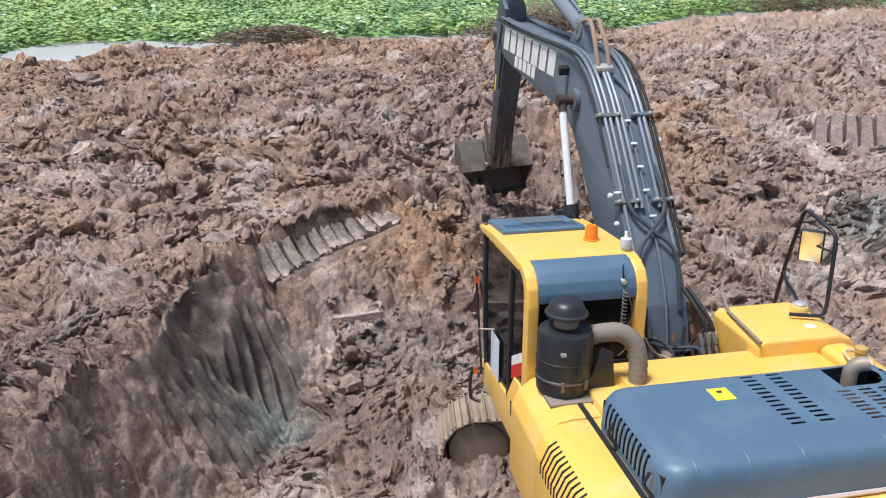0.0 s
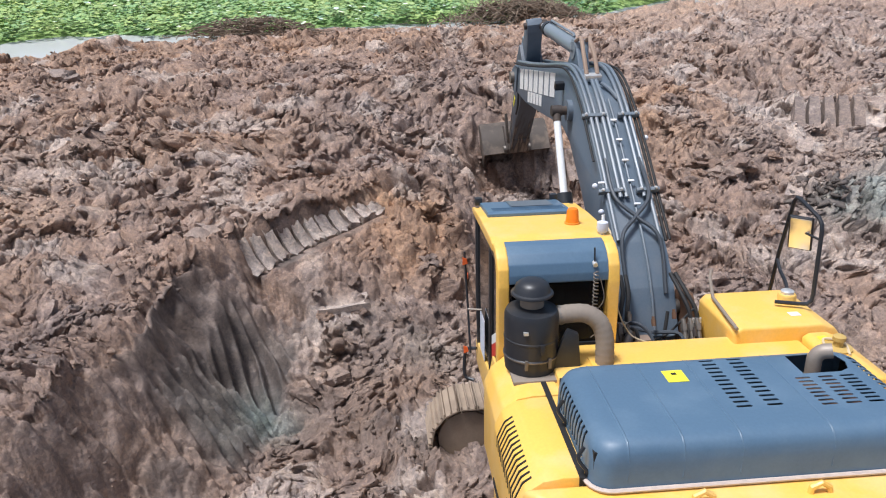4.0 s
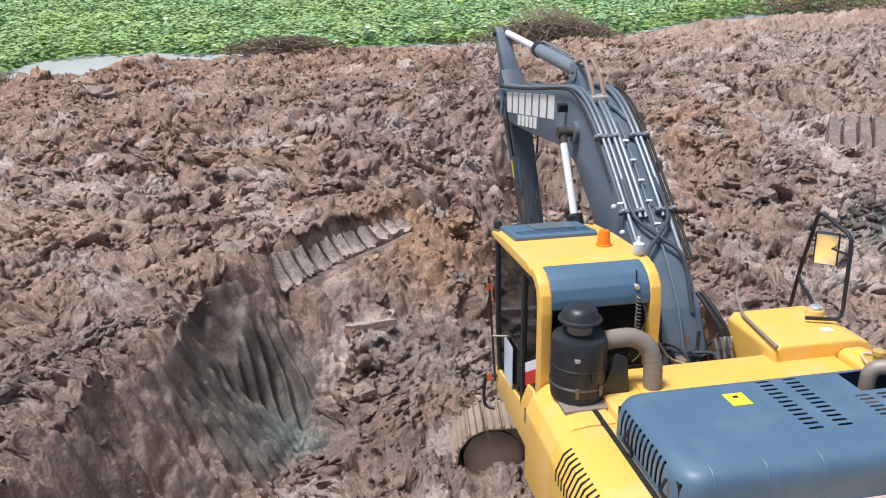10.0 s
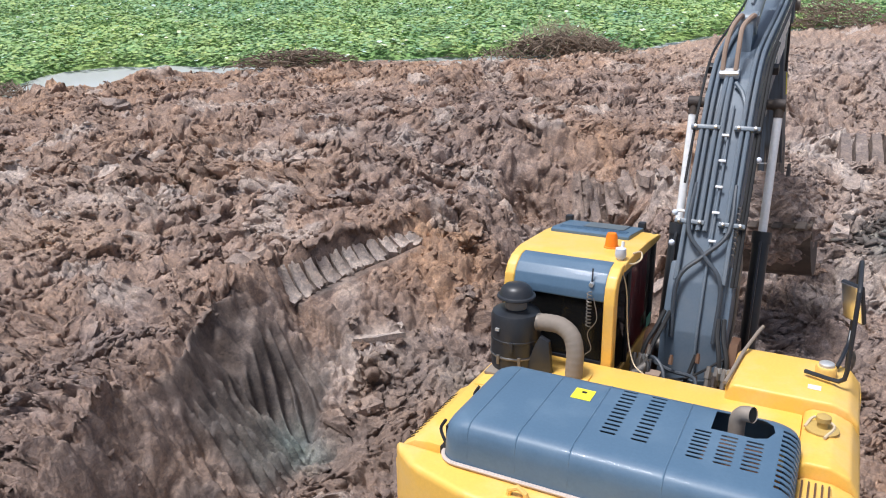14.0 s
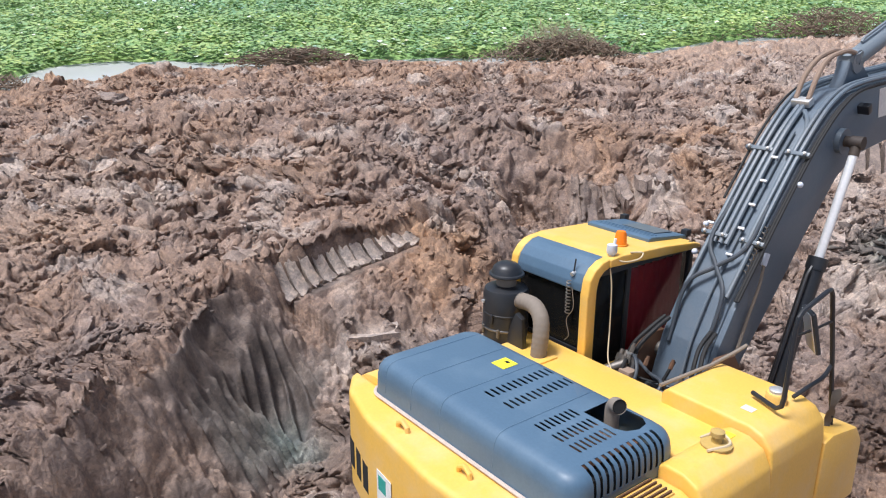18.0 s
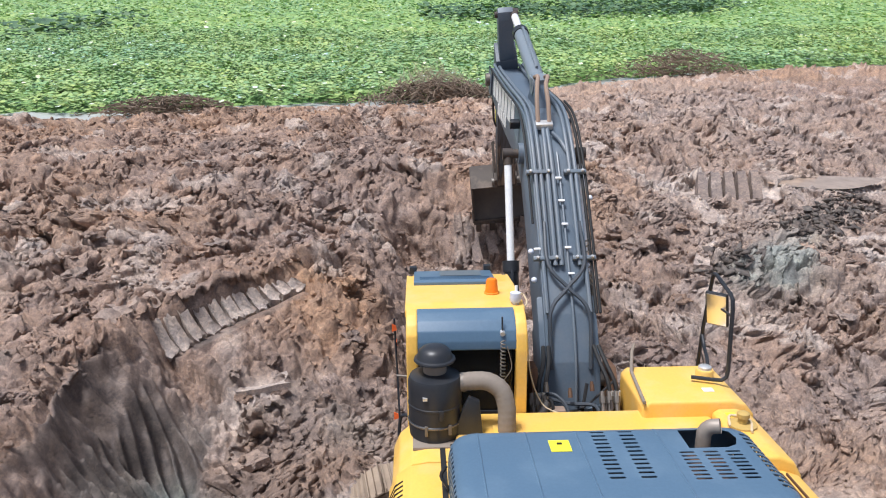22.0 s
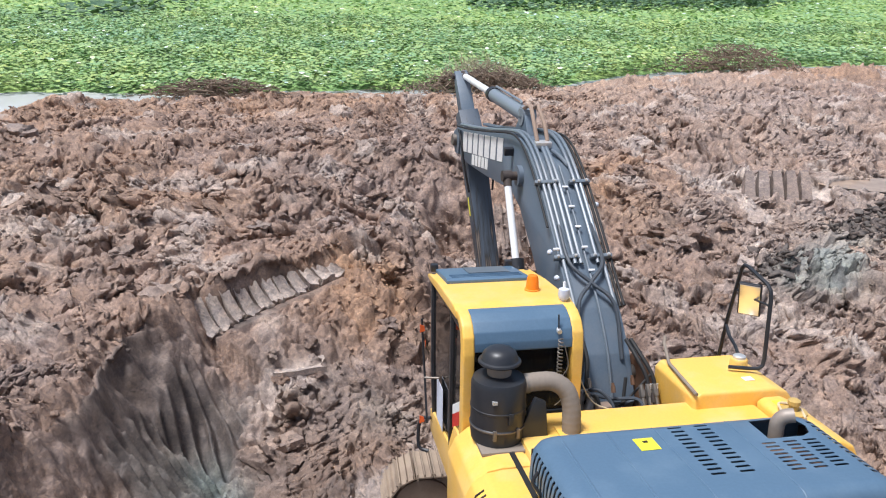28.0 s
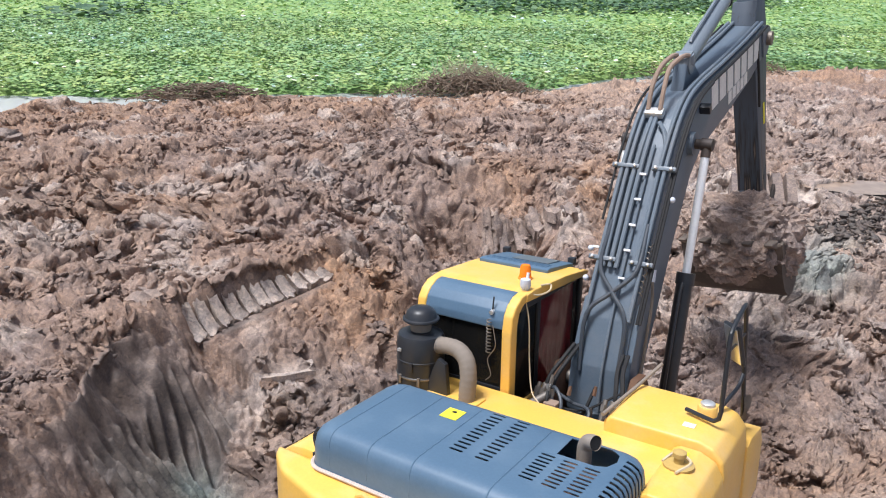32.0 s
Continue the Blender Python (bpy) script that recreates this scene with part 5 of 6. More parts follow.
    for x, y in ((x0 + 0.05, 1.02), (x1 - 0.20, 1.05)):
        part("work_light", box(x - 0.04, x + 0.04, y - 0.04, y + 0.04, 2.98, 3.06, 0.012), BLACK, cab, "small black work light")
    # glazing
    part("window_pane", box(x0 + 0.12, x1 - 0.12, -0.705, -0.698, 2.13, 2.80, 0), GLASS, cab, "dark rear window").visible_shadow = False
    part("window_frame", box(x0 + 0.10, x1 - 0.10, -0.724, -0.700, 2.10, 2.15, 0.004), BLACK, cab, "black rear window frame")
    for x, glass in ((x0 + 0.025, GLASS), (x1 - 0.032, CLEARGLASS)):
        part("window_pane", box(x, x + 0.007, -0.63, -0.15, 1.62, 2.92, 0), GLASS, cab, "dark side window").visible_shadow = False
        part("window_pane", box(x, x + 0.007, -0.10, 0.86, 1.45, 2.92, 0), glass, cab, "dark side window").visible_shadow = False
    part("window_pane", prism([(0.80, 1.4), (0.905, 2.0), (0.915, 2.93), (0.908, 2.93), (0.898, 2.0), (0.793, 1.4)], x0 + 0.05, x1 - 0.05, 0, 1, "x"), GLASS, cab, "dark windscreen").visible_shadow = False
    # inside
    part("headliner", box(x0 + 0.06, x1 - 0.06, -0.58, 0.88, 2.93, 2.955, 0), DARK, cab, "dark headliner")
    part("operator_seat", prism([(-0.30, 1.3), (-0.30, 1.72), (-0.36, 2.25), (-0.26, 2.30), (-0.14, 1.82), (0.24, 1.80), (0.26, 1.3)], x0 + 0.28, x1 - 0.30, 0.04, 3, "x"), DARK, cab, "dark padded seat")
    part("rear_shelf", box(x0 + 0.06, x1 - 0.06, -0.68, -0.45, 1.95, 2.05, 0.01), DARK, cab, "dark rear shelf")
    bm = None
    bm = bmesh.new()
    top, bot = [], []
    for k in range(41):
        y = -0.09 + 0.93 * k / 40
        x = x1 - 0.075 + 0.018 * math.sin(k * 1.25)
        top.append(bm.verts.new((x, y, 2.86))), bot.append(bm.verts.new((x, y, 1.50)))
    for k in range(40):
        bm.faces.new((top[k], top[k + 1], bot[k + 1], bot[k]))
    part("curtain", bm, CURTAIN, cab, "dark red curtain inside the window", 80)
    part("paper_sheet", box(x0 - 0.004, x0 + 0.0, 0.18, 0.50, 1.52, 1.98, 0), PAPER, cab, "pale printed sheet on the door")
    part("decal", prism([(-0.58, 2.00), (-0.58, 2.14), (-0.22, 1.92), (-0.22, 1.78)], x0 + 0.015, x0 + 0.021, 0, 1, "x"), RED, cab, "red and white sticker strip on the glass")
    part("decal", prism([(-0.58, 2.14), (-0.58, 2.24), (-0.22, 2.02), (-0.22, 1.92)], x0 + 0.015, x0 + 0.021, 0, 1, "x"), WHITE, cab, "white sticker strip on the glass")
    part("green_tag", box(x1 + 0.001, x1 + 0.006, 0.66, 0.84, 1.98, 2.10, 0), plain("green_tag", (0.10, 0.42, 0.33), 0.5), cab, "green tag by the window")
    # beacon and the small lamp at the rear corner
    part("beacon", lathe([(0.062, 0.0), (0.066, 0.02), (0.063, 0.03), (0.055, 0.125), (0.044, 0.148), (0.015, 0.155)], 20, None, (-0.63, 0.0, 3.062)), AMBER, cab, "orange beacon lamp")
    part("beacon_base", lathe([(0.075, 0.0), (0.075, 0.02), (0.06, 0.028)], 20, None, (-0.63, 0.0, 3.055)), plain("beacon_base", (0.75, 0.25, 0.02), 0.5), cab, "orange beacon foot")
    part("rear_lamp", merge(lathe([(0.045, 0), (0.055, 0.03), (0.05, 0.09), (0.02, 0.10)], 14, None, (-0.44, -0.36, 3.09)), rod((-0.44, -0.36, 3.06), (-0.44, -0.36, 3.10), 0.03)), PAPER, cab, "small pale work lamp")
    part("lamp_stem", rod((-0.43, -0.34, 3.18), (-0.43, -0.33, 3.24), 0.015), WHITE, cab)
    part("loose_wire", tube(smooth_path([(-0.44, -0.40, 3.08), (-0.34, -0.30, 3.02), (-0.30, -0.12, 3.02), (-0.33, -0.02, 3.06), (-0.37, -0.16, 3.08)], 6), 0.009, 6), CREAM, cab, "looped cream wire")
    part("loose_wire", tube(smooth_path([(-0.42, -0.42, 3.05), (-0.34, -0.45, 2.80), (-0.30, -0.48, 2.4), (-0.20, -0.60, 2.15), (-0.05, -0.72, 2.10)], 6), 0.007, 6), CREAM, cab, "cream wire hanging by the cab")
    coil = [(-0.60 + 0.022 * math.cos(k * 1.1), -0.775 + 0.022 * math.sin(k * 1.1), 2.86 - 0.006 * k) for k in range(60)]
    part("coiled_wire", tube(coil, 0.006, 5), STEEL, cab, "hanging coiled wire")
    part("loose_wire", tube(smooth_path([(-0.56, -0.77, 2.80), (-0.52, -0.78, 2.6), (-0.60, -0.78, 2.45), (-0.56, -0.78, 2.30), (-0.62, -0.77, 2.22)], 5), 0.004, 5), HOSE, cab, "hanging pale wires")
    part("cover_latch", rod((-0.60, -0.69, 2.92), (-0.60, -0.74, 2.91), 0.022, 12), SILVER, cab, "silver cover latch")
    part("latch_pin", rod((-0.60, -0.71, 2.93), (-0.60, -0.69, 3.06), 0.008, 8), BLACK, cab)
    # marker pole with ribbons at the door
    pole = part("marker_pole", tube([(-1.58, 0.42, 1.50), (-1.60, 0.50, 2.1), (-1.62, 0.55, 2.62)], 0.012, 6), BLACK, excavator, "thin black marker pole")
    for z, s in ((2.55, 1), (2.40, -1), (1.52, 1)):
        part("ribbon", prism([(-1.60, z), (-1.62 - 0.025 * s, z + 0.02), (-1.62 - 0.025 * s, z - 0.07), (-1.59, z - 0.05)], 0.49 + 0.02 * s, 0.50 + 0.02 * s, 0.0, 1, "y"), ORANGE, pole, "orange ribbon")
    part("pole_bracket", tube([(-1.46, 0.38, 2.02), (-1.60, 0.46, 2.0)], 0.012, 6), STEEL, pole)
    part("grab_rail", tube(smooth_path([(-1.47, 0.80, 1.35), (-1.58, 0.86, 1.30), (-1.60, 0.84, 1.0), (-1.50, 0.78, 0.95)], 4), 0.02, 8), BLACK, excavator, "black door grab rail")


def dark_glass():
    m, nt, p = nodes_of("sky_toned_hatch_glass")
    # blue-grey base and high roughness stand in for the sky mirrored in the hatch
    p.inputs["Base Color"].default_value = (0.12, 0.15, 0.18, 1)
    p.inputs["Roughness"].default_value = 0.35
    return m


DARKGLASS = dark_glass()


def build_air_cleaner():
    at = (-1.22, -1.02, 0)
    c = part("air_cleaner", lathe([(0.17, 2.10), (0.226, 2.12), (0.234, 2.20), (0.234, 2.24), (0.240, 2.245), (0.240, 2.262), (0.234, 2.268), (0.234, 2.40), (0.238, 2.405), (0.238, 2.42), (0.234, 2.425), (0.234, 2.62),
                                  (0.218, 2.66), (0.155, 2.68), (0.100, 2.685), (0.095, 2.80)], 40, None, at), BLACK, excavator, "black ribbed air cleaner canister")
    part("rain_cap", lathe([(0.10, 2.787), (0.172, 2.791), (0.182, 2.803), (0.178, 2.817), (0.160, 2.825), (0.154, 2.837), (0.140, 2.881), (0.105, 2.913), (0.05, 2.929), (0.005, 2.931)], 36, None, at), BLACK, c, "black domed rain cap")
    part("cap_neck", lathe([(0.101, 2.690), (0.103, 2.70), (0.103, 2.775), (0.101, 2.785)], 28, None, at), HOSE, c, "dusty neck under the rain cap")
    part("clamp_band", lathe([(0.2410, 2.246), (0.2425, 2.25), (0.2425, 2.258), (0.2410, 2.261)], 40, None, at), STEEL, c, "steel clamp band")
    for a in (250, 300, 330):
        p = (at[0] + 0.241 * math.cos(radians(a)), at[1] + 0.241 * math.sin(radians(a)))
        part("clip", box(p[0] - 0.014, p[0] + 0.014, p[1] - 0.012, p[1] + 0.012, 2.19, 2.28, 0.004), STEEL, c)
    part("buckle", box(at[0] + 0.03, at[0] + 0.07, at[1] - 0.248, at[1] - 0.232, 2.33, 2.43, 0.004), BLACK, c)
    part("maker_plate", box(at[0] - 0.11, at[0] - 0.07, at[1] - 0.238, at[1] - 0.205, 2.52, 2.545, 0), SILVER, c, "tiny pale plate")
    path = smooth_path([(-1.02, -1.03, 2.58), (-0.90, -1.04, 2.60), (-0.76, -1.06, 2.60), (-0.65, -1.09, 2.53), (-0.605, -1.12, 2.40), (-0.60, -1.14, 2.25), (-0.60, -1.15, 2.12)], 8)
    radii = [0.080 + 0.0022 * math.sin(i * 2.1) for i in range(len(path))]
    duct = part("intake_duct", tube(path, 0.08, 16, None, True, radii), HOSE, excavator, "dusty beige corrugated intake duct")
    part("duct_clamp", tube([(-0.99, -1.03, 2.585), (-0.965, -1.03, 2.588)], 0.085, 18), STEEL, duct)
    part("duct_foot", box(-0.72, -0.46, -1.28, -1.02, 2.13, 2.17, 0.012), YELLOW, excavator, "yellow duct foot plate")
    part("cleaner_bracket", prism([(-1.10, 2.05), (-0.80, 2.05), (-0.84, 2.46), (-0.93, 2.50), (-0.98, 2.40)], -1.16, -1.10, 0.012, 2, "y"), BLACK, excavator, "dark cleaner bracket")
    part("cleaner_plate", box(-1.42, -0.85, -1.30, -0.96, 2.08, 2.115, 0.01), HOSE, excavator, "dusty mounting plate")


def build_centre():
    """What shows between cab and tank round the boom foot."""
    for s in (-1, 1):
        part("boom_bracket", prism([(-0.55, 1.2), (-0.3, 1.95), (-0.02, 2.26), (0.22, 2.24), (0.40, 2.0), (0.95, 1.30), (0.95, 1.1)], BX + s * 0.40 - 0.04, BX + s * 0.40 + 0.04, 0.015, 2, "x"), RUST, excavator, "muddy boom foot bracket")
    part("foot_pin", rod((BX - 0.46, *FOOT), (BX + 0.46, *FOOT), 0.075, 16), STEEL, excavator, "steel boom foot pin")
    part("foot_cover", box(BX - 0.27, BX + 0.27, -0.10, 0.05, 1.3, 1.70, 0.04), BOOM_GREY, excavator, "grey plate below the boom foot")
    part("rust_beam", box(-0.30, 0.62, -0.62, -0.52, 1.86, 1.93, 0.01), RUST, excavator, "rusty cross beam")
    part("valve_block", box(-0.25, 0.55, -0.85, -0.3, 1.35, 1.75, 0.03), DARK, excavator, "dark valve block")
    for i, x in enumerate((-0.26, -0.20, 0.44, 0.51, 0.58)):
        h = part("hose_end", merge(rod((x, -0.48, 1.82), (x, -0.30, 2.12), 0.024, 10), rod((x, -0.36, 2.02), (x, -0.33, 2.08), 0.036, 6)), STEEL, excavator, "silver hydraulic hose fitting")
        part("hose", tube(smooth_path([(x, -0.47, 1.84), (x, -0.55, 1.70), (x, -0.5, 1.5)], 4), 0.028, 8), RUBBER, excavator, "black hydraulic hose")
    for k, x in enumerate((-0.40, -0.33, 0.32, 0.39)):
        part("hose", tube(smooth_path([(BX + x * 0.72, 0.10, 2.44), (BX + x * 0.80, -0.10, 2.34), (BX + x * 0.95, -0.24, 2.20), (BX + x, -0.30, 2.06), (BX + x, -0.34, 1.85)], 5), 0.022, 8), RUBBER, excavator, "hydraulic hose over the boom foot")
        part("hose_fitting", merge(rod((BX + x, -0.295, 2.12), (BX + x, -0.315, 2.02), 0.034, 6), rod((BX + x, -0.315, 2.02), (BX + x, -0.325, 1.95), 0.027, 10)), SILVER, excavator, "silver hose nut")
        part("hose_fitting", rod((BX + x, -0.325, 1.94), (BX + x, -0.335, 1.88), 0.033, 6), RUST, excavator, "rusty hose nut")
    rh = random.Random(8)
    for k in range(6):
        x0, x1 = rh.uniform(-0.28, 0.62), rh.uniform(-0.25, 0.60)
        part("hose", tube(smooth_path([(x0, -0.62, rh.uniform(1.72, 1.92)), (x0 + rh.uniform(-0.1, 0.1), -0.48, rh.uniform(1.95, 2.12)), ((x0 + x1) / 2, -0.36, rh.uniform(1.92, 2.16)), (x1, -0.24, rh.uniform(1.85, 2.20))], 5), rh.choice((0.012, 0.018, 0.022)), 7),
             (RUBBER, DARKHOSE, RUBBER, PIPE_GREY)[k % 4], excavator, "tangled hydraulic hose")
    for k in range(10):
        x, y, z = rh.uniform(-0.26, 0.60), rh.uniform(-0.50, -0.28), rh.uniform(1.90, 2.16)
        part("hose_fitting", merge(rod((x, y, z), (x, y + 0.03, z + 0.06), 0.022, 6), rod((x, y + 0.03, z + 0.06), (x, y + 0.04, z + 0.085), 0.016, 8)), (STEEL, RUST, DARKSTEEL)[k % 3], excavator, "small pipe fitting")
    part("valve_cylinder", rod((-0.30, -0.70, 1.95), (-0.12, -0.42, 2.06), 0.045, 14), STEEL, excavator, "steel filter canister")
    part("tan_block", box(-0.10, 0.04, -0.56, -0.44, 1.80, 2.05, 0.02), TANHOSE, excavator, "tan muddy valve block")


build_body()
build_hood()
build_right_side()
build_cab()
build_air_cleaner()
build_centre()


# ---- undercarriage: the tracks stand across, to the side of the digging direction ----
under = part("undercarriage", box(-1.0, 1.0, -0.95, 0.95, 0.05, 0.62, 0.08), TRACKSTEEL, excavator, "muddy track frame")
SHOE_PITCH = 0.203


def track_path(u):
    """Point and direction on the track's loop at run u; a stadium of half-length 1.55 and radius 0.44."""
    L, R = 1.55, 0.44
    per = 4 * L + 2 * math.pi * R
    u %= per
    if u < 2 * L:
        return -L + u, R, 0.0
    u -= 2 * L
    if u < math.pi * R:
        a = u / R
        return L + R * math.sin(a), R * math.cos(a), -a
    u -= math.pi * R
    if u < 2 * L:
        return L - u, -R, -math.pi
    u -= 2 * L
    a = u / R
    return -L - R * math.sin(a), -R * math.cos(a), -math.pi - a


def shoe_mesh():
    bm = box(-0.098, 0.098, -0.30, 0.30, -0.012, 0.012, 0.004, 1)
    for x in (-0.085, 0.0, 0.085):
        bm = prism([(x - 0.012, 0.012), (x - 0.006, 0.045), (x + 0.006, 0.045), (x + 0.012, 0.012)], -0.298, 0.298, 0, 1, "y", bm)
    me = bpy.data.meshes.new("track_shoe")
    bm.to_mesh(me)
    bm.free()
    me.materials.append(TRACKSTEEL)
    return me


SHOE = shoe_mesh()
for side in (-1, 1):
    y = side * 1.22
    prof = [(-1.55 + 0.34 * math.cos(radians(a)), 0.16 + 0.34 * math.sin(radians(a))) for a in range(90, 271, 20)] + [(1.55 + 0.34 * math.cos(radians(a)), 0.16 + 0.34 * math.sin(radians(a))) for a in range(-90, 91, 20)]
    part("track_frame", prism(prof, y - 0.17, y + 0.17, 0.02, 2, "y"), TRACKSTEEL, under, "mud-caked track frame and wheels")
    for x in (-1.55, 1.55):
        part("idler", merge(lathe([(0.10, -0.24), (0.30, -0.23), (0.36, -0.21), (0.36, 0.21), (0.30, 0.23), (0.10, 0.24)], 28), bmesh.new(), None), TRACKSTEEL, under, "mud-caked idler wheel").matrix_local = pose(x, y, 0.16, 90)
    per = 4 * 1.55 + 2 * math.pi * 0.44
    n = round(per / SHOE_PITCH)
    for i in range(n):
        px, pz, a = track_path(i * per / n)
        shoe = new("track_shoe", SHOE)
        shoe.parent = under
        shoe.matrix_local = Matrix.Translation((px, y, 0.16 + pz)) @ Matrix.Rotation(-a, 4, "Y")


# ---- boom, stick, bucket: each in its own frame (x across, y along, z up) about its lower pin ----
def along(points, off):
    """Path points (u, v) moved off to the upper side of the line."""
    out = []
    for i, (u, v) in enumerate(points):
        a, b = points[max(i - 1, 0)], points[min(i + 1, len(points) - 1)]
        d = Vector((b[0] - a[0], b[1] - a[1])).normalized()
        out.append((u - d.y * off, v + d.x * off))
    return out


BOOM_TOP = [(-0.24, -0.12), (0.05, 0.22), (0.45, 0.52), (0.91, 0.76), (1.35, 0.985), (1.80, 1.20), (2.15, 1.34), (2.50, 1.43), (2.85, 1.43), (3.3, 1.29), (4.2, 0.93), (5.2, 0.55), (6.0, 0.27)]
BOOM_LOW = [(6.22, 0.12), (6.26, -0.02), (6.20, -0.14), (6.02, -0.19), (5.2, -0.04), (4.2, 0.25), (3.3, 0.54), (2.9, 0.66), (2.5, 0.64), (1.8, 0.36), (1.0, -0.04), (0.35, -0.34), (0.02, -0.46), (-0.20, -0.44), (-0.28, -0.28)]
HW = 0.255


def build_boom():
    boom = part("boom", prism(BOOM_TOP + BOOM_LOW, -HW, HW, 0.015, 2, "x"), BOOM_GREY, excavator, "dark grey welded box boom")
    part("boom_foot", prism([(-0.27, -0.16), (-0.22, -0.40), (0.02, -0.42), (0.62, 0.05), (0.66, 0.58), (0.4, 0.44), (0.05, 0.2)], -0.315, 0.315, 0.03, 2, "x"), BOOM_GREY, boom, "widened boom foot")
    part("cylinder_pin", rod((-0.49, 2.59, 1.03), (0.49, 2.59, 1.03), 0.055, 18), DARKSTEEL, boom, "rusty brown cylinder pin")
    for s in (-1, 1):
        part("pin_boss", rod((s * (HW - 0.02), 2.59, 1.03), (s * (HW + 0.06), 2.59, 1.03), 0.13, 22), BOOM_GREY, boom)
        part("tip_plate", prism([(5.85, 0.28), (6.05, 0.24), (6.26, 0.10), (6.30, -0.02), (6.22, -0.16), (6.05, -0.22), (5.85, -0.15)], s * (HW + 0.012) - 0.012, s * (HW + 0.012) + 0.012, 0.004, 1, "x"), BOOM_GREY, boom)
        part("side_lamp", box(s * (HW + 0.06) - 0.06, s * (HW + 0.06) + 0.06, 2.98, 3.06, 1.12, 1.22, 0.012), BLACK, boom, "small black boom lamp")
        part("tip_pin", rod((s * 0.22, 6.1, 0.0), (s * 0.34, 6.1, 0.0), 0.10, 18), STEEL, boom)
        # lettering on the side drawn as plain blocks
        x = s * (HW + 0.004)
        lean_ = 0.06
        for i in range(7):
            u = 3.42 + i * 0.325
            base_v = 1.025 - (u - 3.3) * 0.375
            bl = [(u, base_v - 0.15), (u + 0.25, base_v - 0.15 - 0.094), (u + 0.25 + lean_, base_v + 0.17 - 0.094), (u + lean_, base_v + 0.17)]
            part("decal_bar", prism(bl, x - 0.003, x + 0.003, 0, 1, "x"), WHITE, boom, "white block of faded lettering")
        for i in range(5):
            u = 4.08 + i * 0.19
            base_v = 1.00 - (u - 3.3) * 0.375 - 0.25
            bl = [(u, base_v - 0.06), (u + 0.145, base_v - 0.115), (u + 0.175, base_v + 0.045), (u + 0.03, base_v + 0.10)]
            part("decal_bar", prism(bl, x - 0.003, x + 0.003, 0, 1, "x"), WHITE, boom, "small white lettering bar")
    # pipes along the top
    def pipe(x, u0, u1, r, off, mat=PIPE_GREY, name="pipe", shift=None):
        pts = [p for p in BOOM_TOP if u0 <= p[0] <= u1]
        pts = along(pts, off)
        part(name, tube(smooth_path([(x if shift is None else x + shift * (i / (len(pts) - 1)) ** 2, p[0], p[1]) for i, p in enumerate(pts)], 4), r, 8), mat, boom, "grey hydraulic pipe" if name == "pipe" else "black hydraulic hose")
    for x in (-0.225, 0.225):
        pipe(x, 0.40, 6.1, 0.023, 0.045)
    for x in (-0.165, 0.165):
        pipe(x, 0.85, 6.1, 0.023, 0.045)
    for x, sh in ((-0.095, 0.02), (-0.03, 0.0)):
        pipe(x, 0.9, 2.6, 0.026, 0.045, shift=sh)
    pipe(0.045, -0.3, 2.2, 0.014, 0.03)
    pipe(-0.30, 1.2, 6.1, 0.014, 0.02, RUBBER, "hose")
    pipe(0.30, 0.4, 6.1, 0.018, 0.00, RUBBER, "hose")
    pipe(0.335, 0.4, 3.4, 0.016, 0.02, RUBBER, "hose")
    # crossing hoses above the foot
    for x0, x1 in ((-0.20, 0.20), (0.20, -0.18)):
        p = along(BOOM_TOP, 0.085)[1:]
        part("hose", tube(smooth_path([(x0, p[0][0], p[0][1] - 0.1), (x0, *p[1]), ((x0 + x1) / 2, (p[1][0] + p[2][0]) / 2, (p[1][1] + p[2][1]) / 2), (x1, *p[2]), (x1, *along(BOOM_TOP, 0.05)[4])], 5), 0.022, 8), DARKHOSE, boom, "dark hydraulic hose crossing the boom")
    # clamps with silver bolts and white ties
    for u in (1.88, 0.96):
        v = float(np.interp(u, [p[0] for p in BOOM_TOP], [p[1] for p in BOOM_TOP])) + 0.05
        for x0, x1 in ((-0.33, -0.04), (0.09, 0.34)):
            ang = math.atan2(0.44, 0.89)
            m = Matrix.Translation((0, u, v)) @ Matrix.Rotation(ang, 4, "X")
            c = part("pipe_clamp", merge(None, box(x0, x1, -0.022, 0.022, -0.03, 0.035, 0.008), m), PIPE_GREY, boom, "grey pipe clamp")
            for x in (x0 + 0.045, x1 - 0.045):
                part("bolt", merge(None, lathe([(0.020, 0.0), (0.020, 0.018), (0.012, 0.028)], 8), m @ Matrix.Translation((x, 0, 0.034))), SILVER, c, "silver clamp bolt")
    for x, u in ((0.02, 1.80), (0.03, 1.55), (0.04, 1.30), (0.05, 1.06), (0.06, 0.80), (-0.28, 1.05)):
        v = np.interp(u, [p[0] for p in BOOM_TOP], [p[1] for p in BOOM_TOP]) + 0.06
        m = Matrix.Translation((x, u, v)) @ Matrix.Rotation(math.atan2(0.44, 0.89), 4, "X")
        part("cable_tie", merge(None, box(-0.035, 0.035, -0.012, 0.012, -0.005, 0.02, 0.004), m), TIE, boom, "white pipe tie")
    for x, u, v in ((-0.345, 1.05, 0.86), (0.36, 1.62, 1.12), (-0.33, 0.78, 0.70)):
        b = bmesh.new()
        bmesh.ops.create_icosphere(b, subdivisions=2, radius=0.032, matrix=Matrix.Translation((x, u, v)))
        part("hose_cap", b, PAPER, boom, "small white cap")
    part("hose", tube(smooth_path([(0.30, 0.98, 0.60), (0.335, 0.80, 0.46), (0.34, 0.55, 0.26), (0.335, 0.30, 0.02), (0.30, 0.10, -0.14)], 5), 0.016, 7), HOSE, boom, "dusty hose down the boom's side")
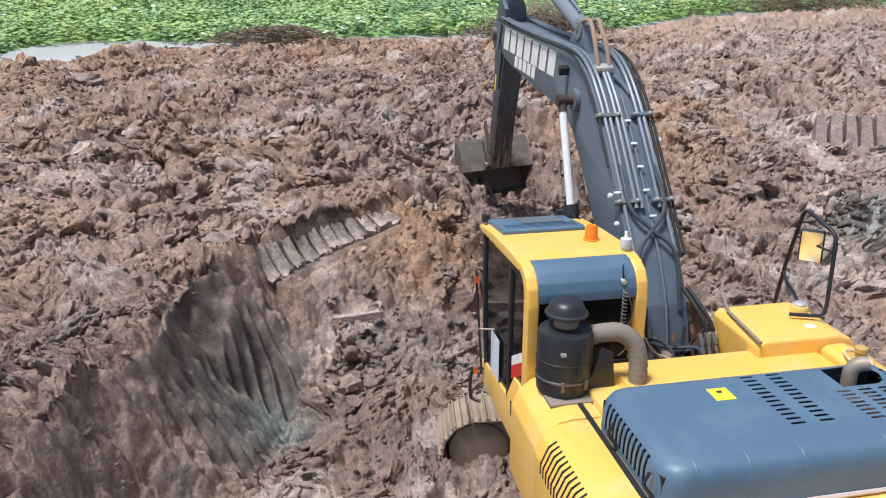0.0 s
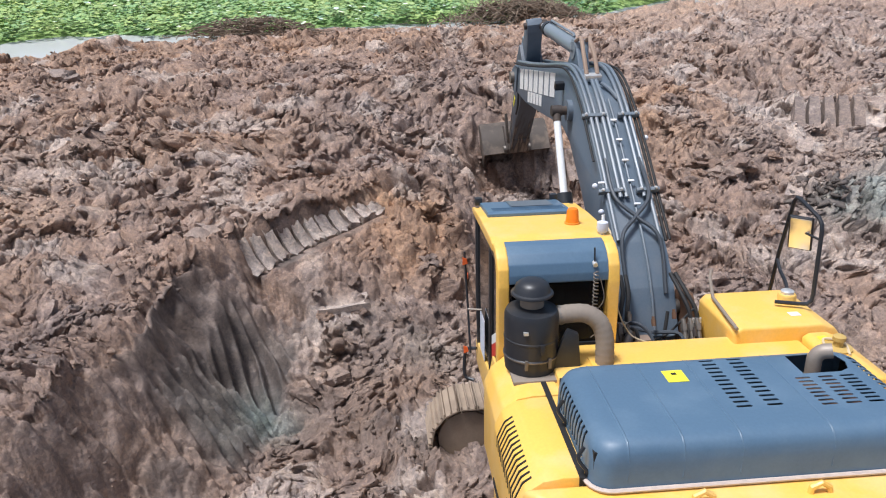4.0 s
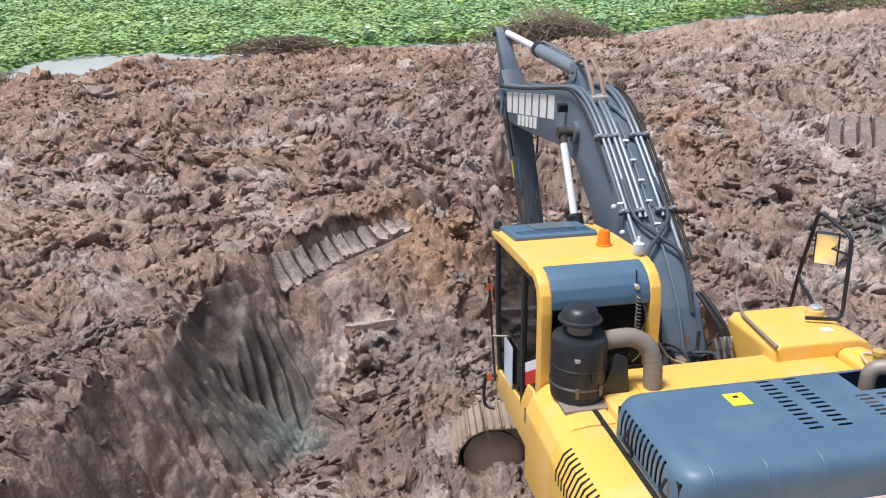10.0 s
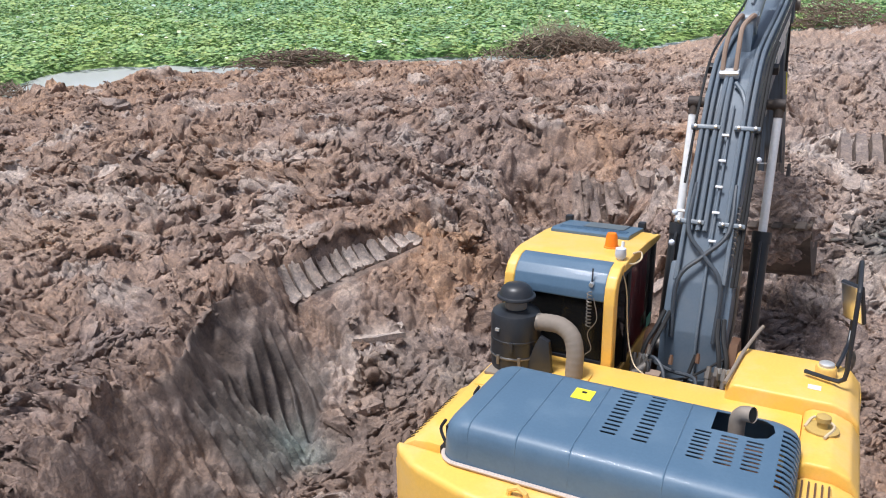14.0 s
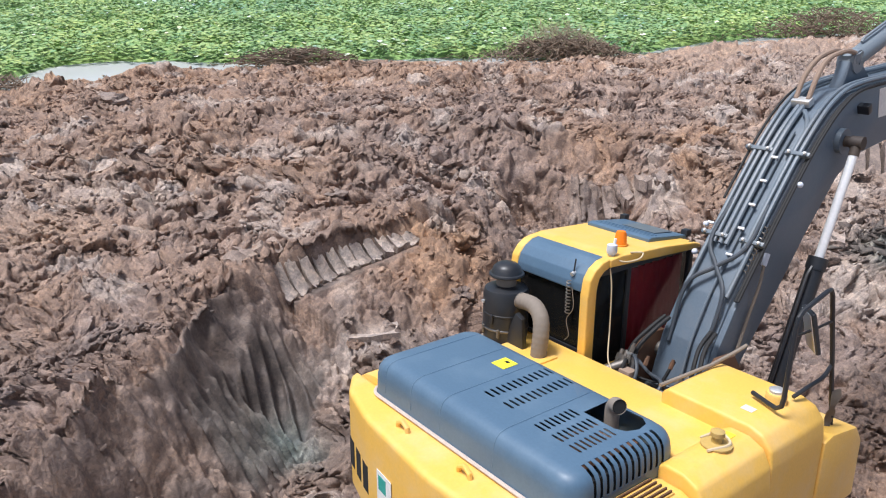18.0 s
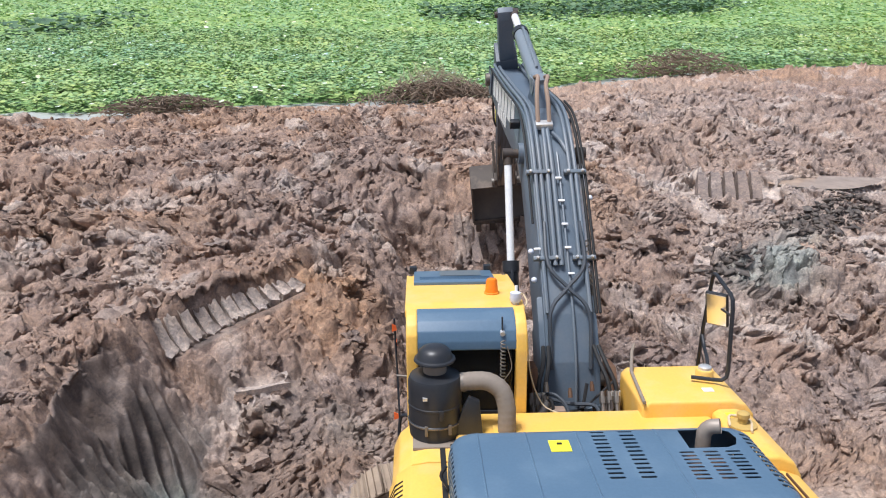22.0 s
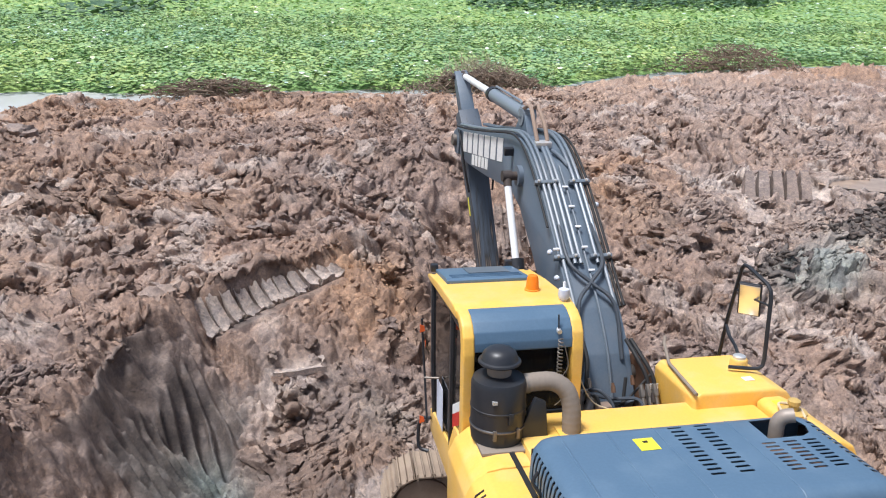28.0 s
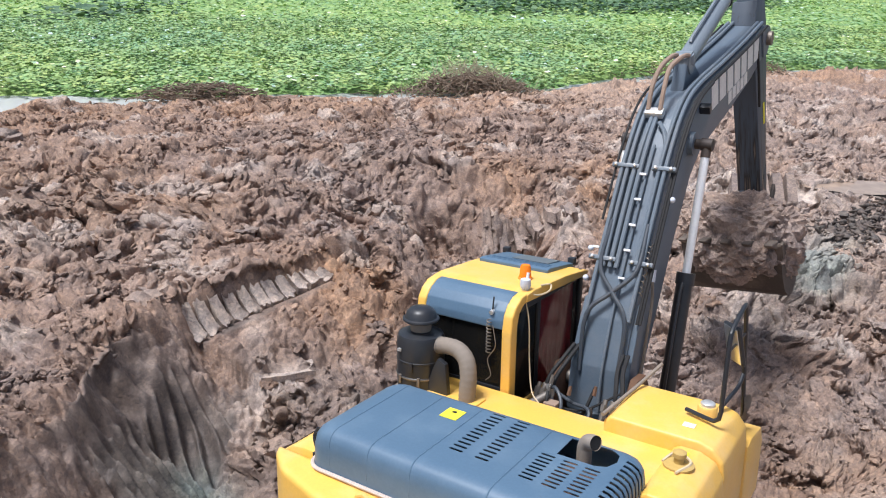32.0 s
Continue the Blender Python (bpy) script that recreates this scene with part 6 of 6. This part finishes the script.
    part("hose_cap", rod((0.295, 1.06, 0.66), (0.302, 0.96, 0.585), 0.028, 10), PAPER, boom, "white hose end fitting")
    part("spring_guard", tube([(0.262 + 0.022 * math.cos(k * 0.9), 0.70 + 0.0075 * k, 0.665 + 0.0041 * k + 0.022 * math.sin(k * 0.9)) for k in range(64)], 0.006, 5), STEEL, boom, "coiled spring hose guard")
    # hose bridge at the bend, tan sleeves to the stick cylinder
    part("hose_manifold", box(-0.16, 0.04, 2.46, 2.56, 1.45, 1.53, 0.015), SILVER, boom, "silver hose manifold")
    for x0, x1 in ((-0.13, -0.06), (0.0, 0.06)):
        part("sleeved_hose", tube(smooth_path([(x0, 2.52, 1.52), (x0, 2.72, 1.67), (x0 * 0.8, 2.95, 1.75), (x1, 3.20, 1.72), (x1 * 1.1, 3.42, 1.58)], 6), 0.026, 8), TANHOSE, boom, "tan sleeved hydraulic hose")
    part("hose", tube(smooth_path([(0.02, 2.40, 1.46), (0.10, 2.30, 1.42), (0.16, 2.15, 1.37)], 5), 0.024, 8), PIPE_GREY, boom, "grey hydraulic pipe")
    part("cylinder_bracket", prism([(3.05, 1.36), (3.22, 1.50), (3.33, 1.59), (3.46, 1.56), (3.50, 1.44), (3.68, 1.13)], -0.075, 0.075, 0.02, 2, "x"), BOOM_GREY, boom, "grey stick cylinder bracket")
    return boom


STICK = [(-0.52, 0.335), (0.0, 0.40), (0.35, 0.36), (1.2, 0.26), (2.75, 0.13), (3.12, 0.11), (3.25, 0.0), (3.12, -0.11), (2.75, -0.13), (1.2, -0.20), (0.3, -0.27), (-0.10, -0.27), (-0.52, -0.06)]
STICK_TAIL = [(-0.50, -0.05), (-0.85, 0.03), (-1.20, 0.13), (-1.30, 0.20), (-1.31, 0.29), (-1.24, 0.35), (-0.9, 0.36), (-0.50, 0.335)]


def build_stick():
    stick = part("stick", prism(STICK, -0.17, 0.17, 0.015, 2, "x"), STICKPAINT, excavator, "dark grey dipper stick smeared with mud")
    part("stick_tail", prism(STICK_TAIL, -0.115, 0.115, 0.015, 2, "x"), BOOM_GREY, stick, "dark grey lugs of the stick's tail")
    part("tail_pin", rod((-0.16, -1.22, 0.24), (0.16, -1.22, 0.24), 0.05, 14), DARKSTEEL, stick, "greasy tail pin")
    part("stick_mud", prism([(1.9, 0.21), (2.75, 0.14), (3.1, 0.12), (3.1, -0.12), (2.75, -0.14), (2.3, -0.17)], -0.176, 0.176, 0.012, 2, "x"), STICKPAINT, stick, "scraped plate on the stick's end")
    for s in (-1, 1):
        part("mark", box(s * 0.174 - 0.003, s * 0.174 + 0.003, 0.98, 1.30, 0.09, 0.16, 0), DECALYEL, stick, "yellow stripe")
        part("hose", tube(smooth_path([(s * 0.24, -0.1, -0.28), (s * 0.26, 0.1, -0.45), (s * 0.25, 0.5, -0.40), (s * 0.20, 0.95, -0.22)], 6), 0.018, 8), RUBBER, stick, "black hydraulic hose")
    # bucket cylinder on the outer side
    part("bucket_cylinder", merge(rod((0, -0.15, 0.55), (0, 1.35, 0.46), 0.075, 16), box(-0.06, 0.06, -0.3, 0.0, 0.34, 0.62, 0.02)), BOOM_GREY, stick, "grey bucket cylinder")
    part("rod_end", rod((0, 1.35, 0.46), (0, 2.45, 0.44), 0.042, 14), CHROME, stick, "chrome bucket cylinder rod")
    for s in (-1, 1):
        part("link", prism([(2.38, 0.46), (2.50, 0.48), (2.82, 0.05), (2.74, -0.04)], s * 0.21 - 0.025, s * 0.21 + 0.025, 0.01, 2, "x"), BUCKETSTEEL, stick, "muddy bucket link")
    return stick


def build_bucket():
    """Pin at the origin, teeth along y, shell's back towards z."""
    shell = [(1.30, 0.02), (1.20, 0.26), (1.06, 0.50), (0.86, 0.70), (0.60, 0.80), (0.36, 0.78), (0.18, 0.62), (0.10, 0.40), (0.08, 0.16), (0.12, -0.04)]
    W = 0.70
    bm = bmesh.new()
    outer = [[bm.verts.new((x, *p)) for p in shell] for x in (-W, W)]
    inner_p = [(p[0] * 0.955 + 0.03, p[1] * 0.93) for p in shell]
    inner = [[bm.verts.new((x, *p)) for p in inner_p] for x in (-W + 0.03, W - 0.03)]
    n = len(shell)
    for k in range(n - 1):
        bm.faces.new((outer[0][k], outer[1][k], outer[1][k + 1], outer[0][k + 1]))
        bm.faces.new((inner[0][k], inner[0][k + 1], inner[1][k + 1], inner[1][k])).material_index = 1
    for k in (0, n - 1):
        f = (outer[0][k], inner[0][k], inner[1][k], outer[1][k])
        bm.faces.new(f)
    for i in (0, 1):
        bm.faces.new(outer[i])
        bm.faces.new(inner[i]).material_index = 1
        bm.faces.new((outer[i][0], inner[i][0], inner[i][-1], outer[i][-1]))
    bmesh.ops.recalc_face_normals(bm, faces=bm.faces[:])
    bucket = part("bucket", bm, BUCKETSTEEL, excavator, "worn mud-caked digging bucket")
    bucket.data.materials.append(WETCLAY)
    for s in (-1, 1):
        part("ear", prism([(-0.10, -0.06), (-0.14, 0.10), (-0.16, 0.42), (-0.04, 0.52), (0.16, 0.60), (0.10, 0.10), (0.10, -0.08)], s * 0.20 - 0.03, s * 0.20 + 0.03, 0.012, 2, "x"), BUCKETSTEEL, bucket, "bucket ear")
        part("side_cutter", prism([(1.32, 0.0), (1.20, 0.20), (0.95, 0.10), (1.15, -0.08)], s * W - 0.02, s * W + 0.02, 0.008, 1, "x"), BUCKETSTEEL, bucket)
    part("bucket_pin", rod((-0.28, 0, 0), (0.28, 0, 0), 0.07, 14), STEEL, bucket)
    part("lip", box(-W, W, 1.22, 1.36, -0.02, 0.03, 0.008), BUCKETSTEEL, bucket, "cutting lip")
    for i in range(5):
        x = -0.60 + i * 0.30
        part("tooth", prism([(1.28, -0.06), (1.28, 0.07), (1.58, 0.025), (1.64, 0.0), (1.58, -0.025)], x - 0.06, x + 0.06, 0.012, 1, "x"), BUCKETSTEEL, bucket, "worn bucket tooth")
    return bucket


boom, stick, bucket = build_boom(), build_stick(), build_bucket()


def cylinder(name, bore, rod_r, barrel_len, rod_len, label, mat=BOOM_GREY):
    """Barrel runs along y from its pin; the rod runs back along y from its own pin."""
    b = part(name, merge(rod((0, 0, 0), (0, barrel_len, 0), bore, 18), lathe([(bore * 1.12, 0), (bore * 1.12, 0.10)], 18), None), mat, excavator, label)
    part("gland", rod((0, barrel_len - 0.12, 0), (0, barrel_len + 0.01, 0), bore * 1.14, 18), BLACK, b)
    part("cylinder_eye", merge(rod((-0.09, 0, 0), (0.09, 0, 0), bore * 1.25, 16), bmesh.new()), mat, b)
    part("port_pipe", tube([(0, 0.25, bore + 0.02), (0, 0.3, bore + 0.045), (0, barrel_len - 0.2, bore + 0.045), (0, barrel_len - 0.1, bore)], 0.018, 6), mat, b)
    r = part(name + "_rod", rod((0, -0.08, 0), (0, -rod_len, 0), rod_r, 16), CHROME, excavator, "chrome piston rod")
    part("rod_eye", merge(rod((-0.06, 0, 0), (0.06, 0, 0), rod_r * 1.5, 16), rod((0, 0, 0), (0, -0.14, 0), rod_r * 1.12, 14)), DARKSTEEL, r, "dark greasy rod eye")
    return b, r


cyl_l = cylinder("boom_cylinder", 0.088, 0.046, 2.05, 1.7, "black boom lift cylinder", BLACK)
cyl_r = cylinder("boom_cylinder", 0.088, 0.046, 2.05, 1.7, "black boom lift cylinder", BLACK)
cyl_s = cylinder("stick_cylinder", 0.100, 0.055, 1.75, 1.75, "pale grey stick cylinder", CYL_GREY)


def heap(name, seed, sx, sy, sz, label):
    """A rounded, crumbly heap: a squarish ball with lumps, and crumbs sunk into its skin."""
    ball = bmesh.new()
    bmesh.ops.create_icosphere(ball, subdivisions=5, radius=1.0)
    co, tri = np.array([v.co[:] for v in ball.verts]), np.array([[v.index for v in f.verts] for f in ball.faces])
    ball.free()
    co = np.sign(co) * np.abs(co) ** 0.78
    swell = np.array([0.22 * noise.noise(Vector(v) * 1.6 + Vector((seed, 0, 0))) + sum(a * abs(noise.noise(Vector(v) * f + Vector((seed, 0, 0)))) ** 0.6 for f, a in ((3.2, 0.20), (6.5, 0.14), (13.0, 0.09), (26.0, 0.045))) for v in co])
    co = co * (0.84 + swell)[:, None] * (sx, sy, sz)
    r = np.random.RandomState(seed)
    vs, ts, n = [], [], 0
    for k in r.choice(len(co), 420, False):
        c2, t2 = kinds[1 + r.randint(6)]
        s = 0.02 + 0.055 * r.rand() ** 2.5
        vs.append(c2 @ np.array(Euler(r.uniform(0, 6.28, 3)).to_matrix()).T * s + co[k]), ts.append(t2 + n)
        n += len(c2)
    made = []
    for title, points, faces in ((name, co, tri), ("crumbs", np.concatenate(vs), np.concatenate(ts))):
        me = bpy.data.meshes.new(title)
        me.from_pydata(points.tolist(), [], faces.tolist())
        me.materials.append(MUD)
        at = me.color_attributes.new("soil", "FLOAT_COLOR", "POINT")
        at.data.foreach_set("color", np.tile([0.06, 0.0, 0.0, 0.22], len(points)).astype(np.float32))
        made.append(new(title, me))
    made[1].parent = made[0]
    made[1]["kind"] = "stuff"
    made[1]["label"] = "loose crumbs stuck to the heap"
    return tagged(made[0], label, "mud load")


load_a = heap("mud_load", 71, 0.76, 0.66, 0.58, "heaped scoop of sticky brown mud")
load_b = heap("mud_load", 72, 0.80, 0.70, 0.62, "heaped scoop of sticky grey-brown mud")


# ---- how things move ----
# seconds: boom angle (foot to tip above the deck), stick angle and bucket angle (pin to teeth), degrees in the machine's plane
ARM_ROWS = [
    (0, 25.1, -55.0, -40.0),    (0.5, 27.3, -62.0, -47.5),    (1, 28.3, -68.0, -55.0),    (1.5, 29.3, -57.0, -56.5),
    (2, 29.4, -47.0, -58.0),    (2.5, 26.9, -40.0, -46.0),    (3, 22.5, -35.5, -35.0),    (3.5, 17.7, -34.0, -33.0),
    (4, 15.5, -35.0, -35.5),    (4.5, 15.8, -36.0, -38.0),    (5, 17.5, -40.0, -45.0),    (5.5, 19.9, -44.0, -52.0),
    (6, 22.0, -48.5, -58.0),    (6.5, 24.5, -53.0, -59.0),    (7, 26.3, -58.5, -60.0),    (7.5, 28.3, -67.0, -64.0),
    (8, 29.2, -76.0, -68.0),    (8.5, 26.5, -86.0, -80.0),    (9, 21.8, -95.0, -100.0),    (9.5, 18.0, -104.0, -122.0),
    (10, 15.0, -108.0, -150.0),    (10.5, 15.3, -110.0, -165.0),    (11, 17.7, -108.0, -178.0),    (11.5, 19.1, -106.0, -188.0),
    (12, 22.5, -104.0, -183.0),    (12.5, 25.9, -100.0, -186.0),    (13, 28.5, -96.0, -188.0),    (13.5, 31.3, -94.0, -188.0),
    (14, 32.7, -92.0, -188.0),    (14.5, 35.7, -90.0, -188.0),    (15, 36.2, -87.0, -188.0),    (15.5, 35.6, -84.0, -188.0),
    (16, 34.0, -80.0, -188.0),    (16.5, 31.2, -76.0, -186.0),    (17, 26.3, -68.0, -182.0),    (17.5, 23.2, -60.0, -170.0),
    (18, 24.8, -50.0, -146.0),    (18.5, 27.6, -34.0, -104.4),    (19, 31.8, -9.0, -30.0),    (19.5, 34.9, -12.0, -24.0),
    (20, 34.8, -17.0, -24.0),    (20.5, 34.9, -27.0, -36.0),    (21, 34.5, -33.0, -45.0),    (21.5, 32.4, -38.5, -49.0),
    (22, 28.4, -41.5, -50.0),    (22.5, 24.5, -46.0, -53.5),    (23, 24.1, -50.5, -57.0),    (23.5, 25.8, -59.0, -59.5),
    (24, 27.2, -68.0, -62.0),    (24.5, 26.7, -76.0, -68.0),    (25, 25.8, -84.0, -78.0),    (25.5, 23.4, -91.0, -100.0),
    (26, 20.8, -98.0, -122.0),    (26.5, 17.7, -104.0, -138.0),    (27, 15.6, -108.0, -155.0),    (27.5, 15.0, -112.0, -172.0),
    (28, 16.4, -112.0, -182.0),    (28.5, 18.9, -112.0, -190.0),    (29, 21.4, -109.0, -184.0),    (29.5, 24.9, -103.0, -187.0),
    (30, 28.3, -98.0, -188.0),    (30.5, 31.3, -95.0, -188.0),    (31, 33.4, -91.0, -188.0),    (31.5, 34.6, -86.0, -188.0),
    (32, 34.9, -78.0, -188.0),
]


def arm_state(t):
    ts = [r[0] for r in ARM_ROWS]
    return [float(np.interp(t, ts, [r[k] for r in ARM_ROWS])) for k in (1, 2, 3)]


def turned(p, deg, o):
    c, s = math.cos(radians(deg)), math.sin(radians(deg))
    return o[0] + p[0] * c - p[1] * s, o[1] + p[0] * s + p[1] * c


def arm_points(t):
    b, s, k = arm_state(t)
    tip = turned((BOOM_LEN, 0), b, FOOT)
    pin = turned((STICK_LEN, 0), s, tip)
    return b, s, k, tip, pin


def aimed(x, p, q):
    """A pose at (x, p) with y towards q, in the machine's plane."""
    return pose(x, p[0], p[1], math.degrees(math.atan2(q[1] - p[1], q[0] - p[0])))


def plane():
    """From the arm's own plane (x across it) to the machine: the boom points a little to the cab's side."""
    return pose(BX, FOOT[0], 0, 0, 0, 0.75) @ pose(0, -FOOT[0], 0)


def stick_hang(tip):
    """The stick's plane leans a little and turns outward of the boom's."""
    return plane() @ pose(0, *tip, 0, -SIDE_LEAN, -STICK_TURN)


def machine_pose(t):
    sw = float(np.interp(t, [r[0] for r in SWING_ROWS], [r[1] for r in SWING_ROWS]))
    return Matrix.Translation(ROOT) @ lean @ pose(0, 0, 0, 0, 0, -sw)


def motions():
    root_rows, under_rows = [], []
    for t, sw in SWING_ROWS:
        root_rows.append((t, Matrix.Translation(ROOT) @ lean @ pose(0, 0, 0, 0, 0, -sw)))
        under_rows.append((t, pose(0, 0, -0.13, 0, 0, sw + UNDER_TURN)))
    walk(excavator, root_rows)
    walk(under, under_rows)
    rows = {ob: [] for ob in (boom, stick, bucket, *cyl_l, *cyl_r, *cyl_s)}
    for r in ARM_ROWS:
        t = r[0]
        b, s, k, tip, pin = arm_points(t)
        rows[boom].append((t, plane() @ pose(0, *FOOT, b)))
        hang = stick_hang(tip)
        rows[stick].append((t, hang @ pose(0, 0, 0, s)))
        rows[bucket].append((t, hang @ pose(0, pin[0] - tip[0], pin[1] - tip[1], k)))
        lift = turned((2.59, 1.03), b, FOOT)
        base = (0.85, 1.02)
        for side, (barrel, piston) in ((-1, cyl_l), (1, cyl_r)):
            x = side * 0.44
            rows[barrel].append((t, plane() @ aimed(x, base, lift)))
            rows[piston].append((t, plane() @ aimed(x, lift, (2 * lift[0] - base[0], 2 * lift[1] - base[1]))))
        a0, a1 = turned((3.40, 1.50), b, FOOT), turned((-1.22, 0.24), s, tip)
        rows[cyl_s[0]].append((t, plane() @ aimed(0, a0, a1)))
        rows[cyl_s[1]].append((t, plane() @ aimed(0, a1, (2 * a1[0] - a0[0], 2 * a1[1] - a0[1]))))
    for ob, rr in rows.items():
        walk(ob, rr)
    # the mud: dug out of the bank, carried in the bucket, tipped out
    for load, dig, dump, end, seat, drop_at in ((load_a, 10.5, 18.2, 18.8, (0.74, -0.04), (9.2, 12.4, 0.10)), (load_b, 27.5, 99, 99, (0.76, -0.04), None)):
        def in_bucket(t):
            b, s, k, tip, pin = arm_points(t)
            return machine_pose(t) @ stick_hang(tip) @ pose(0, pin[0] - tip[0], pin[1] - tip[1], k) @ pose(0, *seat)
        rest = in_bucket(dig)
        seq = [(0.0, rest), (dig, rest)]
        t = dig + 0.25
        while t <= min(dump, 32.0) + 1e-6:
            seq.append((t, in_bucket(t)))
            t += 0.25
        if drop_at:
            seq.append((end, Matrix.Translation(drop_at) @ in_bucket(dump).to_3x3().to_4x4()))
            seq.append((32.0, Matrix.Translation(drop_at) @ in_bucket(dump).to_3x3().to_4x4()))
        walk(load, seq)


UNDER_TURN, SIDE_LEAN, STICK_TURN = 2.0, 5.0, 3.2
motions()
